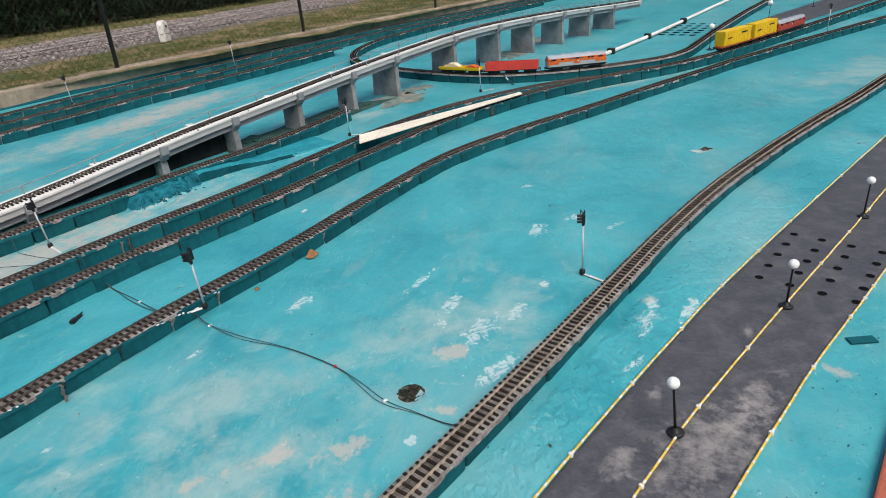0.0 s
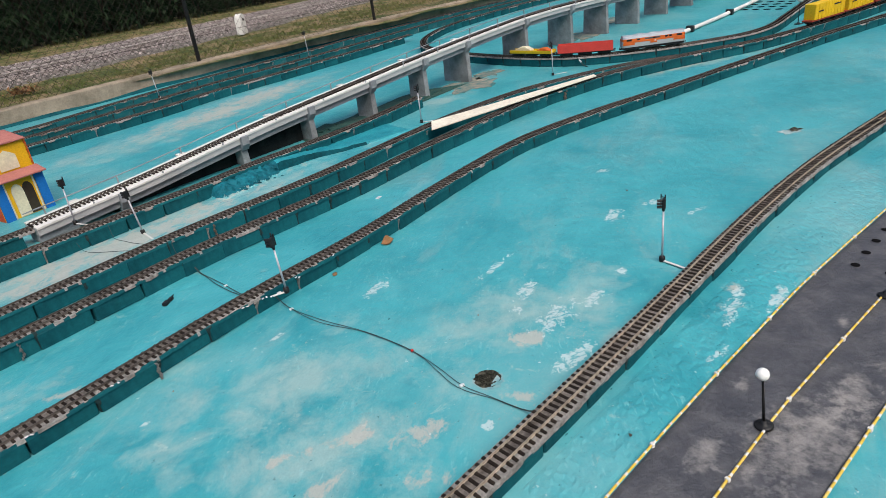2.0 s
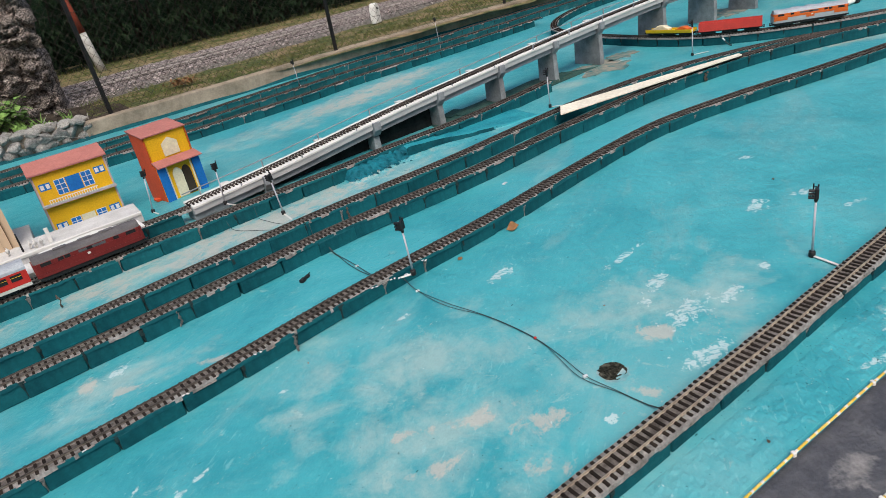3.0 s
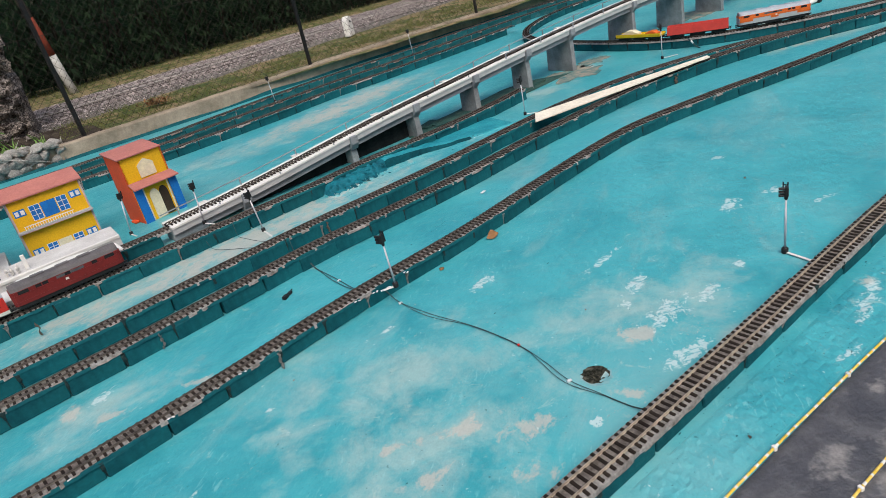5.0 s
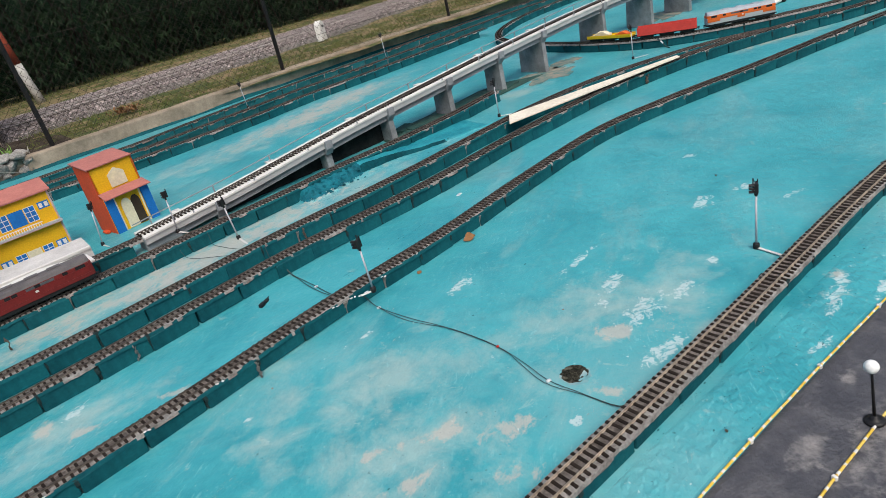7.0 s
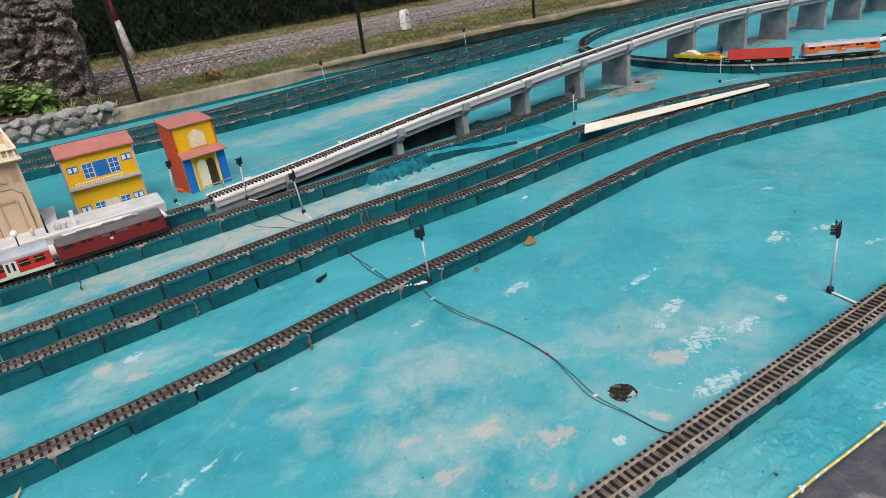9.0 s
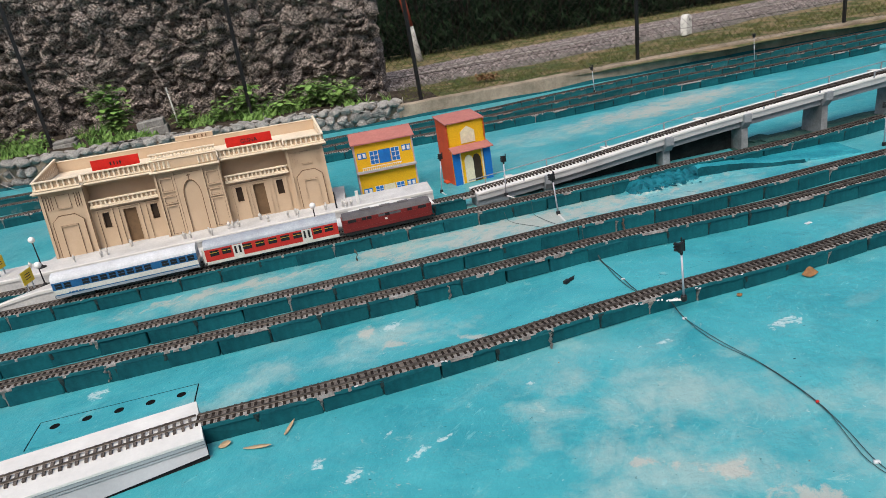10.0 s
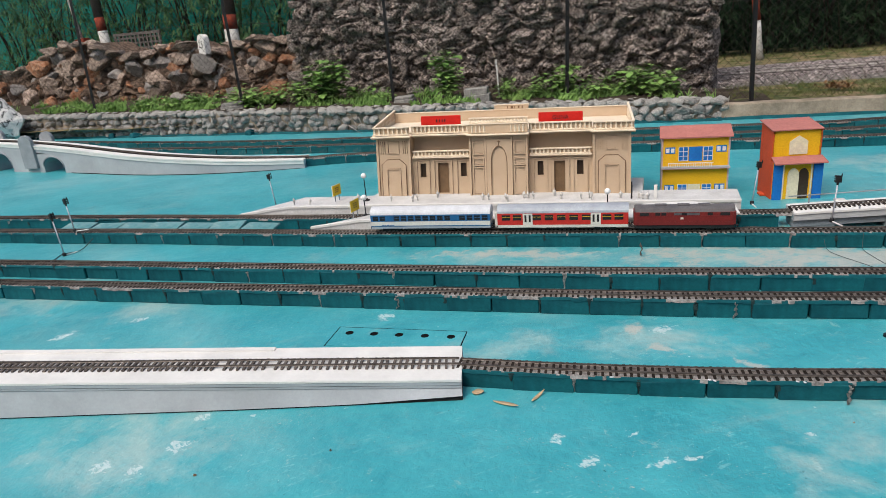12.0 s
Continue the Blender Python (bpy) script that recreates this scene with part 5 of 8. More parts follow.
def ramp_bridge():
    b = thing("ramp_bridge", "white-topped grey cement ramp carrying the track", "bridge")
    mid = [(-0.022, 0.93, 0.080), (-0.50, 0.797, 0.104), (-0.95, 0.676, 0.123), (-1.42, 0.558, 0.140), (-1.90, 0.436, 0.157), (-2.6, 0.29, 0.18), (-3.6, 0.12, 0.21)]
    line = eased(smooth_line(mid, 0.08), 4)
    line = list(reversed(line))
    sweep(line, [(-0.130, -0.009), (-0.130, 0.0), (0.148, 0.0), (0.148, -0.009)], M_WHITE, "deck", b, "white painted deck")
    # darker grey on the recessed core deepens the shade of the grooves
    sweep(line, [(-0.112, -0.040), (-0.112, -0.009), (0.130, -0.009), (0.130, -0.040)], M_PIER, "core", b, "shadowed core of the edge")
    sweep(line, [(-0.128, -0.024), (-0.128, -0.0115), (0.145, -0.0115), (0.145, -0.024)], M_PALEGREY, "moulding", b)
    sweep(line, [(-0.127, -0.036), (-0.127, -0.0275), (0.142, -0.0275), (0.142, -0.036)], M_PALEGREY, "moulding", b)
    ramp_wall(line, b)
    kerb_line = [p + Vector((0, 0, 0)) for p in line if p.x < -0.75]
    sweep(kerb_line, [(0.118, 0.0), (0.118, 0.006), (0.146, 0.006), (0.146, 0.0)], M_WHITE, "walkway_edge", b)
    track([(p.x + 0.0, p.y, p.z + 0.0005) for p in line[::6]] + [(line[-1].x, line[-1].y, line[-1].z + 0.0005)], "dark-sleepered model track on the white ramp", brick=False, near=(-2.6, 0.1), gaps=0.14, dusty=True)


ramp_bridge()


# ---- long viaduct on grey piers ----
VIA = [(1.50, 3.118, 0.105), (1.92, 3.150, 0.132), (2.22, 3.166, 0.152), (2.58, 3.19, 0.190), (3.19, 3.224, 0.250), (3.61, 3.25, 0.281), (4.2, 3.287, 0.318), (4.61, 3.313, 0.347), (5.27, 3.352, 0.385), (6.04, 3.392, 0.425), (6.88, 3.42, 0.455), (7.87, 3.40, 0.455), (9.08, 3.36, 0.420), (10.3, 3.33, 0.36), (11.55, 3.32, 0.30)]


def viaduct():
    v = thing("viaduct", "long white and grey model railway viaduct on slab piers", "bridge")
    line = eased(smooth_line(VIA, 0.06), 14)
    sweep(line, [(-0.095, -0.012), (-0.095, 0.0), (0.115, 0.0), (0.115, -0.012)], M_WHITE, "deck", v, "white painted deck")
    sweep(line, [(-0.088, -0.052), (-0.088, -0.013), (0.108, -0.013), (0.108, -0.052)], M_FASCIA, "fascia", v, "pale grey edge beam")
    sweep(line, [(-0.060, -0.100), (-0.060, -0.053), (0.080, -0.053), (0.080, -0.100)], M_GREY, "girder", v, "darker grey girder")
    abut = [p for p in line if p.x < 1.75]
    sweep(abut, [(-0.055, None), (-0.055, -0.10), (0.075, -0.10), (0.075, None)], M_PIER, "abutment", v, "grey abutment")
    # added wall shuts out light behind the low spans, its black standing for shade
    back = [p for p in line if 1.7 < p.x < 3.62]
    sweep(back, [(0.050, None), (0.050, -0.10), (0.085, -0.10), (0.085, None)], M_GAPSHADE, "rear_wall", v, "rear wall added to close the low spans, coloured as black shade")
    xs = [2.04, 2.98, 3.62, 4.31, 5.00, 5.64, 6.66, 7.52, 8.27, 9.0, 9.75, 10.5]
    for i, x in enumerate(xs):
        p = min(line, key=lambda q: abs(q.x - x))
        front, rear = (0.062, 0.07) if i < 2 else (0.08, 0.14) if i < 5 else (0.085, 0.26)
        pier = Mesh()
        t = 0.024
        z1 = p.z - 0.06
        y0, y1, y2, y3 = p.y - front, p.y + rear, p.y - front * 0.92, p.y + rear * 0.95
        pier.add([(x - t * 1.2, y0, 0), (x + t * 1.2, y0, 0), (x + t * 1.2, y1, 0), (x - t * 1.2, y1, 0), (x - t, y2, z1), (x + t, y2, z1), (x + t, y3, z1), (x - t, y3, z1)],
                 [(3, 2, 1, 0), (4, 5, 6, 7), (0, 1, 5, 4), (1, 2, 6, 5), (2, 3, 7, 6), (3, 0, 4, 7)])
        o = part("pier", pier, M_PIER, v, "grey cement slab pier", bevel=0.004)
        cap = Mesh().prism([(-0.120, 0.008), (-0.085, 0.008), (-0.062, -0.06), (-0.080, -0.100), (-0.118, -0.052)], -0.030, 0.030, Matrix.Translation((x, p.y, p.z - 0.012)) @ pose(0, 0, 0, 0, 0, 90))
        part("bracket", cap, M_GREY, o, "pale grey corbel", bevel=0.003)
    # handrail on the far side, stubs on the near side
    rail = [p + Vector((0, 0.105, 0.052)) for p in line if p.x > 1.45]
    part("handrail", Mesh().tube(rail[::3], 0.004, 6), M_GREY, v, "thin grey handrail")
    for i, p in enumerate(line):
        if i % 8 == 2:
            part("stanchion", Mesh().box(p.x - 0.004, p.y + 0.101, p.z - 0.004, p.x + 0.004, p.y + 0.109, p.z + 0.056), M_GREY, v)
        if i % 8 == 6:
            part("stub", Mesh().box(p.x - 0.004, p.y - 0.091, p.z - 0.014, p.x + 0.004, p.y - 0.083, p.z + (0.045 if p.x > 4.7 else 0.016)), M_GREY, v)
        if i % 13 == 5 and p.x < 6:
            part("bearing_pad", Mesh().box(p.x - 0.03, p.y + 0.10, p.z - 0.006, p.x + 0.03, p.y + 0.15, p.z + 0.006), M_WHITE, v)
    near = [p + Vector((0, -0.087, 0.042)) for p in line if p.x > 4.7]
    part("handrail", Mesh().tube(near[::3], 0.0035, 6), M_GREY, v, "thin grey handrail")
    track([(p.x, p.y, p.z + 0.0005) for p in line[::8]] + [(line[-1].x, line[-1].y, line[-1].z + 0.0005)], "dark-sleepered model track on the viaduct", brick=False, near=(1.5, 8))


viaduct()


# ---- arched viaduct on the far left ----
def arched_bridge():
    b = thing("arched_bridge", "grey cement approach ramp with round arches and parapets", "bridge")
    mid = [(-3.08, 5.12, 0.095), (-3.9, 4.91, 0.140), (-5.0, 4.85, 0.215), (-6.42, 5.04, 0.315), (-7.3, 5.12, 0.37), (-8.4, 5.25, 0.40), (-10.2, 5.5, 0.42)]
    line = list(reversed(eased(smooth_line(mid, 0.10), 6)))
    sweep(line, [(-0.145, -0.012), (-0.145, 0.004), (0.16, 0.004), (0.16, -0.012)], M_WHITE, "deck", b, "white painted deck")
    sweep(line, [(-0.138, -0.045), (-0.138, -0.013), (0.152, -0.013), (0.152, -0.045)], M_WHITE, "moulding", b)
    solid = [p for p in line if p.x > -6.42]
    sweep(solid, [(-0.128, None), (-0.128, -0.046), (0.142, -0.046), (0.142, None)], M_PALEGREY, "wall", b, "pale grey side wall of the ramp")
    # the wall meets the floor; a black strip draws the contact shade
    foot = Mesh()
    for p in solid:
        foot.v += [(p.x, p.y - 0.139, 0.0015), (p.x, p.y - 0.130, 0.008)]
    foot.f = [(2 * i, 2 * i + 2, 2 * i + 3, 2 * i + 1) for i in range(len(solid) - 1)]
    part("foot_joint", foot, M_GAPSHADE, b, "dark strip drawn as the shaded line along the floor")
    sweep([p for p in line if p.x <= -6.30], [(-0.128, -0.09), (-0.128, -0.046), (0.142, -0.046), (0.142, -0.09)], M_PALEGREY, "spandrel", b, "grey wall over the arches")
    for c in (-6.62, -7.62, -8.62):
        p = min(line, key=lambda q: abs(q.x - c))
        n = min(line, key=lambda q: abs(q.x - c + 0.4))
        yaw = math.degrees(math.atan2(p.y - n.y, p.x - n.x))
        r, h = 0.19, p.z - 0.09
        ring = [(0.50, 0), (0.50, h), (-0.50, h), (-0.50, 0), (-r, 0), (-r, h * 0.35)] + [(r * math.cos(a), h * 0.35 + (h * 0.52) * math.sin(a)) for a in [math.pi - math.pi * q / 10 for q in range(11)]] + [(r, h * 0.35), (r, 0)]
        arch = Mesh()
        k = len(ring)
        q0 = Matrix.Translation((p.x, p.y, 0)) @ pose(0, 0, 0, 0, 0, yaw)
        arch.prism(ring, -0.127, 0.141, q0)
        part("arch", arch, M_PALEGREY, b, "round grey arch")
        arc = [(r * 1.0 * math.cos(a), h * 0.35 + (h * 0.52) * math.sin(a)) for a in [math.pi * q / 10 for q in range(11)]]
        part("arch_ring", Mesh().tube([q0 @ Vector((x, -0.13, z)) for x, z in arc], 0.010, 6), M_GREY, b, "raised grey arch ring")
    for x in (-6.98, -8.0):
        p = min(line, key=lambda q: abs(q.x - x))
        for s in (-0.15, 0.165):
            post = Mesh().prism([(-0.11, -0.3), (0.11, -0.3), (0.11, 0.03)] + [(0.11 * math.cos(a), 0.03 + 0.10 * math.sin(a)) for a in [math.pi * q / 8 for q in range(1, 8)]] + [(-0.11, 0.03)], s - 0.025, s + 0.025, Matrix.Translation((p.x, p.y, p.z)))
            part("parapet_post", post, M_GREY, b, "round-headed grey parapet post", bevel=0.006)
    track([(p.x, p.y, p.z + 0.005) for p in line[::4]] + [(line[-1].x, line[-1].y, line[-1].z + 0.005)], "model track on the arched viaduct", brick=False)


arched_bridge()


# ---- plank, broken ridge, pipe and slabs ----
M_IVORY = material("cream_painted_plank", (0.76, 0.70, 0.57), (0.66, 0.60, 0.48), 0.6, grain=50, stain=6, bump=0.1)
plank = Mesh().add([(3.90, 2.09, 0.118), (4.04, 2.232, 0.126), (5.73, 1.905, 0.114), (5.69, 1.852, 0.114), (3.90, 2.09, 0.126), (4.04, 2.232, 0.134), (5.73, 1.905, 0.122), (5.69, 1.852, 0.122)],
                   [(3, 2, 1, 0), (4, 5, 6, 7), (0, 1, 5, 4), (1, 2, 6, 5), (2, 3, 7, 6), (3, 0, 4, 7)])
tagged(part("plank", plank, M_IVORY), "long tapered cream plank lying between two tracks", "plank")


def broken_bed():
    """The collapsed cement shoulder below the viaduct: a shelf that dies out along the track, its broken front, and crumbled cement at the near end."""
    edge = ((2.40, 2.700, 0.050), (2.60, 2.705, 0.062), (2.80, 2.735, 0.072), (3.04, 2.752, 0.070), (3.29, 2.742, 0.052), (3.40, 2.715, 0.040), (3.51, 2.675, 0.030), (3.75, 2.630, 0.024), (4.04, 2.592, 0.014), (4.30, 2.575, 0.004))
    back = ((2.40, 2.760), (2.88, 2.820), (3.57, 2.840), (4.30, 2.945))
    def between(rows, x):
        for a, b in zip(rows, rows[1:]):
            if x <= b[0]:
                u = (x - a[0]) / (b[0] - a[0])
                return [p + (q - p) * u for p, q in zip(a, b)][1:]
        return rows[-1][1:]

    m, nx, ny = Mesh(), 380, 44
    for j in range(ny + 1):
        for i in range(nx + 1):
            x = 2.46 + 1.80 * i / nx
            v = j / ny
            ye, ze = between(edge, x)
            yb = between(back, x)[0]
            crush = min(1.0, max(0.0, (3.02 - x) / 0.16))
            ye += 0.012 * noise.noise(Vector((x * 9, 4.0, 0))) + 0.007 * noise.noise(Vector((x * 31, 9.0, 0)))
            if v < 0.5:
                y, z = yb + (ye - yb) * v / 0.5, ze + 0.008 * (1 - v / 0.5)
            elif v < 0.64:
                u = (v - 0.5) / 0.14
                y, z = ye - 0.016 * u, ze * (1 - u) + 0.010 * min(1.0, ze / 0.05) * u
            else:
                u = (v - 0.64) / 0.36
                y, z = ye - 0.016 - 0.085 * u, 0.010 * min(1.0, ze / 0.05) * (1 - u) ** 1.6
            rough = noise.fractal(Vector((x * 11, y * 11, 1.0)), 0.9, 2.1, 5)
            z += 0.0035 * rough * min(1.0, ze / 0.03)
            if crush > 0:
                lump = noise.noise(Vector((x * 15, y * 17, 3.0)))
                split = noise.noise(Vector((x * 34, y * 38, 8.0)))
                slope = max(0.0, 1 - max(0.0, yb - y) / 0.16)
                z = z * (1 - crush) + crush * max(0.0, 0.078 * slope + 0.022 * lump + 0.010 * split + 0.006 * rough - (0.016 if split < -0.25 else 0.0))
            ends = min(1.0, (x - 2.46) / 0.05) * min(1.0, (4.26 - x) / 0.15)
            m.v.append((x, y, max(z * ends, 0.0012) if 0 < j < ny else (z * ends if j == 0 else -0.004)))
    m.f = [(j * (nx + 1) + i, (j + 1) * (nx + 1) + i, (j + 1) * (nx + 1) + i + 1, j * (nx + 1) + i + 1) for j in range(ny) for i in range(nx)]
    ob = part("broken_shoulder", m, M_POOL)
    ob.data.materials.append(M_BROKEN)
    ob.data.materials.append(M_TEALSHADE)
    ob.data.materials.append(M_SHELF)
    # steep faces get the shade-dark teal, picked by slope
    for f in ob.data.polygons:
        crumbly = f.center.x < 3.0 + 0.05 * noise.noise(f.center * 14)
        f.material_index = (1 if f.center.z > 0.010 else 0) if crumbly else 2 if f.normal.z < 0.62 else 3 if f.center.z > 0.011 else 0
    tagged(ob, "crumbled turquoise cement shoulder beside the track", "rubble", kind="structure")
    rnd = random.Random(63)
    chunk = rock_mesh("cement_chunk", 5, M_BROKEN, 0.6, 0.6)
    for _ in range(30):
        x = rnd.uniform(2.50, 2.98)
        v = rnd.random() ** 1.4
        c = rnd.uniform(0.012, 0.040)
        piece("cement_chunk", chunk, turned(rnd, x, 2.655 + 0.09 * v, 0.004 + 0.045 * v, c, c * 0.8, c * 0.6, 35), ob)


broken_bed()
pipe = thing("white_pipe", "white-painted pipe lying across the turquoise floor", "pipe")
part("barrel", Mesh().tube(smooth_line([(7.30, 2.30, 0.03), (8.37, 2.29, 0.03), (10.1, 2.36, 0.03), (13.4, 2.62, 0.03), (15.5, 2.75, 0.03)], 0.25), 0.024, 10), M_WHITE, pipe, "", True)
for _x, _y in ((8.4, 2.29), (9.6, 2.33), (11.2, 2.43)):
    part("strap", Mesh().box(_x - 0.03, _y - 0.045, 0, _x + 0.03, _y + 0.045, 0.072), M_BLACK, pipe, "dark pipe strap", bevel=0.01)
tile = Mesh().box(-0.047, -0.020, 0, 0.047, 0.020, 0.006, pose(3.158, -1.136, 0.002, 0, 0, -50))
tagged(part("loose_tile", tile, M_TEAL, bevel=0.001), "loose teal tile lying on the floor", "tile")

M_TERRA = material("terracotta_kerb_paint", (0.40, 0.115, 0.07), (0.33, 0.10, 0.06), 0.75, grain=60, stain=6, bump=0.3)
coping = Mesh().box(1.7, -1.9, 0.0, 9.0, -1.275, 0.03)
tagged(part("coping", coping, M_TERRA, bevel=0.008), "terracotta painted edge of the floor", "kerb", kind="structure")


# dark green patch of cement under the viaduct
M_DARKGREEN = material("dark_green_cement", (0.020, 0.075, 0.070), (0.060, 0.105, 0.085), 0.9, grain=60, stain=9, bump=0.8, spec=0.1, contrast=(0.5, 1.3))
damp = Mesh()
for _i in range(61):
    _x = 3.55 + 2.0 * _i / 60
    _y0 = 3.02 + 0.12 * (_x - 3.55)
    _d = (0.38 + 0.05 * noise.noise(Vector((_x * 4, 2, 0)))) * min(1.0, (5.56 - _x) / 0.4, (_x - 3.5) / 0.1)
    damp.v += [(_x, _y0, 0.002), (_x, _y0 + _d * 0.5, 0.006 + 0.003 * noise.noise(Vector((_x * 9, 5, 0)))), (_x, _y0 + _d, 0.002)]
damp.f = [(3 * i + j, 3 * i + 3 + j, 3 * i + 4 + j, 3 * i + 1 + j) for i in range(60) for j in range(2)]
tagged(part("damp_cement", damp, M_DARKGREEN), "dark green cement patch under the viaduct", "floor patch", kind="structure")

# loose teal slabs lying under the viaduct
_rnd = random.Random(8)
SLABS = brick_meshes(M_DARKGREEN)
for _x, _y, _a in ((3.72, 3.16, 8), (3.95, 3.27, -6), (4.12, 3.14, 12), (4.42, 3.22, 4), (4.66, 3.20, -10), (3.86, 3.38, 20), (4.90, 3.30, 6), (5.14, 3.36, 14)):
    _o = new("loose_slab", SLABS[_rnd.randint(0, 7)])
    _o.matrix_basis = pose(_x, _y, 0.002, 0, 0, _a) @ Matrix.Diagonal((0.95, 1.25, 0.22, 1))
    tagged(_o, "loose dark-green slab lying under the viaduct", "slab", "loose slabs")
wire = Mesh().tube(smooth_line([(6.55, 1.70, 0.08), (6.60, 1.62, 0.03), (6.72, 1.56, 0.012), (6.86, 1.52, 0.03), (6.92, 1.53, 0.07)], 0.02), 0.0016, 6)
tagged(part("loose_wire", wire, M_WHITE), "short white wire hanging off the brick row", "wire")

# cracked pale slabs leaning in the gap beside the station track
_rnd = random.Random(12)
M_PALETEAL = material("faded_pale_turquoise_slab", (0.055, 0.205, 0.225), (0.17, 0.29, 0.29), 0.85, grain=60, stain=8, bump=0.5)
for _k in range(7):
    _x = -3.75 + 0.275 * _k
    _o = part("leaning_slab", Mesh().box(-0.132, -0.125, -0.008, 0.132, 0.125, 0.008), M_PALETEAL, bevel=0.004)
    _o.matrix_basis = pose(_x, 2.585 + 0.058 * (_x + 2.7), 0.060, 9 + _rnd.uniform(-4, 4), _rnd.uniform(-2, 2), 3 + _rnd.uniform(-4, 4))
    tagged(_o, "faded turquoise slab leaning between two brick rows", "slab", "leaning slabs")


# rough cement filling between the station track and the foot of the viaduct
fill = Mesh()
for _j in range(9):
    for _i in range(70):
        _x = 0.75 + 1.75 * _i / 69
        _y0, _y1 = 2.62 + 0.074 * (_x + 0.2) + 0.035, 3.03 + 0.075 * (_x - 1.5)
        _y = _y0 + (_y1 - _y0) * _j / 8
        _n = noise.fractal(Vector((_x * 9, _y * 9, 2.0)), 0.9, 2.1, 4)
        fill.v.append((_x, _y, (0.070 * (1 - _j / 8) ** 0.7 + 0.008 + 0.008 * _n) * min(1.0, (2.5 - _x) / 0.5, (_x - 0.75) / 0.1 + 0.02)))
fill.f = [(j * 70 + i, j * 70 + i + 1, (j + 1) * 70 + i + 1, (j + 1) * 70 + i) for j in range(8) for i in range(69)]
M_FILL = material("dirty_brown_cement", (0.20, 0.17, 0.14), (0.075, 0.062, 0.05), 0.92, grain=90, stain=14, bump=0.9, spec=0.1, contrast=(0.6, 1.25))
tagged(part("cement_fill", fill, M_FILL), "rough dirty cement filling beside the station track", "cement", kind="structure")


# ---- station ----
M_TAN = material("tan_station_paint", (0.53, 0.395, 0.268), (0.485, 0.355, 0.235), 0.7, grain=160, stain=5, bump=0.03, contrast=(0.94, 1.05))
M_CREAM = material("pale_cream_trim", (0.78, 0.66, 0.50), (0.68, 0.57, 0.42), 0.7, grain=160, stain=6, bump=0.08)
M_DOOR = material("brown_door", (0.17, 0.105, 0.055), (0.13, 0.08, 0.042), 0.6, grain=120, stain=15, bump=0.1)
M_DARK = material("dark_window_pane", (0.035, 0.022, 0.015), (0.05, 0.035, 0.022), 0.35, grain=60, stain=10, bump=0.0)
M_SIGN = material("red_signboard", (0.62, 0.020, 0.012), (0.52, 0.016, 0.010), 0.5, grain=80, stain=8, bump=0.03)
M_PLAT = material("pale_platform_paint", (0.59, 0.58, 0.56), (0.46, 0.45, 0.43), 0.75, grain=80, stain=6, bump=0.12)


def pierced_wall(m, x0, x1, z0, z1, y0, y1, holes):
    """One slab with real openings (a, b, bottom, top) through it."""
    xs = sorted({x0, x1, *(h[0] for h in holes), *(h[1] for h in holes)})
    zs = sorted({z0, z1, *(h[2] for h in holes), *(h[3] for h in holes)})
    nx, nz = len(xs), len(zs)
    base = len(m.v)
    m.v += [(x, y, z) for y in (y0, y1) for z in zs for x in xs]
    at = lambda back, i, j: base + back * nx * nz + j * nx + i
    full = lambda i, j: 0 <= i < nx - 1 and 0 <= j < nz - 1 and not any(h[0] <= xs[i] and h[1] >= xs[i + 1] and h[2] <= zs[j] and h[3] >= zs[j + 1] for h in holes)
    for i in range(nx - 1):
        for j in range(nz - 1):
            if not full(i, j):
                continue
            m.f.append((at(0, i, j), at(0, i + 1, j), at(0, i + 1, j + 1), at(0, i, j + 1)))
            m.f.append((at(1, i, j), at(1, i, j + 1), at(1, i + 1, j + 1), at(1, i + 1, j)))
            for di, dj, a, b in ((-1, 0, (i, j), (i, j + 1)), (1, 0, (i + 1, j + 1), (i + 1, j)), (0, -1, (i + 1, j), (i, j)), (0, 1, (i, j + 1), (i + 1, j + 1))):
                if not full(i + di, j + dj):
                    m.f.append((at(0, *a), at(0, *b), at(1, *b), at(1, *a)))
    return m


def strip_frame(x0, x1, z0, z1, y, w=0.006, d=0.008, foot=True):
    return pierced_wall(Mesh(), x0, x1, z0, z1, y - d, y, [(x0 + w, x1 - w, z0 + w if foot else z0, z1 - w)])


BOXF = [(3, 2, 1, 0), (4, 5, 6, 7), (0, 1, 5, 4), (1, 2, 6, 5), (2, 3, 7, 6), (3, 0, 4, 7)]
M_BURNT = material("scorched_sheet_edge", (0.20, 0.12, 0.065), (0.13, 0.075, 0.04), 0.8, grain=120, stain=20, bump=0.1)
BALUSTER = Mesh().lathe([(0.0075, 0), (0.0075, 0.004), (0.0035, 0.008), (0.007, 0.020), (0.0032, 0.032), (0.0065, 0.036), (0.0065, 0.040)], 8).data("baluster", M_CREAM, True)


def burnt(ob, limit=0.55):
    """Laser-cut sheet: the cut edges, square to the front, are scorched brown."""
    ob.data.materials.append(M_BURNT)
    for f in ob.data.polygons:
        if abs(f.normal.y) < limit:
            f.material_index = 1
    return ob


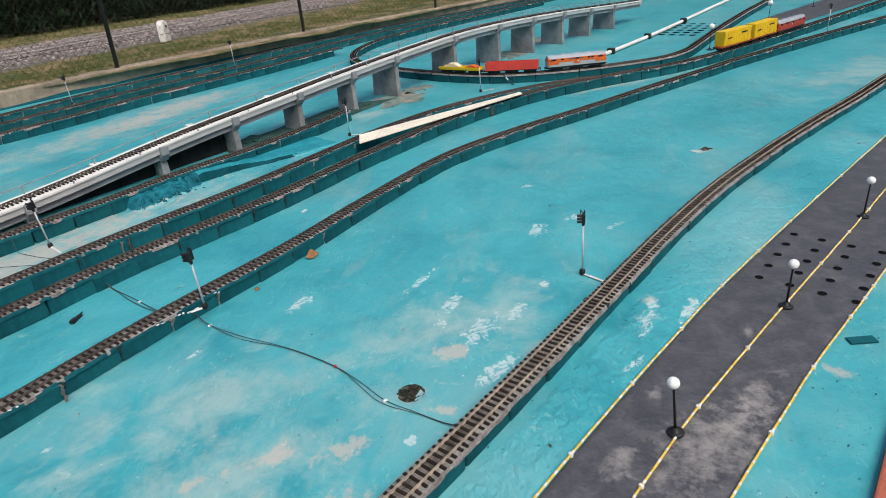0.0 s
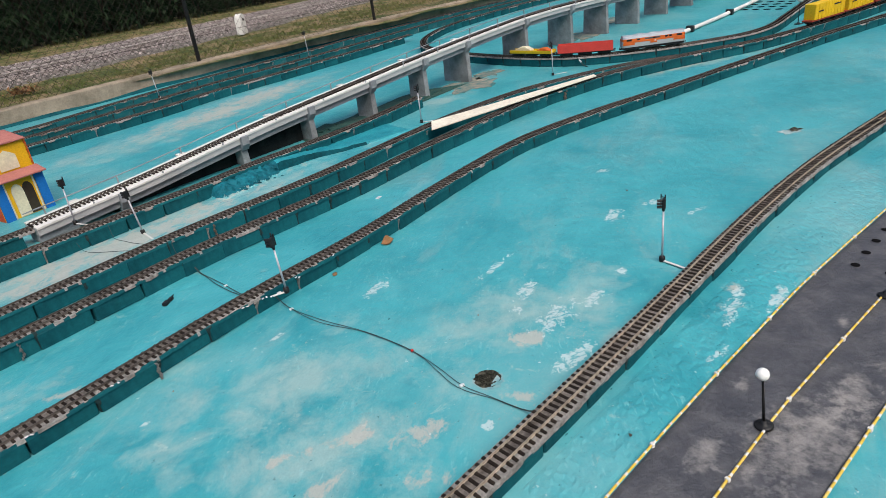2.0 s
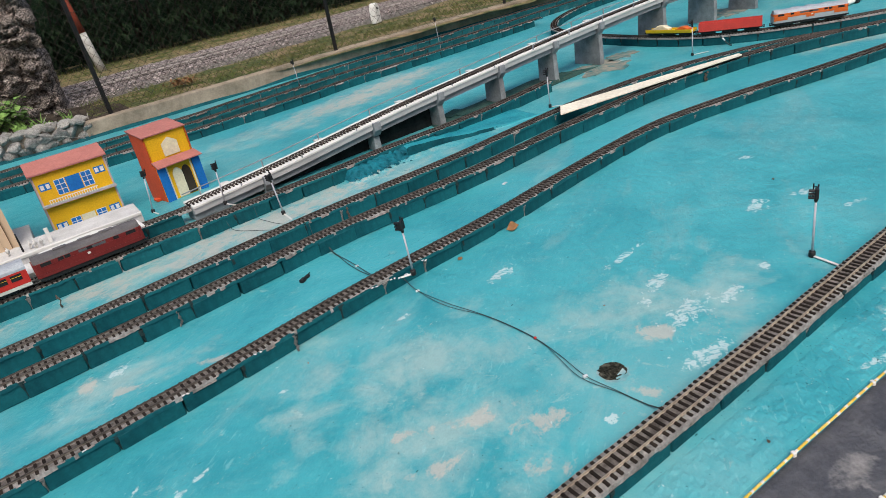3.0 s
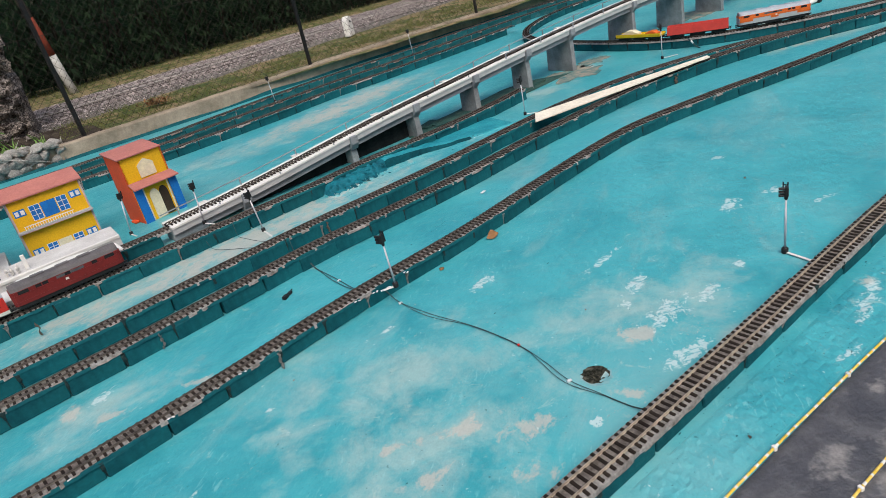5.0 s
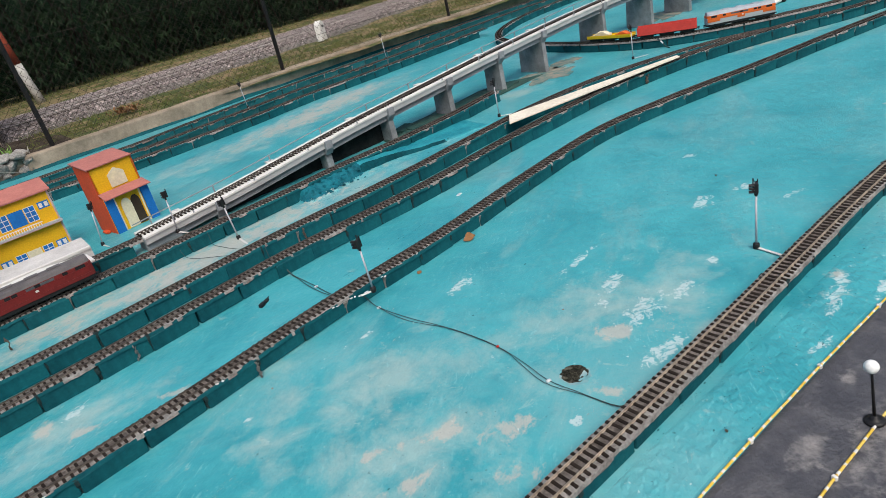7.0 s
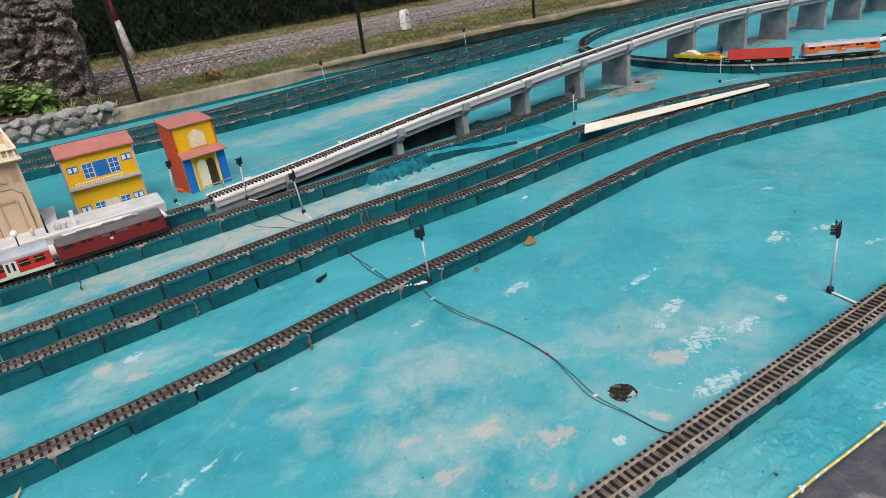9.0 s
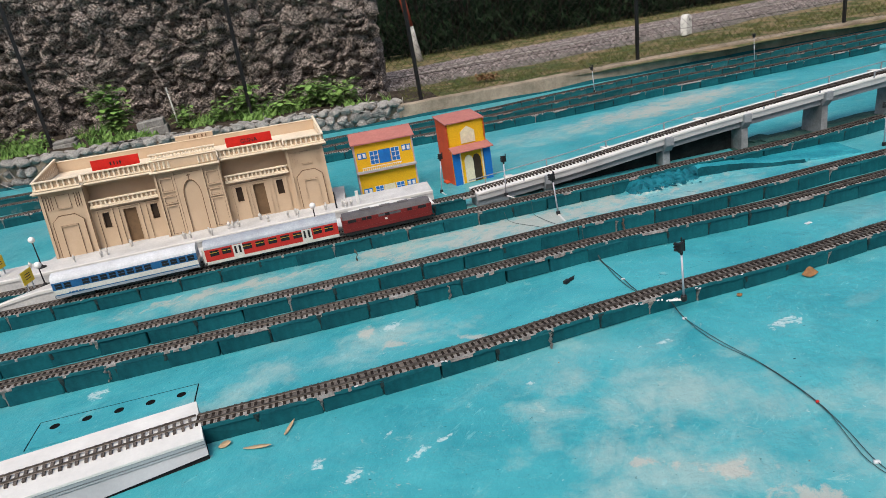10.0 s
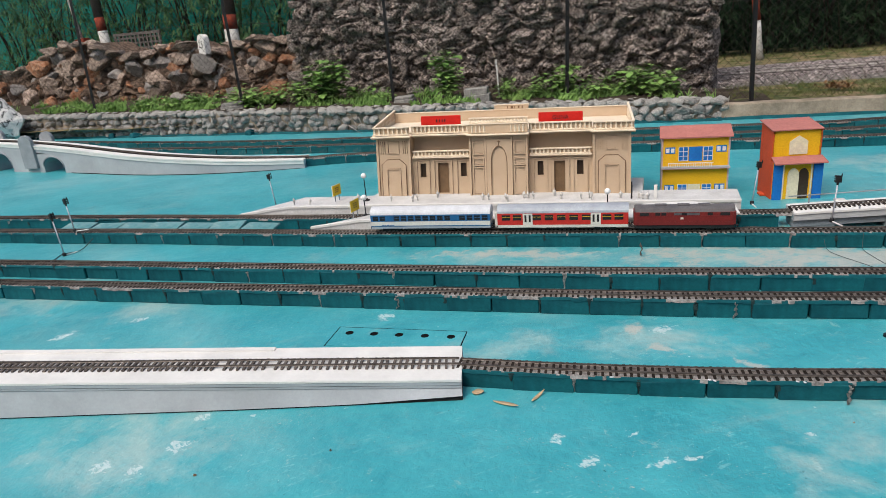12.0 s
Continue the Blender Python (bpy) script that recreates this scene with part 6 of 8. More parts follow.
def balustrade(st, x0, x1, y, z, h, n, backed=True):
    b = part("balustrade", Mesh().box(x0, y - 0.012, z, x1, y + 0.012, z + 0.009).box(x0 - 0.002, y - 0.013, z + h - 0.009, x1 + 0.002, y + 0.013, z + h), M_CREAM, st, "cream balustrade", bevel=0.0015)
    if backed:
        part("backing", Mesh().box(x0, y + 0.004, z + 0.0095, x1, y + 0.010, z + h - 0.0095), M_TAN, b, "plain tan panel behind the balusters")
    for i in range(n):
        u = x0 + (x1 - x0) * (i + 0.5) / n
        piece("baluster", BALUSTER, Matrix.Translation((u, y - 0.003, z + 0.008)) @ Matrix.Diagonal((1.25, 1, (h - 0.016) / 0.040, 1)), b)


def station():
    st = thing("station_building", "tan model station building with flat balustraded roof", "station", at=pose(-1.373, 3.25, 0.15, 0, 0, 3.0))
    W, H, D = 1.900, 0.452, 0.600
    bays = [(0.0, 0.277, 0.0), (0.277, 0.742, 0.040), (0.742, 1.180, -0.012), (1.180, 1.637, 0.040), (1.637, W, 0.0)]
    LOW = 0.300
    holes = {1: [(0.341, 0.387, 0.135, 0.246), (0.480, 0.567, 0.004, 0.246), (0.660, 0.707, 0.135, 0.246)],
             3: [(1.242, 1.286, 0.135, 0.246), (1.363, 1.443, 0.004, 0.246), (1.527, 1.573, 0.135, 0.246)]}
    for i, (a, b, y) in enumerate(bays):
        top = LOW if i in holes else H
        part("front_wall", pierced_wall(Mesh(), a, b, 0, top, y, y + 0.03, holes.get(i, [])), M_TAN, st, "tan painted front wall")
        if i in holes:
            part("upper_wall", Mesh().box(a, y + 0.070, LOW, b, y + 0.090, H), M_TAN, st, "tan wall set back above the balcony")
            part("balcony_floor", Mesh().box(a, y + 0.0305, LOW - 0.010, b, y + 0.0695, LOW), M_TAN, st)
    for x in (0, W - 0.02):
        part("side_wall", Mesh().box(x, 0.031, 0, x + 0.02, D - 0.021, H), M_TAN, st, "tan painted end wall")
    part("rear_wall", Mesh().box(0, D - 0.02, 0, W, D, H), M_TAN, st, "tan painted rear wall")
    for x, y in ((0.271, 0.0), (0.742, -0.012), (1.174, -0.012), (1.637, 0.0)):
        part("return_wall", Mesh().box(x, y + 0.031, 0, x + 0.006, 0.135, H), M_TAN, st)
    for i in (1, 3):
        a, b, y = bays[i]
        for x0, x1, z0, z1 in holes[i]:
            tall = z1 - z0 > 0.2
            o = part("door" if tall else "window", Mesh().box(x0, y + 0.020, z0, x1, y + 0.027, z1), M_DOOR if tall else M_DARK, st, "brown recessed door" if tall else "small dark window")
            burnt(part("frame", strip_frame(x0 - 0.004, x1 + 0.004, z0, z1 + 0.004, y, 0.004, 0.003, not tall), M_TAN, o, "thin tan frame"))
            burnt(part("panel_frame", strip_frame(x0 - 0.030, x1 + 0.030, 0.0, 0.272, y, 0.007, 0.010, False), M_TAN, st, "raised tan panel frame"))
        burnt(part("ledge", Mesh().box(a + 0.006, y - 0.014, 0.282, b - 0.006, y, 0.292), M_TAN, st))
        part("ledge", Mesh().box(a + 0.006, y - 0.030, 0.2925, b - 0.006, y, 0.300), M_CREAM, st, "cream balcony ledge")
        balustrade(st, a + 0.008, b - 0.008, y - 0.012, 0.3005, 0.047, 15)
    # centre bay: pointed blind arch between layered side panels
    y = -0.012
    half = [(0.906, 0.0), (0.906, 0.26)] + [(0.906 + 0.059 * (1 - math.cos(q * math.pi / 12)), 0.26 + 0.12 * math.sin(q * math.pi / 12)) for q in range(1, 7)]
    inner = half + [(1.93 - px, pz) for px, pz in reversed(half[:-1])]
    sheet_l = [(0.872, 0.0), (0.872, 0.432), (0.965, 0.432)] + [p for p in reversed(half)]
    burnt(part("arch_sheet", Mesh().prism(sheet_l, y - 0.010, y), M_TAN, st, "layered sheet round the pointed arch"))
    burnt(part("arch_sheet", Mesh().prism([(1.93 - px, pz) for px, pz in reversed(sheet_l)], y - 0.010, y), M_TAN, st, "layered sheet round the pointed arch"))
    part("arch_line", Mesh().tube([(ax, y - 0.0105, az) for ax, az in inner], 0.0022, 5), M_BURNT, st, "scorched pointed arch line")
    part("finial", Mesh().tube([(0.965, y - 0.012, 0.384), (0.965, y - 0.012, 0.420)], 0.0028, 5).tube([(0.953, y - 0.012, 0.413), (0.977, y - 0.012, 0.413)], 0.0028, 5), M_BURNT, st, "small scorched cross finial")
    for a in (0.768, 1.076):
        for z0, z1 in ((0.004, 0.222), (0.232, 0.290), (0.316, 0.418)):
            burnt(part("panel_frame", strip_frame(a, a + 0.086, z0, z1, y, 0.008, 0.010), M_TAN, st, "raised tan panel frame"))
    for a in (0.742, 0.858, 1.052, 1.164):
        burnt(part("pilaster", Mesh().box(a, y - 0.015, 0, a + 0.014, y, H), M_TAN, st))
    for a in (0.0, 1.637):
        w = 0.277 if a == 0 else 0.263
        for dx in (0.0, w - 0.018):
            burnt(part("pilaster", Mesh().box(a + dx, -0.010, 0, a + dx + 0.018, 0, H), M_TAN, st))
        l, r = a + 0.040, a + w - 0.040
        outline = [(l, 0), (l, 0.245), (l + 0.048, 0.288), (r - 0.048, 0.288), (r, 0.245), (r, 0)]
        burnt(part("hood_sheet", Mesh().prism(list(reversed(outline)), -0.009, 0), M_TAN, st, "layered sheet with a chamfered head"))
        part("hood_line", Mesh().tube([(px, -0.0095, pz + 0.004) for px, pz in outline], 0.0024, 5), M_BURNT, st, "scorched edge line")
        burnt(part("panel_frame", strip_frame(l + 0.042, r - 0.042, 0.0, 0.220, -0.009, 0.006, 0.009, False), M_TAN, st, "raised tan panel frame"))
        for q in range(3):
            for f in (l - 0.008, r - 0.024):
                burnt(part("flute", Mesh().box(f + 0.016 * q, -0.009, 0.335, f + 0.016 * q + 0.005, 0, 0.430), M_TAN, st))
        burnt(part("panel_frame", strip_frame(l + 0.052, r - 0.052, 0.335, 0.430, 0.0, 0.005, 0.008), M_TAN, st, "raised tan panel frame"))
    # cornice that follows the bays, roof slab, parapets
    fronts = (0.0, 0.044, -0.012, 0.044, 0.0)
    for i, (a, b, y) in enumerate(bays):
        e0, e1 = (-0.030 if i == 0 else 0.014 if i in (1, 3) else -0.012), (0.030 if i == 4 else -0.014 if i in (1, 3) else 0.012)
        yy = fronts[i]
        part("cornice", Mesh().box(a + e0, yy - 0.024, H + 0.001 * i, b + e1, D + 0.010, H + 0.010 + 0.001 * i), M_TAN, st, "lower tan cornice", bevel=0.001)
        part("cornice", Mesh().box(a + e0, yy - 0.050, H + 0.0125 + 0.001 * i, b + e1, D + 0.015, H + 0.022 + 0.001 * i), M_CREAM, st, "projecting cream cornice", bevel=0.002)
    part("roof", Mesh().box(0.0, 0.07, H + 0.027, W, D - 0.02, H + 0.034), M_CREAM, st, "flat pale roof")
    counts = (8, 14, 0, 14, 8)
    for i, (a, b, y) in enumerate(bays):
        if i == 2:
            continue
        balustrade(st, a + (-0.02 if i == 0 else 0.004), b + (0.02 if i == 4 else -0.004), fronts[i] - 0.012, H + 0.027, 0.062, counts[i])
    # the taller centre parapet: plain panel with balusters at both ends, a fine rail above
    a, b = 0.742, 1.180
    part("centre_parapet", Mesh().box(a, -0.030, H + 0.027, b, -0.010, H + 0.092), M_TAN, st, "plain tan centre parapet")
    part("centre_coping", Mesh().box(a - 0.006, -0.036, H + 0.0925, b + 0.006, -0.004, H + 0.099), M_CREAM, st, "cream coping", bevel=0.0015)
    for x in (0.770, 0.800, 0.830, 0.860, 1.060, 1.090, 1.120, 1.150):
        part("relief_baluster", Mesh().lathe([(0.010, 0), (0.010, 0.006), (0.005, 0.012), (0.010, 0.026), (0.0045, 0.044), (0.009, 0.050)], 8, Matrix.Translation((x, -0.030, H + 0.034))), M_CREAM, st, "cream half-round baluster", True)
    balustrade(st, a, b, -0.005, H + 0.100, 0.040, 18, False)
    part("back_parapet", Mesh().box(-0.01, D - 0.016, H + 0.030, W + 0.01, D, H + 0.110), M_TAN, st, "plain tan rear parapet")
    part("back_coping", Mesh().box(-0.012, D - 0.020, H + 0.1105, W + 0.012, D + 0.004, H + 0.116), M_CREAM, st)
    part("crest", Mesh().box(0.86, D - 0.016, H + 0.1165, 1.14, D - 0.004, H + 0.150), M_TAN, st, "raised crest panel")
    for k, w in enumerate((0.006, 0.020, 0.004, 0.012, 0.008)):
        part("ornament", Mesh().box(0.965 + 0.030 * k, D - 0.019, H + 0.122, 0.965 + 0.030 * k + w, D - 0.016, H + 0.143), M_BURNT, st)
    part("crest_coping", Mesh().box(0.855, D - 0.020, H + 0.1505, 1.145, D, H + 0.156), M_CREAM, st)
    for x in (-0.016, W + 0.016):
        base = Mesh().add([(x - 0.006, -0.01, H + 0.028), (x + 0.006, -0.01, H + 0.028), (x + 0.006, D, H + 0.028), (x - 0.006, D, H + 0.028), (x - 0.006, -0.01, H + 0.040), (x + 0.006, -0.01, H + 0.040), (x + 0.006, D, H + 0.060), (x - 0.006, D, H + 0.060)], BOXF)
        side = part("side_parapet", base, M_CREAM, st, "raking cream side balustrade")
        rail = Mesh().add([(x - 0.008, -0.01, H + 0.080), (x + 0.008, -0.01, H + 0.080), (x + 0.008, D, H + 0.130), (x - 0.008, D, H + 0.130), (x - 0.008, -0.01, H + 0.089), (x + 0.008, -0.01, H + 0.089), (x + 0.008, D, H + 0.140), (x - 0.008, D, H + 0.140)], BOXF)
        part("coping", rail, M_CREAM, side)
        panel = Mesh().add([(x - 0.002, 0.0, H + 0.036), (x + 0.002, 0.0, H + 0.036), (x + 0.002, D, H + 0.056), (x - 0.002, D, H + 0.056), (x - 0.002, 0.0, H + 0.082), (x + 0.002, 0.0, H + 0.082), (x + 0.002, D, H + 0.132), (x - 0.002, D, H + 0.132)], BOXF)
        part("backing", panel, M_TAN, side)
        for k in range(15):
            u = 0.02 + (D - 0.04) * k / 14
            piece("baluster", BALUSTER, Matrix.Translation((x, u, H + 0.040 + 0.033 * u)) @ Matrix.Diagonal((1, 1, 1.0 + 0.9 * u, 1)), side)
    for k, (x0, x1) in enumerate(((0.351, 0.664), (1.252, 1.570))):
        board = part("signboard", Mesh().box(x0, 0.075, H + 0.076, x1, 0.085, H + 0.152), M_SIGN, st, "bright red signboard", bevel=0.0015)
        for q in (x0 + 0.03, x1 - 0.03):
            part("strut", Mesh().box(q - 0.003, 0.086, H + 0.03, q + 0.003, 0.092, H + 0.14), M_STEEL, st)
        if k:
            letters("GUNA", 0.040, pose((x0 + x1) / 2, 0.0735, H + 0.100, 90, 0, 0), M_BLACK, board, "black station name")
        else:
            for q, w in ((-0.036, 0.018), (-0.012, 0.014), (0.010, 0.012), (0.028, 0.016)):
                part("painted_bar", Mesh().box((x0 + x1) / 2 + q, 0.0735, H + 0.104, (x0 + x1) / 2 + q + w * 0.6, 0.0752, H + 0.126), M_BLACK, board)
    # the sheets lean in a little towards the roof, which sags to the east
    def settled(p):
        lean = p.x + p.z / H * (0.030 * (1 - p.x / W) - 0.004 * p.x / W) - 0.037 * max(p.y, 0) / D
        return Vector((lean, p.y, p.z * (0.985 - 0.040 * p.x / W)))

    for o in st.children_recursive:
        if o.data.name.startswith(("baluster", "lettering")):
            o.matrix_basis.translation = settled(o.matrix_basis.translation)
        else:
            for v in o.data.vertices:
                v.co = settled(v.co)


station()


def platforms():
    front = lambda x: 2.990 + 0.0765 * x + 0.088
    s = lambda x: 2.605 + 0.074 * (x + 0.2)
    def slab(name, label, outline, z):
        m, n = Mesh(), len(outline)
        m.v = [(x, y, 0.0) for x, y, _ in outline] + [(x, y, zz) for x, y, zz in outline]
        m.f = [tuple(range(n, 2 * n))] + [(i, (i + 1) % n, (i + 1) % n + n, i + n) for i in range(n)]
        t = thing(name, label, "platform")
        part("slab", m, M_PLAT, t, "pale cement slab")
        edge = [(x, y, zz) for x, y, zz in outline if abs(y - front(x)) < 0.02 or abs(y - s(x) - 0.085) < 0.002]
        lip = Mesh()
        for x, y, zz in edge:
            lip.v += [(x, y - 0.006, zz - 0.014), (x, y - 0.006, zz + 0.002), (x, y + 0.022, zz + 0.002), (x, y + 0.022, zz - 0.014)]
        lip.f = [(4 * i + j, 4 * i + 4 + j, 4 * i + 4 + (j + 1) % 4, 4 * i + (j + 1) % 4) for i in range(len(edge) - 1) for j in range(4)]
        lip.f += [(0, 1, 2, 3), tuple(range(4 * len(edge) - 1, 4 * len(edge) - 5, -1))]
        part("edge_coping", lip, M_WHITE, t, "white-painted platform edge")
    a = [(-2.42, front(-2.42), 0.095)] + [(x, front(x), 0.15) for x in (-1.98, -1.0, 0.0, 0.62, 1.22)] + [(1.22, 3.45, 0.15), (0.60, 3.42, 0.15), (0.60, 3.80, 0.15), (-1.42, 3.80, 0.15), (-1.42, 3.26, 0.15), (-2.0, 3.20, 0.15)]
    slab("station_platform", "pale cement station platform with a ramped end", a, 0.15)
    b = [(-1.62, s(-1.62) + 0.085, 0.10)] + [(x, s(x) + 0.085, 0.148) for x in (-1.25, 0.0, 1.1)] + [(x, front(x) - 0.176, 0.148) for x in (1.1, 0.0, -1.15)]
    slab("island_platform", "narrow pale island platform between two tracks", b, 0.148)
    board = Mesh().prism([(-0.30, -0.004), (0.0, 0.008), (0.26, -0.024), (0.26, -0.031), (0.0, 0.001), (-0.30, -0.012)], -0.080, 0.085, pose(0.915, 2.910, 0.180, 0, 0, 4.3))
    tagged(part("white_board", board, M_WHITE), "white boards raised on the island platform end", "board")
    for x in (0.66, 0.92, 1.06):
        tagged(part("board_support", Mesh().box(x - 0.012, 2.86 + 0.075 * (x - 0.9), 0.148, x + 0.012, 2.93 + 0.075 * (x - 0.9), 0.166), M_WHITE), "small white block under the raised boards", "support")


platforms()
plaza_lamp(-1.42, 3.115, 0.15, 0.215, 0.021, base=0.028)
plaza_lamp(-1.285, 2.80, 0.12, 0.16, 0.021)
plaza_lamp(0.40, 2.86, 0.148, 0.16, 0.020)
M_YBOARD = material("yellow_name_board", (0.70, 0.50, 0.03), (0.60, 0.42, 0.03), 0.55, grain=80, stain=10, bump=0.03)


def name_board(x, y, z, turn):
    n = thing("name_board", "small yellow platform name board on two legs", "sign", "name boards", at=pose(x, y, z, 0, 0, turn))
    for s in (-0.028, 0.028):
        part("leg", Mesh().box(s - 0.003, -0.003, 0, s + 0.003, 0.003, 0.10), M_GREY, n)
    p = part("panel", Mesh().box(-0.055, -0.006, 0.045, 0.055, -0.002, 0.125), M_YBOARD, n, "yellow panel", bevel=0.001)
    part("frame", Mesh().box(-0.058, -0.002, 0.042, 0.058, 0.003, 0.128), M_WHITE, n, "white back frame", bevel=0.001)
    for k in range(3):
        part("painted_bar", Mesh().box(-0.026, -0.0075, 0.070 + 0.015 * k, 0.026, -0.0065, 0.075 + 0.015 * k), M_BLACK, p)


name_board(-1.665, 3.11, 0.15, 84)
name_board(-1.335, 2.735, 0.135, 84)
M_FIG = material("unpainted_white_figure", (0.66, 0.64, 0.60), (0.45, 0.43, 0.40), 0.6, grain=150, stain=30, bump=0.1)


def figurine_mesh():
    m = Mesh()
    for s in (-0.0042, 0.0042):
        m.lathe([(0.0036, 0.0), (0.0038, 0.012), (0.0046, 0.024)], 7, Matrix.Translation((s, 0, 0)))
    m.lathe([(0.0075, 0.022), (0.0088, 0.032), (0.0080, 0.042), (0.0035, 0.0455)], 8)
    for s in (-1, 1):
        m.tube([(0.0085 * s, 0, 0.042), (0.011 * s, -0.002, 0.032), (0.0095 * s, -0.004, 0.023)], 0.0023, 6)
    m.ball(0.0046, 8, 6, Matrix.Translation((0, 0, 0.050)))
    return m.data("figurine", M_FIG, True)


FIG = figurine_mesh()
_rnd = random.Random(77)
for _x, _y in ((-1.98, 2.99), (-1.84, 2.99), (-1.49, 3.12), (-1.20, 3.09), (-1.03, 3.09), (-1.0, 3.12), (-0.50, 3.14), (-0.46, 3.14), (-0.33, 3.14), (-0.31, 3.10), (-0.21, 3.19), (-0.18, 3.19), (-0.14, 3.18), (-0.87, 3.21), (0.0, 3.26), (0.06, 3.17), (0.20, 3.18), (0.25, 3.20), (0.27, 3.16), (0.46, 3.20), (0.58, 3.20), (0.61, 3.18), (0.64, 3.18)):
    _o = new("figurine", FIG)
    _o.matrix_basis = pose(_x, _y, 0.15, _rnd.uniform(-4, 4), _rnd.uniform(-4, 4), _rnd.uniform(0, 360))
    tagged(_o, "tiny unpainted white model figure on the platform", "figurine", "platform figurines")
post = thing("post_box", "small white pillar with a rounded head on the platform", "pillar", at=pose(0.69, 3.20, 0.15))
part("shaft", Mesh().box(-0.011, -0.008, 0, 0.011, 0.008, 0.085), M_WHITE, post, bevel=0.003)
part("cap", Mesh().box(-0.013, -0.010, 0.085, 0.013, 0.010, 0.094), M_WHITE, post, bevel=0.004)
tagged(part("dark_pole", Mesh().lathe([(0.006, 0), (0.004, 0.12)], 8, Matrix.Translation((0.535, 3.19, 0.15))), M_BLACK), "thin black pole beside the station corner", "pole")


# ---- two toy houses ----
M_HYEL = material("yellow_house_paint", (0.72, 0.40, 0.010), (0.66, 0.36, 0.010), 0.6, grain=100, stain=6, bump=0.05)
M_HORANGE = material("orange_red_house_paint", (0.62, 0.085, 0.026), (0.54, 0.07, 0.022), 0.6, grain=100, stain=6, bump=0.05)
M_HBLUE = material("bright_blue_house_paint", (0.012, 0.150, 0.46), (0.010, 0.12, 0.38), 0.55, grain=100, stain=8, bump=0.04)
M_HROOF = material("dusty_pink_roof", (0.42, 0.16, 0.13), (0.35, 0.13, 0.11), 0.75, grain=70, stain=8, bump=0.1)
M_HCREAM = material("cream_house_paint", (0.68, 0.60, 0.42), (0.60, 0.53, 0.38), 0.65, grain=80, stain=8, bump=0.05)
M_HWHITE = material("white_house_trim", (0.72, 0.70, 0.67), (0.60, 0.58, 0.55), 0.6, grain=80, stain=8, bump=0.04)
M_HPINK = material("faded_pink_side_wall", (0.50, 0.36, 0.34), (0.42, 0.30, 0.28), 0.7, grain=80, stain=6, bump=0.06)


def shutter_window(h, x, z, w, t, y, double=False):
    o = part("window", Mesh().box(x, y - 0.004, z, x + w, y, z + t), M_HBLUE, h, "blue framed window", bevel=0.001)
    cols, rows = (2, 3) if double else (2, 1)
    for i in range(cols):
        for j in range(rows):
            gw, gt = w / cols, t / rows
            part("pane", Mesh().box(x + gw * i + gw * 0.18, y - 0.006, z + gt * j + gt * 0.18, x + gw * (i + 1) - gw * 0.18, y - 0.004, z + gt * (j + 1) - gt * 0.18), M_HWHITE if not double else M_HBLUE, o, "white pane" if not double else "")
    if double:
        fr = Mesh()
        for i in range(3):
            fr.box(x + w * i / 2 - 0.002, y - 0.007, z, x + w * i / 2 + 0.002, y - 0.004, z + t)
        for j in range(4):
            fr.box(x, y - 0.007, z + t * j / 3 - 0.0018, x + w, y - 0.004, z + t * j / 3 + 0.0018)
        part("glazing", fr, M_HWHITE, o, "white glazing bars")


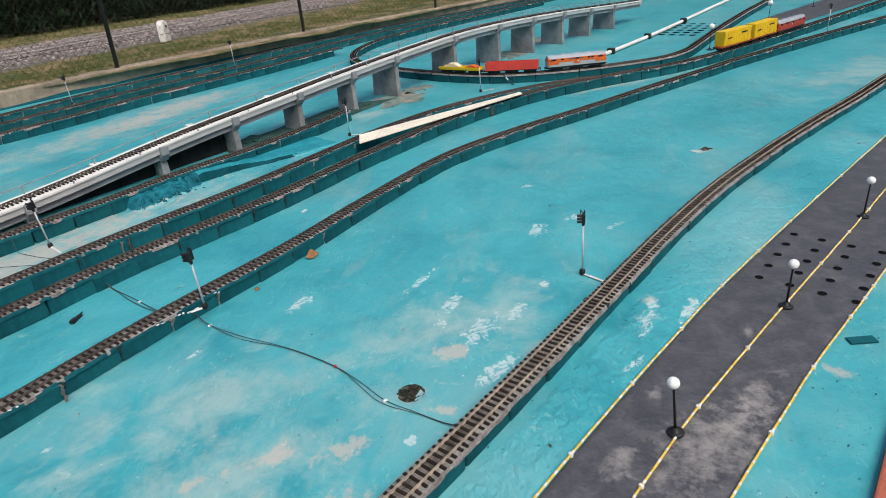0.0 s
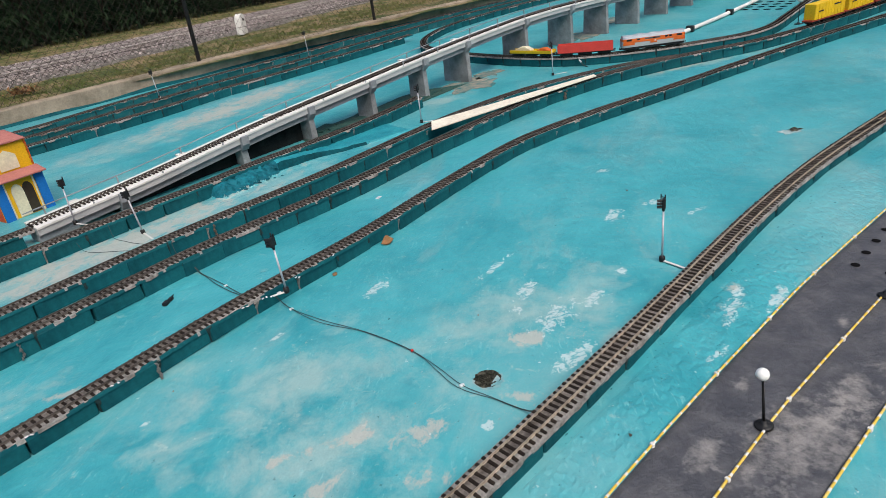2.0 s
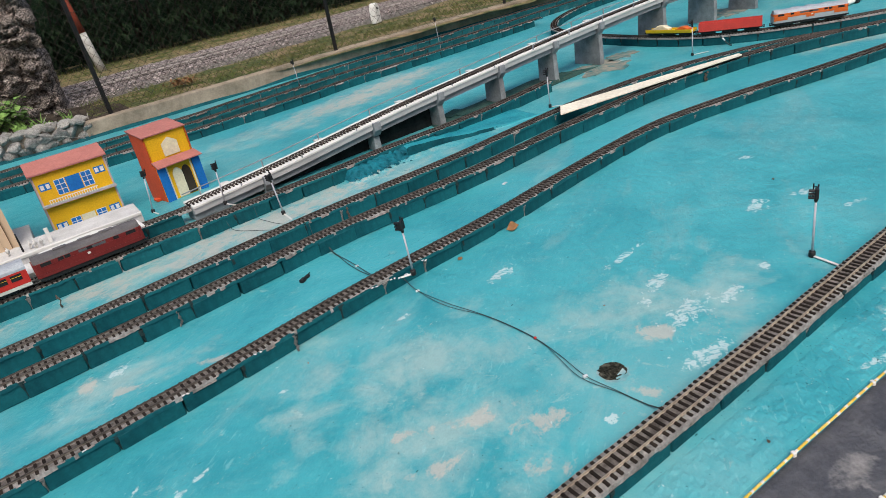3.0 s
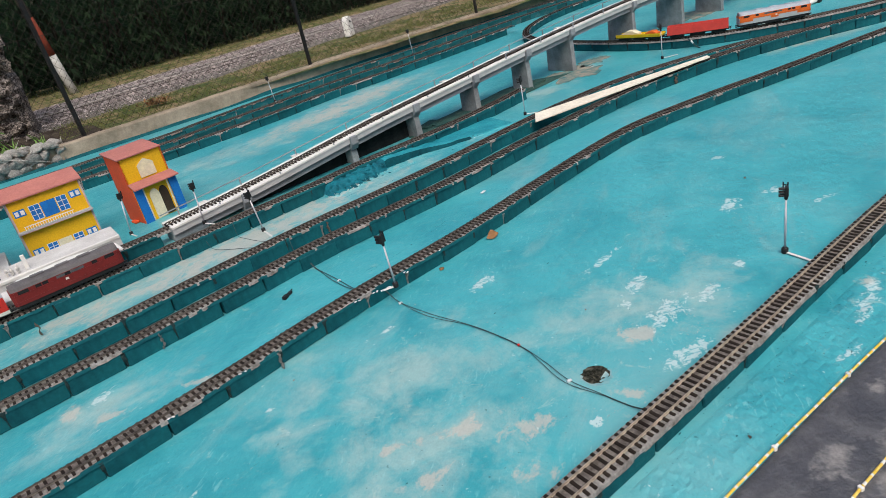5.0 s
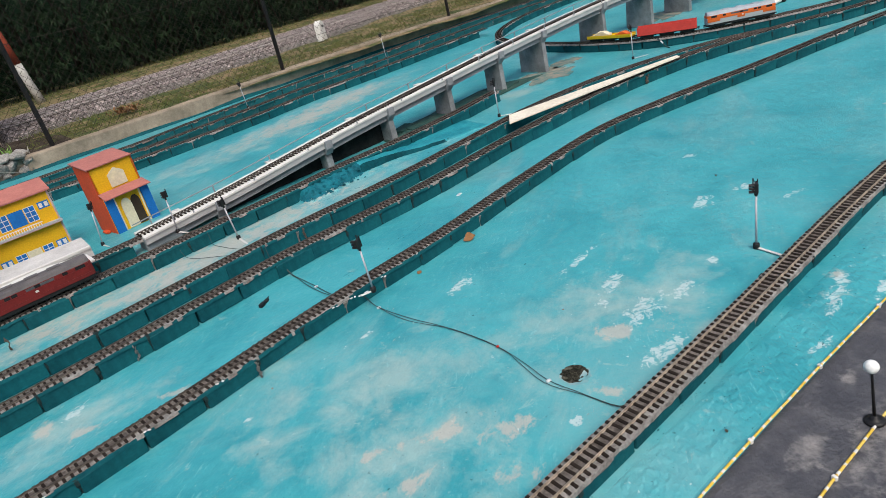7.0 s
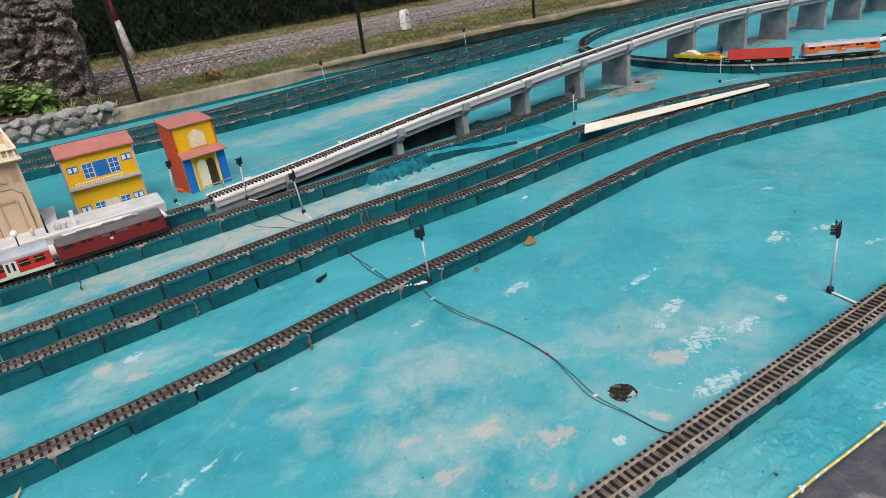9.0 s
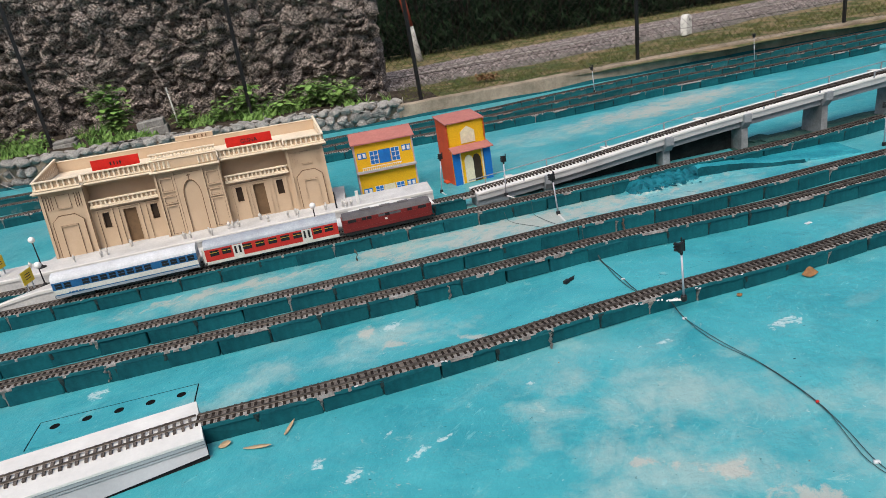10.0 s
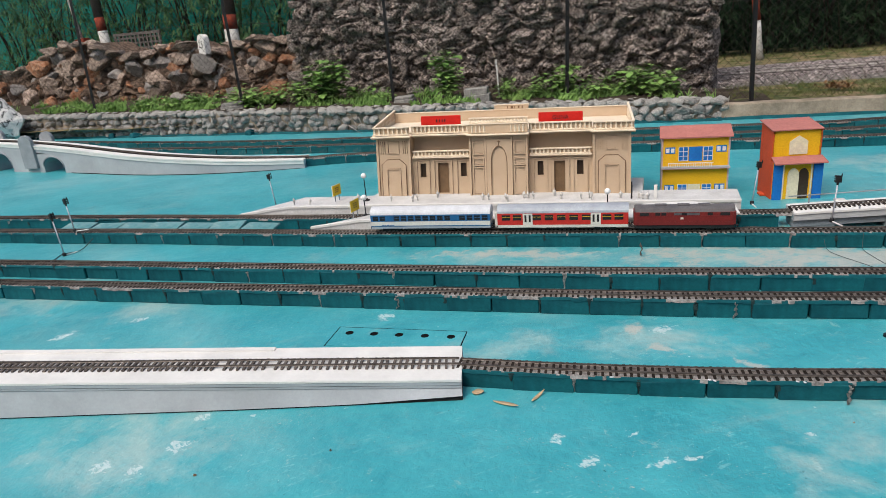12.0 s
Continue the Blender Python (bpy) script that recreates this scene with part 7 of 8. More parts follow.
def house_two_floors():
    h = thing("toy_house", "yellow two-storey toy house with blue shutters and pink roof", "house", at=pose(0.722, 3.75, 0, 0, 0, 3) @ Matrix.Diagonal((0.93, 0.55, 1, 1)))
    W, D, H = 0.505, 0.20, 0.452
    part("wall", Mesh().box(0.012, 0, 0, W - 0.012, D, H), M_HYEL, h, "yellow front wall")
    for x in (0, W - 0.012):
        part("side_wall", Mesh().box(x, -0.006, 0, x + 0.012, D, H + 0.003), M_HPINK, h, "faded pink end wall")
    part("wall", Mesh().box(0.012, D, 0, W - 0.012, D + 0.01, H + 0.055), M_HYEL, h, "yellow rear wall")
    roof = Mesh().add([(-0.018, -0.045, H + 0.002), (W + 0.018, -0.045, H + 0.002), (W + 0.012, D + 0.02, H + 0.066), (-0.012, D + 0.02, H + 0.066), (-0.018, -0.045, H + 0.012), (W + 0.018, -0.045, H + 0.012), (W + 0.012, D + 0.02, H + 0.076), (-0.012, D + 0.02, H + 0.076)],
                      [(3, 2, 1, 0), (4, 5, 6, 7), (0, 1, 5, 4), (1, 2, 6, 5), (2, 3, 7, 6), (3, 0, 4, 7)])
    part("roof", roof, M_HROOF, h, "dusty pink lean-to roof")
    part("balcony", Mesh().box(-0.004, -0.066, 0.237, W + 0.004, 0, 0.245), M_PALEGREY, h, "thin pale grey balcony slab")
    part("balcony_edge", Mesh().box(-0.004, -0.068, 0.230, W + 0.004, -0.002, 0.2365), M_HPINK, h, "pink balcony edge")
    rail = part("balcony_rail", Mesh().box(0.05, -0.058, 0.270, W - 0.12, -0.052, 0.275), M_HWHITE, h, "white balcony rail")
    bal = Mesh().box(-0.002, -0.002, 0, 0.002, 0.002, 0.028).data("baluster", M_HWHITE)
    for k in range(20):
        piece("baluster", bal, Matrix.Translation((0.054 + 0.0168 * k, -0.055, 0.244)), rail)
    part("door", Mesh().box(0.205, -0.004, 0.282, 0.305, 0, 0.388), M_HBLUE, h, "blue double door")
    part("door", Mesh().box(0.205, -0.004, 0.0, 0.300, 0, 0.108), M_HCREAM, h, "cream double door")
    for z, t in ((0.285, 0.103), (0.022, 0.085)):
        shutter_window(h, 0.130, z, 0.068, t, 0, True)
        shutter_window(h, 0.312, z, 0.068, t, 0, True)
    for z in (0.345, 0.060):
        shutter_window(h, 0.028, z - 0.006, 0.075, 0.048, 0)
        shutter_window(h, 0.405, z, 0.075, 0.048, 0)


house_two_floors()


def house_tower():
    h = thing("toy_shrine_house", "tall yellow and orange toy house with blue corner posts", "house", at=pose(1.478, 3.715, 0, 0, 0, 11) @ Matrix.Diagonal((1.21, 1.06, 1.0, 1)))
    W, D = 0.262, 0.27
    lower = Mesh()
    pierced_wall(lower, 0.0, W, 0, 0.268, 0, 0.014, [(0.135, 0.195, 0.004, 0.170)])
    part("wall", lower, M_HYEL, h, "yellow lower front")
    part("side_wall", Mesh().box(-0.004, 0.015, 0, 0.012, D, 0.268), M_HORANGE, h, "orange-red side wall")
    part("side_wall", Mesh().box(W - 0.012, 0.015, 0, W + 0.004, D, 0.268), M_HORANGE, h, "orange-red side wall")
    part("wall", Mesh().box(0, D, 0, W, D + 0.012, 0.52), M_HORANGE, h, "orange-red rear wall")
    part("wall", Mesh().box(0.0, 0.050, 0.268, W, 0.062, 0.478), M_HYEL, h, "yellow upper front")
    for x in (-0.004, W - 0.008):
        up = Mesh().add([(x, 0.05, 0.2685), (x + 0.012, 0.05, 0.2685), (x + 0.012, D, 0.2685), (x, D, 0.2685), (x, 0.05, 0.478), (x + 0.012, 0.05, 0.478), (x + 0.012, D, 0.520), (x, D, 0.520)],
                        [(3, 2, 1, 0), (4, 5, 6, 7), (0, 1, 5, 4), (1, 2, 6, 5), (2, 3, 7, 6), (3, 0, 4, 7)])
        part("side_wall", up, M_HORANGE, h, "orange-red side wall")
    roof = Mesh().add([(-0.014, 0.032, 0.484), (W + 0.003, 0.032, 0.484), (W + 0.003, D + 0.02, 0.522), (-0.014, D + 0.02, 0.522), (-0.014, 0.032, 0.491), (W + 0.003, 0.032, 0.491), (W + 0.003, D + 0.02, 0.529), (-0.014, D + 0.02, 0.529)],
                      [(3, 2, 1, 0), (4, 5, 6, 7), (0, 1, 5, 4), (1, 2, 6, 5), (2, 3, 7, 6), (3, 0, 4, 7)])
    part("roof", roof, M_HROOF, h, "dusty pink roof")
    can = Mesh().add([(-0.010, -0.050, 0.262), (W + 0.016, -0.050, 0.262), (W + 0.012, 0.0495, 0.292), (-0.004, 0.0495, 0.292), (-0.010, -0.050, 0.270), (W + 0.016, -0.050, 0.270), (W + 0.012, 0.0495, 0.300), (-0.004, 0.0495, 0.300)],
                     [(3, 2, 1, 0), (4, 5, 6, 7), (0, 1, 5, 4), (1, 2, 6, 5), (2, 3, 7, 6), (3, 0, 4, 7)])
    part("canopy", can, M_HROOF, h, "pink porch canopy")
    for x in (-0.002, W - 0.045):
        part("corner_post", Mesh().box(x, -0.012, 0, x + 0.050, 0.0, 0.262), M_HBLUE, h, "bright blue corner post")
    part("pilaster", Mesh().box(0.050, -0.006, 0, 0.058, 0, 0.262), M_HCREAM, h, "cream trim")
    part("pilaster", Mesh().box(W - 0.058, -0.006, 0, W - 0.050, 0, 0.262), M_HCREAM, h, "cream trim")
    arch = [(0.0, 0.0), (0.062, 0.0), (0.062, 0.165)] + [(0.031 + 0.031 * math.cos(a), 0.165 + 0.056 * math.sin(a)) for a in [math.pi * q / 8 for q in range(1, 8)]] + [(0.0, 0.165)]
    part("door_leaf", Mesh().prism([(0.078 + x, 0.004 + z) for x, z in arch], -0.006, 0.0), M_HCREAM, h, "cream arched door leaf")
    part("door_opening", Mesh().prism([(0.137 + x * 0.92, 0.006 + z * 0.98) for x, z in arch], -0.0045, 0.013), M_DARK, h, "dark open arched doorway")
    blind = [(0.0, 0.0), (0.10, 0.0), (0.10, 0.090), (0.085, 0.105), (0.050, 0.132), (0.015, 0.105), (0.0, 0.090)]
    part("blind_window", Mesh().prism([(0.090 + x, 0.312 + z) for x, z in blind], 0.044, 0.050), M_HCREAM, h, "cream blind arched window")
    part("broken_foot", Mesh().box(-0.035, 0.10, 0, -0.006, 0.17, 0.02), M_HORANGE, h, "chipped orange foot", bevel=0.006)


house_tower()


# ---- rolling stock ----
M_CBLUE = material("deep_blue_coach_paint", (0.020, 0.110, 0.255), (0.016, 0.09, 0.215), 0.4, grain=120, stain=12, bump=0.03)
M_CWHITE = material("ivory_coach_paint", (0.62, 0.60, 0.54), (0.54, 0.52, 0.46), 0.45, grain=120, stain=12, bump=0.03)
M_CRED = material("traffic_red_coach_paint", (0.46, 0.030, 0.022), (0.40, 0.025, 0.02), 0.4, grain=120, stain=12, bump=0.03)
M_WRED = material("faded_red_wagon_paint", (0.60, 0.060, 0.045), (0.50, 0.05, 0.04), 0.5, grain=120, stain=12, bump=0.03)
M_CGREY = material("silver_grey_roof", (0.36, 0.39, 0.42), (0.28, 0.30, 0.33), 0.5, 0.1, grain=120, stain=10, bump=0.04)
M_CROOFW = material("white_roof", (0.60, 0.61, 0.62), (0.48, 0.485, 0.50), 0.55, grain=120, stain=10, bump=0.04)
M_LMAROON = material("maroon_loco_paint", (0.165, 0.020, 0.018), (0.125, 0.015, 0.014), 0.4, grain=120, stain=12, bump=0.03)
M_LRED = material("red_loco_paint", (0.36, 0.055, 0.035), (0.30, 0.045, 0.03), 0.45, grain=120, stain=12, bump=0.03)
M_LORANGE = material("orange_loco_paint", (0.62, 0.125, 0.020), (0.54, 0.105, 0.018), 0.45, grain=120, stain=12, bump=0.03)
M_CGREYDK = material("dark_grey_grille", (0.10, 0.105, 0.11), (0.07, 0.073, 0.078), 0.5, grain=200, stain=20, bump=0.2)
M_LROOF = material("dull_grey_loco_roof", (0.115, 0.105, 0.105), (0.075, 0.07, 0.072), 0.55, grain=120, stain=10, bump=0.05)
M_CGLASS = material("smoked_coach_glass", (0.018, 0.020, 0.022), (0.03, 0.03, 0.03), 0.12, grain=60, stain=10, bump=0.0)
M_CBOX = material("yellow_container_paint", (0.72, 0.46, 0.015), (0.64, 0.40, 0.014), 0.5, grain=100, stain=8, bump=0.05)


def hull(sections, mat, name, parent, label="", x0=0.0, x1=1.0, nose=0.0):
    """A body of one cross-section (across, height) from x0 to x1, its ends drawn in by nose."""
    m, k = Mesh(), len(sections)
    stations = [(x0, 0.80), (x0 + nose * 0.5, 0.95), (x0 + nose, 1.0), (x1 - nose, 1.0), (x1 - nose * 0.5, 0.95), (x1, 0.80)] if nose else [(x0, 1.0), (x1, 1.0)]
    for x, s in stations:
        m.v += [(x, y * s, z) for y, z in sections]
    n = len(stations)
    m.f = [(i * k + j, (i + 1) * k + j, (i + 1) * k + (j + 1) % k, i * k + (j + 1) % k) for i in range(n - 1) for j in range(k)]
    m.f += [tuple(reversed(range(k))), tuple(range((n - 1) * k, n * k))]
    return part(name, m, mat, parent, label)


def bogie(parent, x, half=0.045):
    b = part("bogie", Mesh().box(x - half - 0.02, -0.034, 0.008, x + half + 0.02, 0.034, 0.026), M_BLACK, parent, "black bogie frame", bevel=0.003)
    for dx in (-half, half):
        w = Mesh()
        for y in (-0.0255, 0.0195):
            w.lathe([(0.003, 0), (0.0150, 0), (0.0165, 0.0015), (0.0150, 0.003), (0.0145, 0.006), (0.003, 0.006)], 16, Matrix.Translation((x + dx, y, 0.0155)) @ pose(0, 0, 0, -90))
        w.tube([(x + dx, -0.028, 0.0155), (x + dx, 0.028, 0.0155)], 0.003, 6)
        part("wheelset", w, M_STEEL, b)


ROOF = lambda w, z0, z1: [(w, z0)] + [(w * math.cos(a), z0 + (z1 - z0) * math.sin(a)) for a in [math.pi * q / 10 for q in range(1, 10)]] + [(-w, z0)]


def vehicle(name, label, category, at, L):
    v = thing(name, label, category, "model trains", at=at)
    for x in (-L * 0.33, L * 0.33):
        bogie(v, x)
    part("underframe", Mesh().box(-L * 0.49, -0.030, 0.024, L * 0.49, 0.030, 0.034), M_BLACK, v, "black underframe")
    part("tank", Mesh().box(-L * 0.12, -0.036, 0.010, L * 0.12, 0.036, 0.026), M_BLACK, v, "black underfloor box", bevel=0.003)
    for s in (-1, 1):
        part("coupler", Mesh().box(s * L * 0.49 - 0.006, -0.008, 0.018, s * L * 0.49 + 0.022 * s + 0.006, 0.008, 0.026), M_BLACK, v)
        for y in (-0.032, 0.032):
            part("buffer", Mesh().lathe([(0.0045, 0), (0.0045, 0.012), (0.008, 0.013), (0.008, 0.016)], 10, Matrix.Translation((s * L * 0.492, y, 0.030)) @ pose(0, 0, 0, 0, 90 * s, 0)), M_BLACK, v)
    return v


def coach_blue(at, L):
    c = vehicle("passenger_coach", "blue and ivory model coach with a white roof", "train coach", at, L)
    h = L / 2
    part("underframe", Mesh().box(-h * 0.45, -0.040, 0.012, h * 0.42, 0.040, 0.030), M_BLACK, c, "black underframe", bevel=0.003)
    hull([(0.055, 0.030), (0.0560, 0.044), (-0.0560, 0.044), (-0.055, 0.030)], M_CGREY, "sill", c, "pale grey sill", -h, h)
    hull([(0.0565, 0.0445), (0.0570, 0.050), (-0.0570, 0.050), (-0.0565, 0.0445)], M_CBLUE, "stripe", c, "thin blue waist stripe", -h, h)
    hull([(0.0570, 0.0505), (0.0575, 0.078), (-0.0575, 0.078), (-0.0570, 0.0505)], M_CWHITE, "lower_body", c, "ivory lower side", -h, h)
    hull([(0.0575, 0.0785), (0.056, 0.122), (-0.056, 0.122), (-0.0575, 0.0785)], M_CBLUE, "upper_body", c, "deep blue window band", -h, h)
    hull(ROOF(0.057, 0.1225, 0.166), M_CROOFW, "roof", c, "white rounded roof", -h - 0.002, h + 0.002)
    for k in range(16):
        x = -h + 0.034 + (L - 0.068) * k / 15
        for s in (-1, 1):
            if k in (2, 11):
                part("door", Mesh().box(x - 0.021, s * 0.0578 - 0.001, 0.079, x + 0.021, s * 0.0578 + 0.001, 0.120), M_CBLUE, c, "blue coach door")
            else:
                w = part("window", Mesh().box(x - 0.0185, s * 0.0572 - 0.001, 0.084, x + 0.0185, s * 0.0572 + 0.001, 0.114), M_CGLASS, c, "dark coach window")
                part("window_rail", Mesh().box(x - 0.0185, s * 0.0584 - 0.0005, 0.099, x + 0.0185, s * 0.0584 + 0.0005, 0.1005), M_CBLUE, w)
    for k in range(5):
        part("painted_bar", Mesh().box(-h + 0.075 + 0.018 * k, -0.0590, 0.048, -h + 0.088 + 0.018 * k, -0.0575, 0.056), M_CBLUE, c)


def coach_red(at, L):
    c = vehicle("passenger_coach", "red model coach with white doors and grey roof", "train coach", at, L)
    h = L / 2
    hull([(0.056, 0.030), (0.0575, 0.048), (-0.0575, 0.048), (-0.056, 0.030)], M_CWHITE, "sill", c, "ivory sill stripe", -h, h)
    hull([(0.0575, 0.0485), (0.056, 0.122), (-0.056, 0.122), (-0.0575, 0.0485)], M_CRED, "body", c, "red coach side", -h, h)
    hull(ROOF(0.057, 0.1225, 0.168), M_CGREY, "roof", c, "silver-grey rounded roof", -h - 0.002, h + 0.002)
    for x in (-h * 0.52, h * 0.52):
        for s in (-1, 1):
            d = part("door", Mesh().box(x - 0.030, s * 0.0578 - 0.001, 0.034, x + 0.030, s * 0.0578 + 0.001, 0.120), M_CWHITE, c, "white double door")
            for q in (-0.013, 0.013):
                part("door_glass", Mesh().box(x + q - 0.006, s * 0.0592 - 0.0008, 0.066, x + q + 0.006, s * 0.0592 + 0.0008, 0.112), M_CGLASS, d)
    for x in [-h + 0.055, -h + 0.125] + [-0.15 + 0.075 * k for k in range(5)] + [h - 0.125, h - 0.055]:
        for s in (-1, 1):
            w = part("window", Mesh().box(x - 0.026, s * 0.0574 - 0.001, 0.078, x + 0.026, s * 0.0574 + 0.001, 0.112), M_CGLASS, c, "dark coach window")
            part("window_rail", Mesh().box(x - 0.026, s * 0.0586 - 0.0006, 0.098, x + 0.026, s * 0.0586 + 0.0006, 0.100), M_CBOX, w)
    part("gangway", Mesh().box(-h - 0.020, -0.03, 0.034, -h - 0.001, 0.03, 0.122), M_CWHITE, c, "ivory gangway bellows", bevel=0.003)


def locomotive(at, L, paint, roof, label, band=None, top=None):
    c = vehicle("locomotive", label, "locomotive", at, L)
    h = L / 2
    part("skirt", Mesh().box(-h * 0.97, -0.050, 0.018, h * 0.97, 0.050, 0.040), M_BLACK, c, "black skirt", bevel=0.004)
    hull([(0.056, 0.040), (0.057, 0.060), (-0.057, 0.060), (-0.056, 0.040)], band or paint, "lower_body", c, "", -h, h, 0.035)
    hull([(0.057, 0.0605), (0.0562, 0.097), (-0.0562, 0.097), (-0.057, 0.0605)], band or paint, "body", c, "painted loco side", -h, h, 0.035)
    if band:
        for x0, x1 in ((-h * 0.99, -h * 0.62), (-h * 0.1, h * 0.12), (h * 0.62, h * 0.99)):
            part("colour_block", Mesh().box(x0, -0.0585, 0.060, x1, 0.0585, 0.0815), paint, c, "orange colour block", bevel=0.002)
        part("colour_block", Mesh().box(-h * 0.98, -0.0580, 0.080, h * 0.98, 0.0580, 0.0972), paint, c, "orange upper side", bevel=0.002)
    hull([(0.0562, 0.0975), (0.055, 0.119), (-0.055, 0.119), (-0.0562, 0.0975)], top or paint, "window_band", c, "painted window band", -h, h, 0.035)
    hull([(0.0555, 0.1195)] + ROOF(0.050, 0.130, 0.150) + [(-0.0555, 0.1195)], roof, "roof", c, "grey loco roof", -h + 0.006, h - 0.006, 0.035)
    for x0, x1 in ((-h + 0.018, -h + 0.110), (h - 0.110, h - 0.018)):
        part("cab", Mesh().box(x0, -0.0564, 0.0972, x1, 0.0564, 0.1205), paint, c, "painted cab", bevel=0.003)
    for s in (-1, 1):
        for x in (-h + 0.062, h - 0.062):
            part("cab_window", Mesh().box(x - 0.026, s * 0.0574 - 0.001, 0.099, x + 0.026, s * 0.0574 + 0.001, 0.117), M_CGLASS, c, "dark cab window")
        for x in (-h * 0.52, -h * 0.40, 0.0, h * 0.5):
            part("side_window", Mesh().box(x - 0.014, s * 0.0566 - 0.001, 0.100, x + 0.014, s * 0.0566 + 0.001, 0.116), M_CGLASS, c)
        part("grille", Mesh().box(-h * 0.2, s * 0.0562 - 0.001, 0.101, h * 0.3, s * 0.0562 + 0.0005, 0.115), M_CGREYDK, c, "dark grey side grille")
        part("emblem", Mesh().box(-0.02, s * 0.0582 - 0.0006, 0.076, -0.004, s * 0.0582 + 0.0006, 0.088), M_CWHITE, c, "small pale emblem")
        part("windscreen", Mesh().box(s * (h - 0.006) - 0.002, -0.036, 0.090, s * (h - 0.006) + 0.003, 0.036, 0.118), M_CGLASS, c, "dark windscreen")
        for y in (-0.03, 0.03):
            part("headlight", Mesh().lathe([(0.005, 0), (0.006, 0.003), (0.002, 0.004)], 10, Matrix.Translation((s * (h - 0.002), y, 0.066)) @ pose(0, 0, 0, 0, 90 * s, 0)), M_CWHITE, c)
    for x in (-h * 0.45, 0, h * 0.4):
        part("roof_hatch", Mesh().box(x - 0.035, -0.018, 0.146, x + 0.035, 0.018, 0.155), roof, c, "", bevel=0.004)
    return c


def along(line, i):
    """The pose on a track at the i-th sleeper, on the rail tops."""
    i = max(0, min(len(line) - 2, int(i)))
    a, b = line[max(0, i - 6)], line[min(len(line) - 1, i + 6)]
    return pose(line[i].x, line[i].y, line[i].z + 0.016, 0, 0, facing(a, b)[0])


def near_index(line, x, y):
    return min(range(len(line)), key=lambda i: (line[i].x - x) ** 2 + (line[i].y - y) ** 2)


coach_blue(along(TRACK_S, near_index(TRACK_S, -0.708, 2.56)), 0.800)
coach_red(along(TRACK_S, near_index(TRACK_S, 0.142, 2.63)), 0.795)
locomotive(along(TRACK_S, near_index(TRACK_S, 0.860, 2.68)), 0.570, M_LMAROON, M_LROOF, "maroon model diesel locomotive with a grey roof")


def container_wagon(at, L):
    c = vehicle("container_wagon", "flat wagon carrying a bright yellow container", "freight wagon", at, L)
    part("deck", Mesh().box(-L * 0.49, -0.052, 0.034, L * 0.49, 0.052, 0.048), M_LRED, c, "red flat deck", bevel=0.002)
    b = part("container", Mesh().box(-L * 0.44, -0.056, 0.049, L * 0.44, 0.056, 0.200), M_CBOX, c, "yellow steel container", bevel=0.003)
    for k in range(10):
        x = -L * 0.42 + L * 0.84 * k / 9
        for s in (-1, 1):
            part("rib", Mesh().box(x - 0.006, s * 0.057 - 0.002, 0.055, x + 0.006, s * 0.057 + 0.002, 0.194), M_CBOX, b)
    part("painted_bar", Mesh().box(L * 0.10, -0.0605, 0.150, L * 0.30, -0.0592, 0.164), M_BLACK, b)
    part("painted_bar", Mesh().box(-L * 0.34, -0.0605, 0.120, -L * 0.20, -0.0592, 0.132), M_BLACK, b)


def gondola(at, L):
    c = vehicle("gondola_wagon", "red open gondola wagon", "freight wagon", at, L)
    t = Mesh().box(-L * 0.48, -0.056, 0.036, L * 0.48, 0.056, 0.044)
    for y in (-0.056, 0.052):
        t.box(-L * 0.48, y, 0.0445, L * 0.48, y + 0.004, 0.114)
    for x in (-L * 0.48, L * 0.48 - 0.004):
        t.box(x, -0.0515, 0.0445, x + 0.004, 0.0515, 0.108)
    part("tub", t, M_WRED, c, "red open tub")
    for k in range(9):
        x = -L * 0.46 + L * 0.92 * k / 8
        part("rib", Mesh().box(x - 0.003, -0.0595, 0.040, x + 0.003, -0.0565, 0.112), M_WRED, c)
    for k in range(4):
        part("painted_bar", Mesh().box(-0.05 + 0.024 * k, -0.0612, 0.080, -0.034 + 0.024 * k, -0.0598, 0.090), M_CWHITE, c)


def flat_wagon(at, L):
    c = vehicle("flat_wagon", "yellow flat wagon with a low load", "freight wagon", at, L)
    part("deck", Mesh().box(-L * 0.48, -0.054, 0.034, L * 0.48, 0.054, 0.052), M_CBOX, c, "yellow deck", bevel=0.003)
    for y in (-0.056, 0.052):
        part("side_board", Mesh().box(-L * 0.48, y, 0.050, L * 0.48, y + 0.004, 0.066), M_CBOX, c, "low yellow side board")
    for x, k, mat, label in ((L * 0.19, 1.0, M_HCREAM, "cream model car load"), (-L * 0.27, 0.75, M_LORANGE, "orange model car load")):
        low = [(-0.095, 0), (0.095, 0), (0.097, 0.018), (0.060, 0.026), (0.030, 0.046), (-0.035, 0.047), (-0.070, 0.028), (-0.095, 0.024)]
        part("load", Mesh().prism([(x + a * k, 0.053 + b * k) for a, b in low], -0.036, 0.036), mat, c, label, bevel=0.006)


_i = near_index(TRACK_B, 8.50, 0.91)
container_wagon(along(TRACK_B, _i), 0.62)
container_wagon(along(TRACK_B, _i + 0.65 / 0.0264), 0.62)
locomotive(along(TRACK_B, _i + 1.37 / 0.0264), 0.74, M_LRED, M_CGREY, "red model locomotive with a grey roof")
_i = near_index(TRACK_U, 6.84, 1.95) - 2
locomotive(along(TRACK_U, _i), 0.62, M_LORANGE, M_CGREY, "orange model locomotive with a pale grey lower side", M_PALEGREY, M_LORANGE)
gondola(along(TRACK_U, _i + 0.66 / 0.0264), 0.57)
flat_wagon(along(TRACK_U, _i + 1.26 / 0.0264), 0.53)


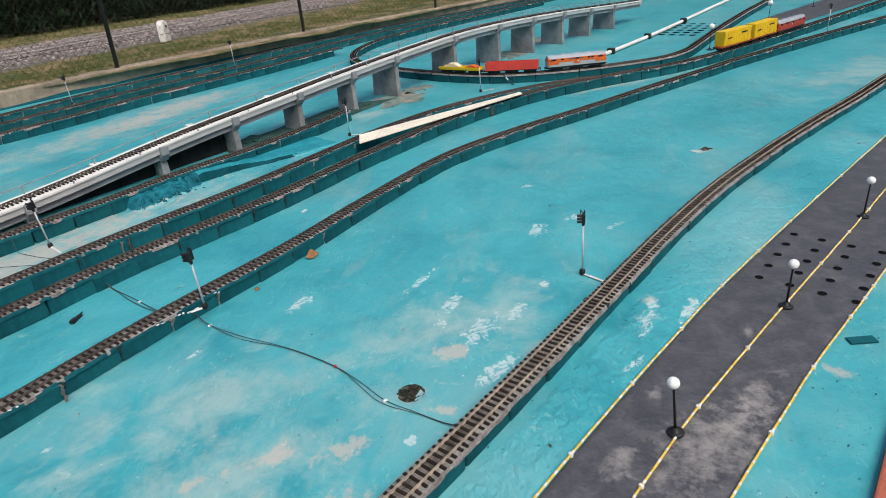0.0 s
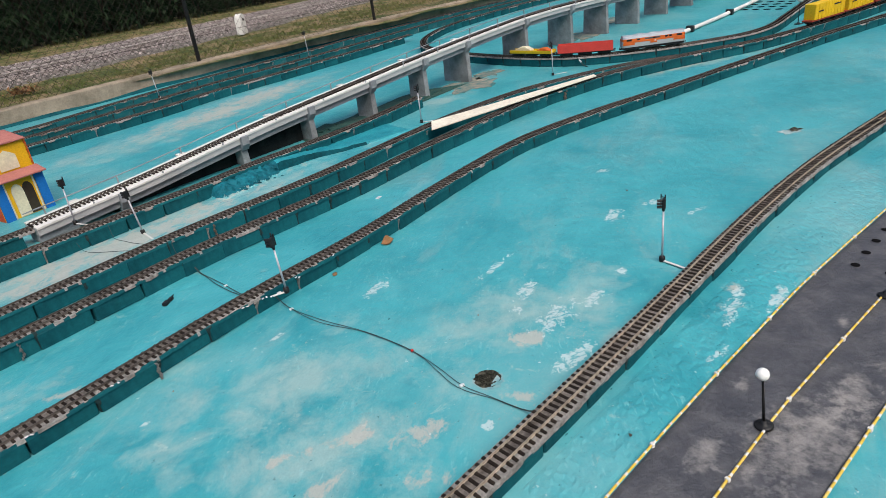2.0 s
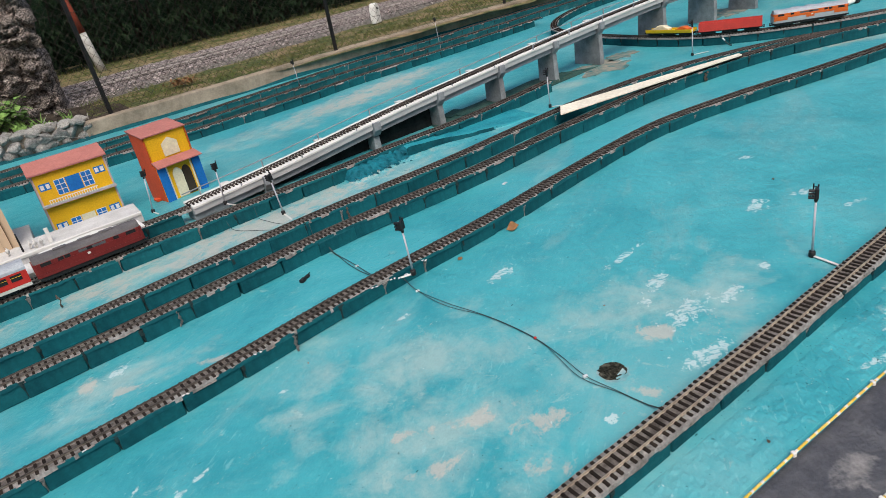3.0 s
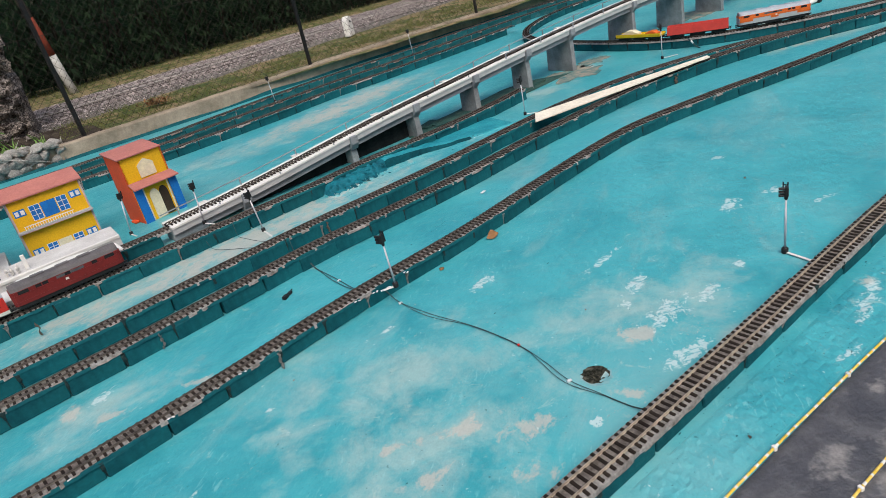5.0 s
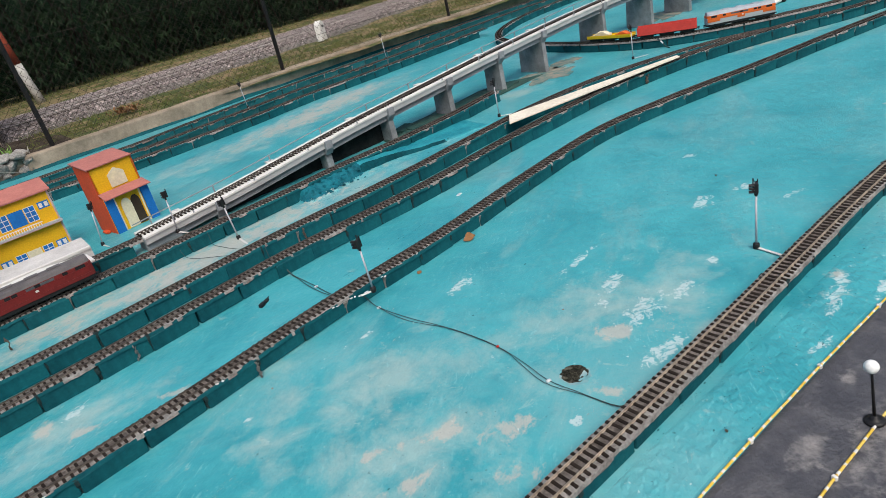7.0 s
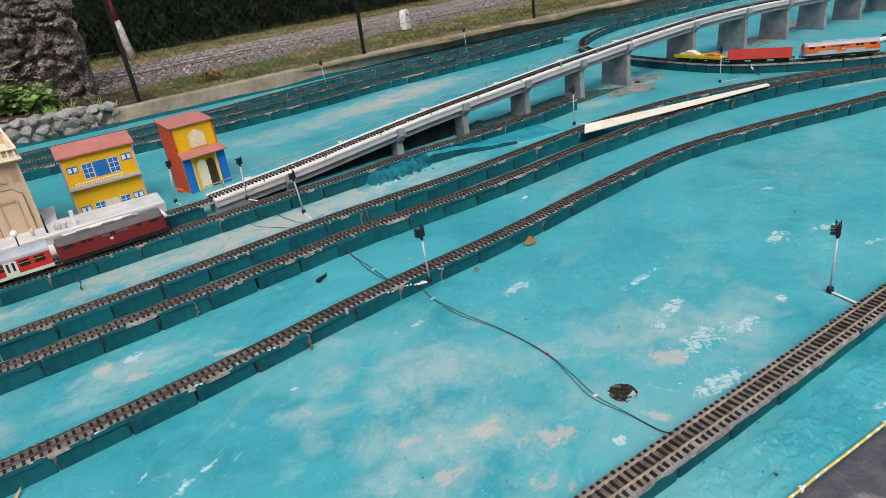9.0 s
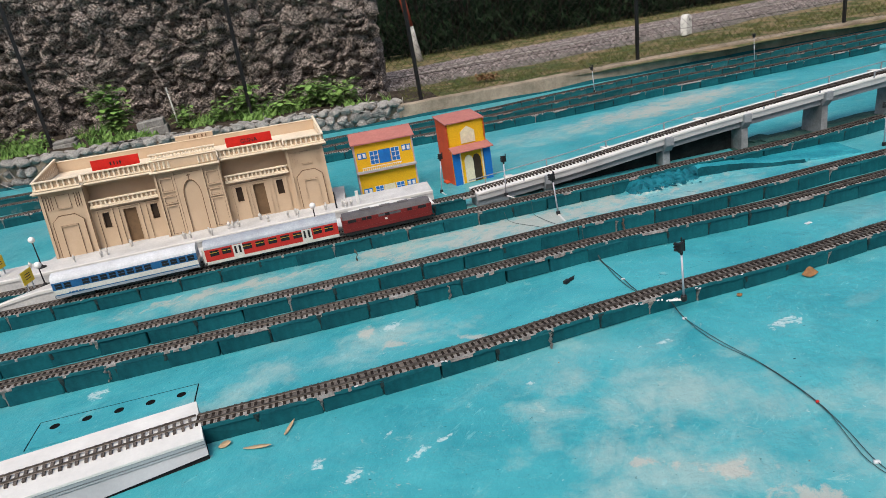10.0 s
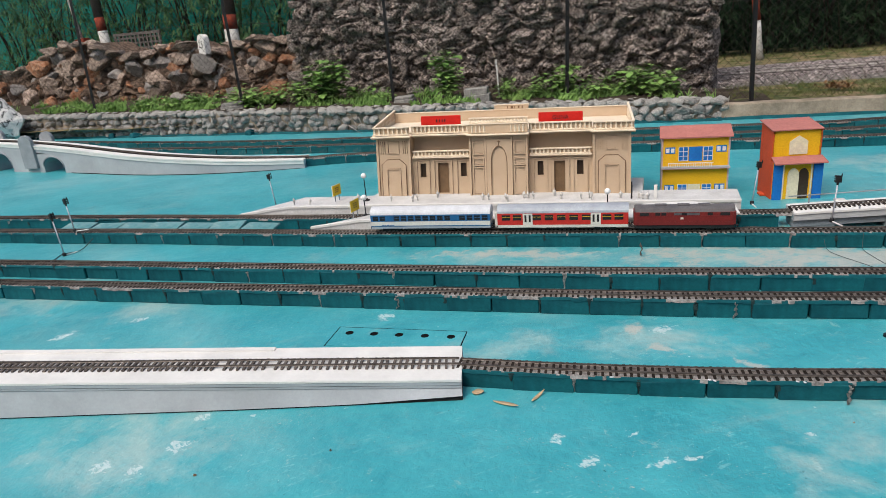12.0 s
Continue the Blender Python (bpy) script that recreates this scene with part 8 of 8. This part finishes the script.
# ---- cables, holes, leaves and litter on the floor ----
M_CABLE = material("grey_green_cable", (0.045, 0.075, 0.075), (0.03, 0.05, 0.05), 0.6, grain=60, stain=20, bump=0.05)
M_CLIP = material("white_plastic", (0.66, 0.68, 0.68), (0.5, 0.52, 0.52), 0.5, grain=60, stain=20, bump=0.02)
M_DRYLEAF = material("dry_brown_leaf", (0.27, 0.14, 0.06), (0.15, 0.075, 0.03), 0.8, grain=80, stain=32, bump=0.3)
M_PALELEAF = material("pale_dry_leaf", (0.46, 0.34, 0.20), (0.34, 0.25, 0.15), 0.8, grain=80, stain=20, bump=0.3)
M_PALE = material("bare_chalky_cement", (0.40, 0.45, 0.43), (0.15, 0.34, 0.36), 0.9, grain=70, stain=10, bump=0.3)
M_CRACK = material("dark_crack", (0.014, 0.10, 0.115), (0.01, 0.075, 0.088), 0.9, bump=0)
CABLE = [(1.935, 1.12, 0.04), (1.939, 1.013, 0.008), (1.962, 0.816, 0.006), (2.000, 0.640, 0.006), (2.020, 0.50, 0.006), (2.027, 0.342, 0.006), (2.010, 0.19, 0.006), (1.986, 0.054, 0.006), (1.996, -0.059, 0.006), (2.010, -0.188, 0.006), (2.013, -0.25, 0.03)]


def cable_run(points, r, label, double=True):
    c = thing("cable", label, "cable", "cables")
    line = smooth_line(points, 0.03)
    part("wire", Mesh().tube(line, r, 6), M_CABLE, c, "", True)
    if double:
        off = [p + Vector((-r * 1.9 - 0.015 * max(0.0, math.sin(k * 0.26 - 1.2)), 0.003 * math.sin(k * 0.23), 0.0)) for k, p in enumerate(line)]
        part("wire", Mesh().tube(off, r * 0.9, 6), M_CABLE, c, "", True)
    return c


_c = cable_run(CABLE, 0.0014, "pair of dark thin cables clipped to the floor")
for _x, _y in ((1.939, 1.013), (1.986, 0.054)):
    part("clip", Mesh().box(-0.006, -0.009, 0, 0.006, 0.009, 0.009, pose(_x, _y, 0.0, 0, 0, 70)), M_CLIP, _c, "white cable clip", bevel=0.003)
part("knot", Mesh().ball(0.006, 8, 6, Matrix.Translation((2.027, 0.342, 0.006))), M_SIGN, _c, "red tape wrap")
_c = cable_run([(1.872, 1.79, 0.05), (1.877, 1.736, 0.006), (1.879, 1.60, 0.006), (1.881, 1.485, 0.006), (1.880, 1.373, 0.006), (1.885, 1.22, 0.006)], 0.0022, "thin dark cable between two track beds")
part("clip", Mesh().box(-0.006, -0.009, 0, 0.006, 0.009, 0.009, pose(1.881, 1.485, 0.0, 0, 0, 80)), M_CLIP, _c, "white cable clip", bevel=0.003)
cable_run([(1.60, 2.66, 0.06), (1.62, 2.60, 0.01), (1.75, 2.42, 0.006), (1.86, 2.27, 0.006)], 0.0015, "thin dark cable to a signal", False)
cable_run([(-3.30, 2.28, 0.08), (-3.36, 2.20, 0.012), (-3.45, 2.12, 0.006), (-3.40, 1.98, 0.008), (-3.38, 1.80, 0.05)], 0.0035, "thin cable beside the signals", False)


def blot(name, label, x, y, r, mat, seed, z=0.0015, stretch=1.0, turn=0.0, ragged=0.5, cat="patch"):
    """A ragged flat patch on the floor."""
    m = Mesh()
    n = 36
    ring = []
    for k in range(n):
        a = 2 * math.pi * k / n
        q = r * (1 + ragged * noise.noise(Vector((math.cos(a) * 1.6, math.sin(a) * 1.6, seed * 3.7))) + ragged * 0.6 * noise.noise(Vector((math.cos(a) * 5, math.sin(a) * 5, seed))))
        ring.append((q * math.cos(a) * stretch, q * math.sin(a)))
    t = pose(x, y, 0, 0, 0, turn)
    m.v = [tuple(t @ Vector((0, 0, z)))] + [tuple(t @ Vector((a, b, z))) for a, b in ring]
    m.f = [(0, k + 1, (k + 1) % n + 1) for k in range(n)]
    return tagged(part(name, m, mat), label, cat, kind="stuff")


def scuffs(name, label, spots, mat, seed, z=0.0012):
    """Chipped paint: many small ragged flakes scattered about a few spots (x, y, reach along, reach across, turn, count)."""
    rnd, m = random.Random(seed), Mesh()
    for x, y, la, lb, turn, count in spots:
        t = pose(x, y, 0, 0, 0, turn)
        for _ in range(count):
            c = Vector((rnd.gauss(0, la * 0.42), rnd.gauss(0, lb * 0.42), z + rnd.uniform(0, 0.0005)))
            s = rnd.uniform(0.0010, 0.0034) * (1.5 if rnd.random() < 0.06 else 0.62)
            n = rnd.randint(5, 7)
            a0 = rnd.uniform(0, 6)
            k = len(m.v)
            for q in range(n):
                a = a0 + 6.283 * q / n
                u = s * rnd.uniform(0.45, 1.2)
                m.v.append(tuple(t @ (c + Vector((u * math.cos(a) * 1.6, u * math.sin(a) * 0.8, 0)))))
            m.f.append(tuple(range(k, k + n)))
    tagged(part(name, m, mat), label, "paint chips", kind="stuff")


M_HOLLOW = material("crumbly_brown_earth", (0.020, 0.022, 0.016), (0.13, 0.122, 0.092), 0.95, grain=120, stain=55, bump=1.0, mixing=(0.44, 0.62), spec=0.08, contrast=(0.5, 1.4))
# the worn-through hollow beside the cable
hollow = thing("worn_hollow", "round hollow worn through the paint to brown earth", "hollow")
_h = blot("rim", "", 2.058, -0.004, 0.046, M_PALE, 5, 0.0016, 1.05, 30, 0.35)
_h.parent = hollow
for _k in ("category", "kind"):
    if _k in _h:
        del _h[_k]
_h = blot("earth", "", 2.066, 0.008, 0.044, M_HOLLOW, 9, 0.0026, 1.08, 30, 0.22)
_h.parent = hollow
for _k in ("category", "kind"):
    if _k in _h:
        del _h[_k]
part("pale_edge", Mesh().add([(2.040, -0.030, 0.003), (2.066, -0.036, 0.003), (2.092, -0.026, 0.003), (2.098, -0.006, 0.004), (2.072, -0.014, 0.0045), (2.050, -0.020, 0.0045)], [(0, 1, 2, 3, 4, 5)]), M_PALE, hollow, "pale broken edge")
_rnd = random.Random(19)
GRIT = rock_mesh("grit", 44, M_HOLLOW, 0.6, 0.8, 1)
for _ in range(26):
    _a, _q = _rnd.uniform(0, 6.28), _rnd.uniform(0.008, 0.042)
    piece("grit", GRIT, turned(_rnd, 2.066 + _q * math.cos(_a), 0.012 + _q * math.sin(_a), 0.003, _rnd.uniform(0.010, 0.030), _rnd.uniform(0.008, 0.014), 0.008), hollow)
blot("worn_patch", "worn brown patch in the turquoise floor", 5.06, 0.065, 0.045, M_PALE, 3, 0.002, 1.7, -35, 0.8)
blot("debris_patch", "dark crumbs lying in a worn patch of the floor", 5.09, 0.055, 0.026, M_HOLLOW, 6, 0.004, 1.8, -35, 1.1)

# leaves and other litter
def dry_leaf(x, y, length, width, turn, mat, label, curl=0.35, fold=0.25):
    m = Mesh()
    n = 7
    for i in range(n):
        u = i / (n - 1)
        w = width * math.sin(math.pi * min(1, u * 0.96 + 0.02)) ** (0.7 if fold < 0.5 else 1.5) * 0.5
        z = 0.004 + curl * length * (u - 0.4) ** 2
        bend = 0.12 * length * math.sin(u * 2.4)
        m.v += [(length * (u - 0.5), bend - w, z + w * 0.1), (length * (u - 0.5), bend, z), (length * (u - 0.5), bend + w * (1.1 - 0.5 * fold), z + w * fold * 1.3)]
    m.f = [(3 * i + j, 3 * i + 3 + j, 3 * i + 4 + j, 3 * i + 1 + j) for i in range(n - 1) for j in range(2)]
    o = part("dry_leaf", m, mat, smooth=True)
    o.matrix_basis = pose(x, y, 0.001, 0, 0, turn)
    s = o.modifiers.new("thickness", "SOLIDIFY")
    s.thickness = 0.0012
    tagged(o, label, "leaf", "dry leaves")


dry_leaf(2.606, 1.135, 0.068, 0.050, -25, M_DRYLEAF, "curled brown dry leaf on the floor", 0.6, 1.1)
dry_leaf(0.062, 0.845, 0.046, 0.034, 10, M_PALELEAF, "small pale dry leaf beside the ramp", 0.4)
dry_leaf(0.185, 0.78, 0.105, 0.018, -18, M_PALELEAF, "long narrow pale dry leaf", 0.3)
dry_leaf(0.30, 0.855, 0.085, 0.014, 60, M_PALELEAF, "narrow curled pale dry leaf", 0.5)
dry_leaf(2.245, 1.10, 0.030, 0.024, 20, M_DRYLEAF, "small yellow-brown dry leaf", 0.3)
tagged(part("white_scrap", Mesh().box(-0.020, -0.010, 0, 0.020, 0.010, 0.003, pose(3.012, 1.68, 0.001, 0, 0, 20)), M_CLIP), "small white scrap on the floor", "litter")
clamp = thing("black_clamp", "small black plastic clamp lying on the floor", "clamp", at=pose(1.645, 1.59, 0.0, 0, 0, 35))
part("jaw", Mesh().box(-0.040, -0.011, 0, -0.004, 0.011, 0.018), M_BLACK, clamp, bevel=0.004)
part("jaw", Mesh().box(0.004, -0.009, 0, 0.032, 0.009, 0.014), M_BLACK, clamp, bevel=0.004)
part("screw", Mesh().tube([(-0.01, 0, 0.010), (0.050, 0.004, 0.010)], 0.003, 6), M_BLACK, clamp)
_rnd = random.Random(91)
for _x, _y, _s in ((2.102, -0.504, 0.016), (2.35, 0.30, 0.008), (1.83, 0.12, 0.006), (3.75, 0.45, 0.014), (1.35, 0.9, 0.008), (2.9, 2.30, 0.02), (-0.35, 0.40, 0.012), (-0.75, 0.18, 0.014), (5.6, -0.75, 0.02)):
    _o = new("pebble", RUB[_rnd.randint(0, 7)])
    _o.matrix_basis = turned(_rnd, _x, _y, _s * 0.25, _s, _s, _s * 0.8)
    tagged(_o, "small dark pebble on the turquoise floor", "pebble", "pebbles")

scuffs("paint_chips", "pale chipped paint flakes on the turquoise floor",
       [(2.547, 0.07, 0.16, 0.08, 20, 300), (2.72, 0.015, 0.10, 0.05, 20, 130), (2.61, 0.24, 0.12, 0.06, 25, 130), (2.47, 0.20, 0.10, 0.05, 0, 70), (2.47, -0.10, 0.18, 0.09, 15, 200), (3.30, 0.22, 0.10, 0.06, 60, 100), (3.45, 0.05, 0.16, 0.03, -25, 80),
        (2.30, 0.90, 0.18, 0.04, 60, 110), (2.55, 0.50, 0.24, 0.07, 50, 90), (1.95, 0.92, 0.10, 0.04, 70, 60), (1.78, 0.72, 0.10, 0.04, 30, 50), (2.08, -0.20, 0.10, 0.05, 0, 60), (1.95, -0.15, 0.10, 0.05, 10, 60), (4.9, 0.0, 0.22, 0.04, -30, 80), (4.55, -0.16, 0.2, 0.05, 0, 70),
        (-0.66, 0.47, 0.22, 0.10, 40, 200), (-0.84, 0.36, 0.16, 0.08, 20, 120), (-0.55, 0.62, 0.10, 0.06, 0, 60), (0.50, 0.45, 0.30, 0.10, 0, 110), (0.72, 0.62, 0.20, 0.07, 20, 90), (0.60, 0.38, 0.08, 0.10, 0, 90), (0.30, 0.60, 0.12, 0.06, 0, 60), (0.95, 0.55, 0.22, 0.05, 10, 70),
        (1.15, 1.42, 0.20, 0.06, 10, 60), (0.75, 1.45, 0.18, 0.06, 0, 60), (3.0, -0.45, 0.25, 0.04, 10, 60), (3.5, -0.47, 0.35, 0.04, 5, 90), (4.2, -0.53, 0.5, 0.05, 0, 130), (2.4, -0.45, 0.25, 0.05, 0, 60), (2.45, -1.2, 0.25, 0.08, 0, 50), (1.95, 0.50, 0.9, 0.5, 0, 130), (0.9, 0.7, 0.9, 0.4, 0, 120)], M_PALE, 12)
scuffs("dark_chips", "dark chipped specks on the turquoise floor",
       [(3.9, -0.47, 1.3, 0.17, -2, 900), (4.9, -0.58, 1.2, 0.18, -5, 700), (2.6, -0.46, 0.9, 0.15, 0, 700), (2.6, -1.18, 0.8, 0.14, 0, 300), (2.4, 1.5, 0.7, 0.08, 10, 60), (3.2, 1.6, 0.7, 0.1, 5, 60), (1.0, 0.2, 1.2, 0.5, 0, 70), (0.0, 1.45, 0.5, 0.05, 0, 30), (3.0, 0.6, 1.0, 0.5, 0, 60)], M_CRACK, 13, 0.0010)


def crack(points, w, seed):
    rnd = random.Random(seed)
    line = smooth_line([(x, y, 0.0012) for x, y in points], 0.02)
    m = Mesh()
    for p in line:
        o = 0.05 * noise.noise(Vector((p.x * 6, p.y * 6, seed))) + rnd.uniform(-0.004, 0.004)
        k = w * 0.6 * max(0.0, noise.noise(Vector((p.x * 9, p.y * 9, seed + 4.0))) + 0.25) * rnd.uniform(0.5, 1.3)
        m.v += [(p.x + o, p.y + o - k, 0.0012), (p.x + o, p.y + o + k, 0.0012)]
    m.f = [(2 * i, 2 * i + 2, 2 * i + 3, 2 * i + 1) for i in range(len(line) - 1)]
    tagged(part("crack", m, M_CRACK), "thin dark crack in the painted floor", "crack", "cracks", "structure")


crack([(1.55, 1.30), (1.95, 1.42), (2.35, 1.50), (2.9, 1.62)], 0.0022, 1)
crack([(4.9, -0.30), (5.3, -0.45), (5.45, -0.62), (5.7, -0.80)], 0.004, 2)
crack([(3.6, 1.75), (4.0, 1.78), (4.5, 1.70)], 0.003, 3)
crack([(-0.55, 0.36), (-0.43, 0.47), (-0.38, 0.60)], 0.0022, 4)
crack([(3.33, -0.60), (3.325, -0.85), (3.335, -1.08)], 0.0022, 8)
crack([(4.2, -0.72), (4.35, -0.86), (4.30, -1.00), (4.42, -1.14)], 0.004, 5)
crack([(2.4, 2.62), (2.9, 2.50), (3.6, 2.42), (4.2, 2.40)], 0.005, 6)
rod = thing("marker_rod", "thin white rod standing in the soil bed", "rod")
part("shaft", Mesh().tube([(-1.54, 8.2, 0.15), (-1.575, 8.2, 0.86)], 0.012, 8), M_WHITE, rod)


# crumbled joints, hanging cables and flakes along the brick rows
M_CRUMB = material("crumbled_brown_brick", (0.085, 0.055, 0.040), (0.20, 0.17, 0.14), 0.95, grain=60, stain=12, bump=0.9, spec=0.1)
_rnd = random.Random(55)
for _x, _y, _mat, _wide in ((2.155, 2.075, M_CRUMB, 0.022), (1.36, 1.01, M_MORTAR, 0.016), (5.30, 1.905, M_CRUMB, 0.030), (0.62, 2.46, M_CRUMB, 0.016), (1.05, 1.665, M_MORTAR, 0.014), (-0.55, 1.545, M_MORTAR, 0.016)):
    _j = thing("crumbled_joint", "crumbled brick joint with dribbled cement", "broken joint", "crumbled joints")
    for _k in range(6):
        _s = _rnd.uniform(0.5, 1.2) * _wide
        _o = piece("crumb", rock_mesh("crumb", 300 + _k, _mat, 0.5, 1.0, 1), turned(_rnd, _x + _rnd.uniform(-0.5, 0.5) * _wide, _y + _rnd.uniform(-0.006, 0.004), 0.012 + 0.013 * _k, _s, _s * 0.7, 0.024), _j)
cable_run([(1.895, 2.05, 0.09), (1.892, 2.035, 0.05), (1.888, 2.00, 0.006), (1.885, 1.93, 0.006), (1.885, 1.89, 0.05)], 0.0015, "thin grey cable looped over a brick row", False)
cable_run([(1.799, 2.70, 0.088), (1.796, 2.685, 0.04), (1.795, 2.66, 0.006), (1.815, 2.56, 0.005), (1.84, 2.46, 0.005), (1.90, 2.30, 0.005)], 0.0015, "thin grey cable dropping off the station track", False)
_flakes = Mesh()
for _x, _y in ((1.862, 1.085), (1.89, 1.065), (2.055, 1.115), (1.775, 1.085), (1.93, 1.068), (2.30, 1.155), (2.52, 1.19), (0.9, 0.975), (1.2, 1.015), (3.1, 1.30), (0.55, 0.94)):
    for _k in range(2):
        _flakes.box(-0.006, -0.0035, 0, 0.006, 0.0035, 0.0015, pose(_x + _rnd.uniform(-0.02, 0.02), _y + _rnd.uniform(-0.006, 0.006), 0.0735, _rnd.uniform(-8, 8), _rnd.uniform(-8, 8), _rnd.uniform(0, 180)))
tagged(part("paint_flakes", _flakes, M_CLIP), "white paint flakes on the cement bed", "paint chips", kind="stuff")
_clump = Mesh()
for _k in range(160):
    _a = _rnd.uniform(0, 6.28)
    _d = Vector((math.cos(_a), math.sin(_a) * 0.5, _rnd.uniform(0.0, 0.7))).normalized()
    leaf_card(_clump, Vector((2.89 + _rnd.gauss(0, 0.09), 8.62 + _rnd.gauss(0, 0.06), 0.18 + abs(_rnd.gauss(0, 0.03)))), _d, Vector((0, 0, 1)), _rnd.uniform(0.04, 0.09), 0.03)
tagged(part("leaf_heap", _clump, M_DRYLEAF), "small heap of dry brown leaves behind the kerb", "leaves", kind="stuff")
_o = new("white_boulder", rock_mesh("white_boulder", 17, M_PALESTONE, 0.5, 0.9, 3))
_o.matrix_basis = pose(-7.36, 9.22, 1.08, 0, 0, 15) @ Matrix.Diagonal((0.46, 0.36, 0.46, 1))
tagged(_o, "pale whitewashed boulder under the kilometre stone", "boulder")
M_LIMED = material("limed_grey_stone", (0.34, 0.33, 0.30), (0.20, 0.19, 0.175), 0.95, grain=60, stain=12, bump=0.8, spec=0.1, depth=0.01, contrast=(0.6, 1.3))
for _x, _y, _w, _h in ((-6.0, 8.02, 0.42, 0.11), (-1.82, 7.98, 0.38, 0.20), (-2.95, 7.98, 0.30, 0.09)):
    _o = part("loose_block", Mesh().box(-_w / 2, -0.11, -0.06, _w / 2, 0.11, _h * 0.55).box(-_w * 0.46, -0.10, _h * 0.53, _w * 0.44, 0.10, _h), M_LIMED, bevel=0.012)
    _o.matrix_basis = pose(_x, _y, bank_height(_x, _y), 2, -3, 6)
    tagged(_o, "weathered grey stone block lying in the soil bed", "stone block", "loose blocks")
_o = new("paint_heap", rock_mesh("paint_heap", 21, M_TEAL, 0.6, 0.8, 2))
for _k, (_x, _w) in enumerate(((-7.84, 0.34), (-5.42, 0.26), (-8.35, 0.2))):
    _q = _o if _k == 0 else new("paint_heap", _o.data)
    _q.matrix_basis = pose(_x, border_line(_x) - 0.05, 0.03, 0, 0, 30 * _k) @ Matrix.Diagonal((_w, 0.16, 0.13, 1))
    tagged(_q, "teal-painted lump of rubble at the border foot", "rubble lump", "painted lumps")
post = thing("pale_post", "thin pale post in a rusty foot behind the rubble wall", "post", at=pose(-12.36, 11.5, 1.0, 0, -7, 0))
part("shaft", Mesh().tube([(0, 0, 0.55), (0, 0, 2.2)], 0.035, 10), M_PALESTONE, post, "", True)
part("foot", Mesh().box(-0.14, -0.10, 0, 0.14, 0.10, 0.80), M_TRUNKRED, post, "rusty red foot", bevel=0.01)

# rough turquoise cement apron between the near track and the plaza
apron = Mesh()
_line = eased(smooth_line([(x, y, 0) for x, y in ROPES[0]], 0.01), 60)
_line = [p for p in _line if 1.0 < p.x < 6.4]
for _p in _line:
    _back = -0.372 if _p.x < 3.9 else -0.372 - 0.115 * (_p.x - 3.9)
    for _j in range(22):
        _v = _j / 21
        _q = Vector((_p.x, _p.y + 0.012 + (_back - _p.y - 0.012) * _v, 0))
        _z = 0.0022 + 0.0030 * noise.noise(_q * 13) + 0.0036 * noise.noise(_q * 34) + 0.0024 * noise.noise(_q * 80)
        apron.v.append((_q.x, _q.y, _z * min(1.0, _v * 8, (1 - _v) * 8) - (0.004 if _j in (0, 21) else 0)))
apron.f = [(22 * i + j, 22 * i + 22 + j, 22 * i + 23 + j, 22 * i + 1 + j) for i in range(len(_line) - 1) for j in range(21)]
tagged(part("apron", apron, M_POOL), "rough turquoise cement apron beside the plaza", "floor", kind="structure")

# dirt washed up round the feet of the piers, and a taped cable off the curved row
M_SILT = material("dried_brown_silt", (0.28, 0.25, 0.20), (0.05, 0.15, 0.15), 0.95, grain=70, stain=9, bump=0.5, spec=0.1, mixing=(0.40, 0.62))
for _x, _y, _r, _k in ((5.52, 3.20, 0.17, 4), (6.02, 3.34, 0.12, 7), (8.05, 3.56, 0.20, 11), (9.3, 3.75, 0.20, 13)):
    blot("silt_patch", "dried brown silt round a pier foot", _x, _y, _r, M_SILT, _k, 0.0022, 1.7, 15, 0.9)
_c = cable_run([(6.462, 2.570, 0.095), (6.466, 2.535, 0.07), (6.478, 2.515, 0.035), (6.50, 2.50, 0.008), (6.47, 2.44, 0.006)], 0.006, "thick black cable with white tape hanging off a brick row", False)
part("tape", Mesh().tube([(6.465, 2.540, 0.075), (6.474, 2.520, 0.047)], 0.0075, 8), M_CLIP, _c, "white tape wrap", True)
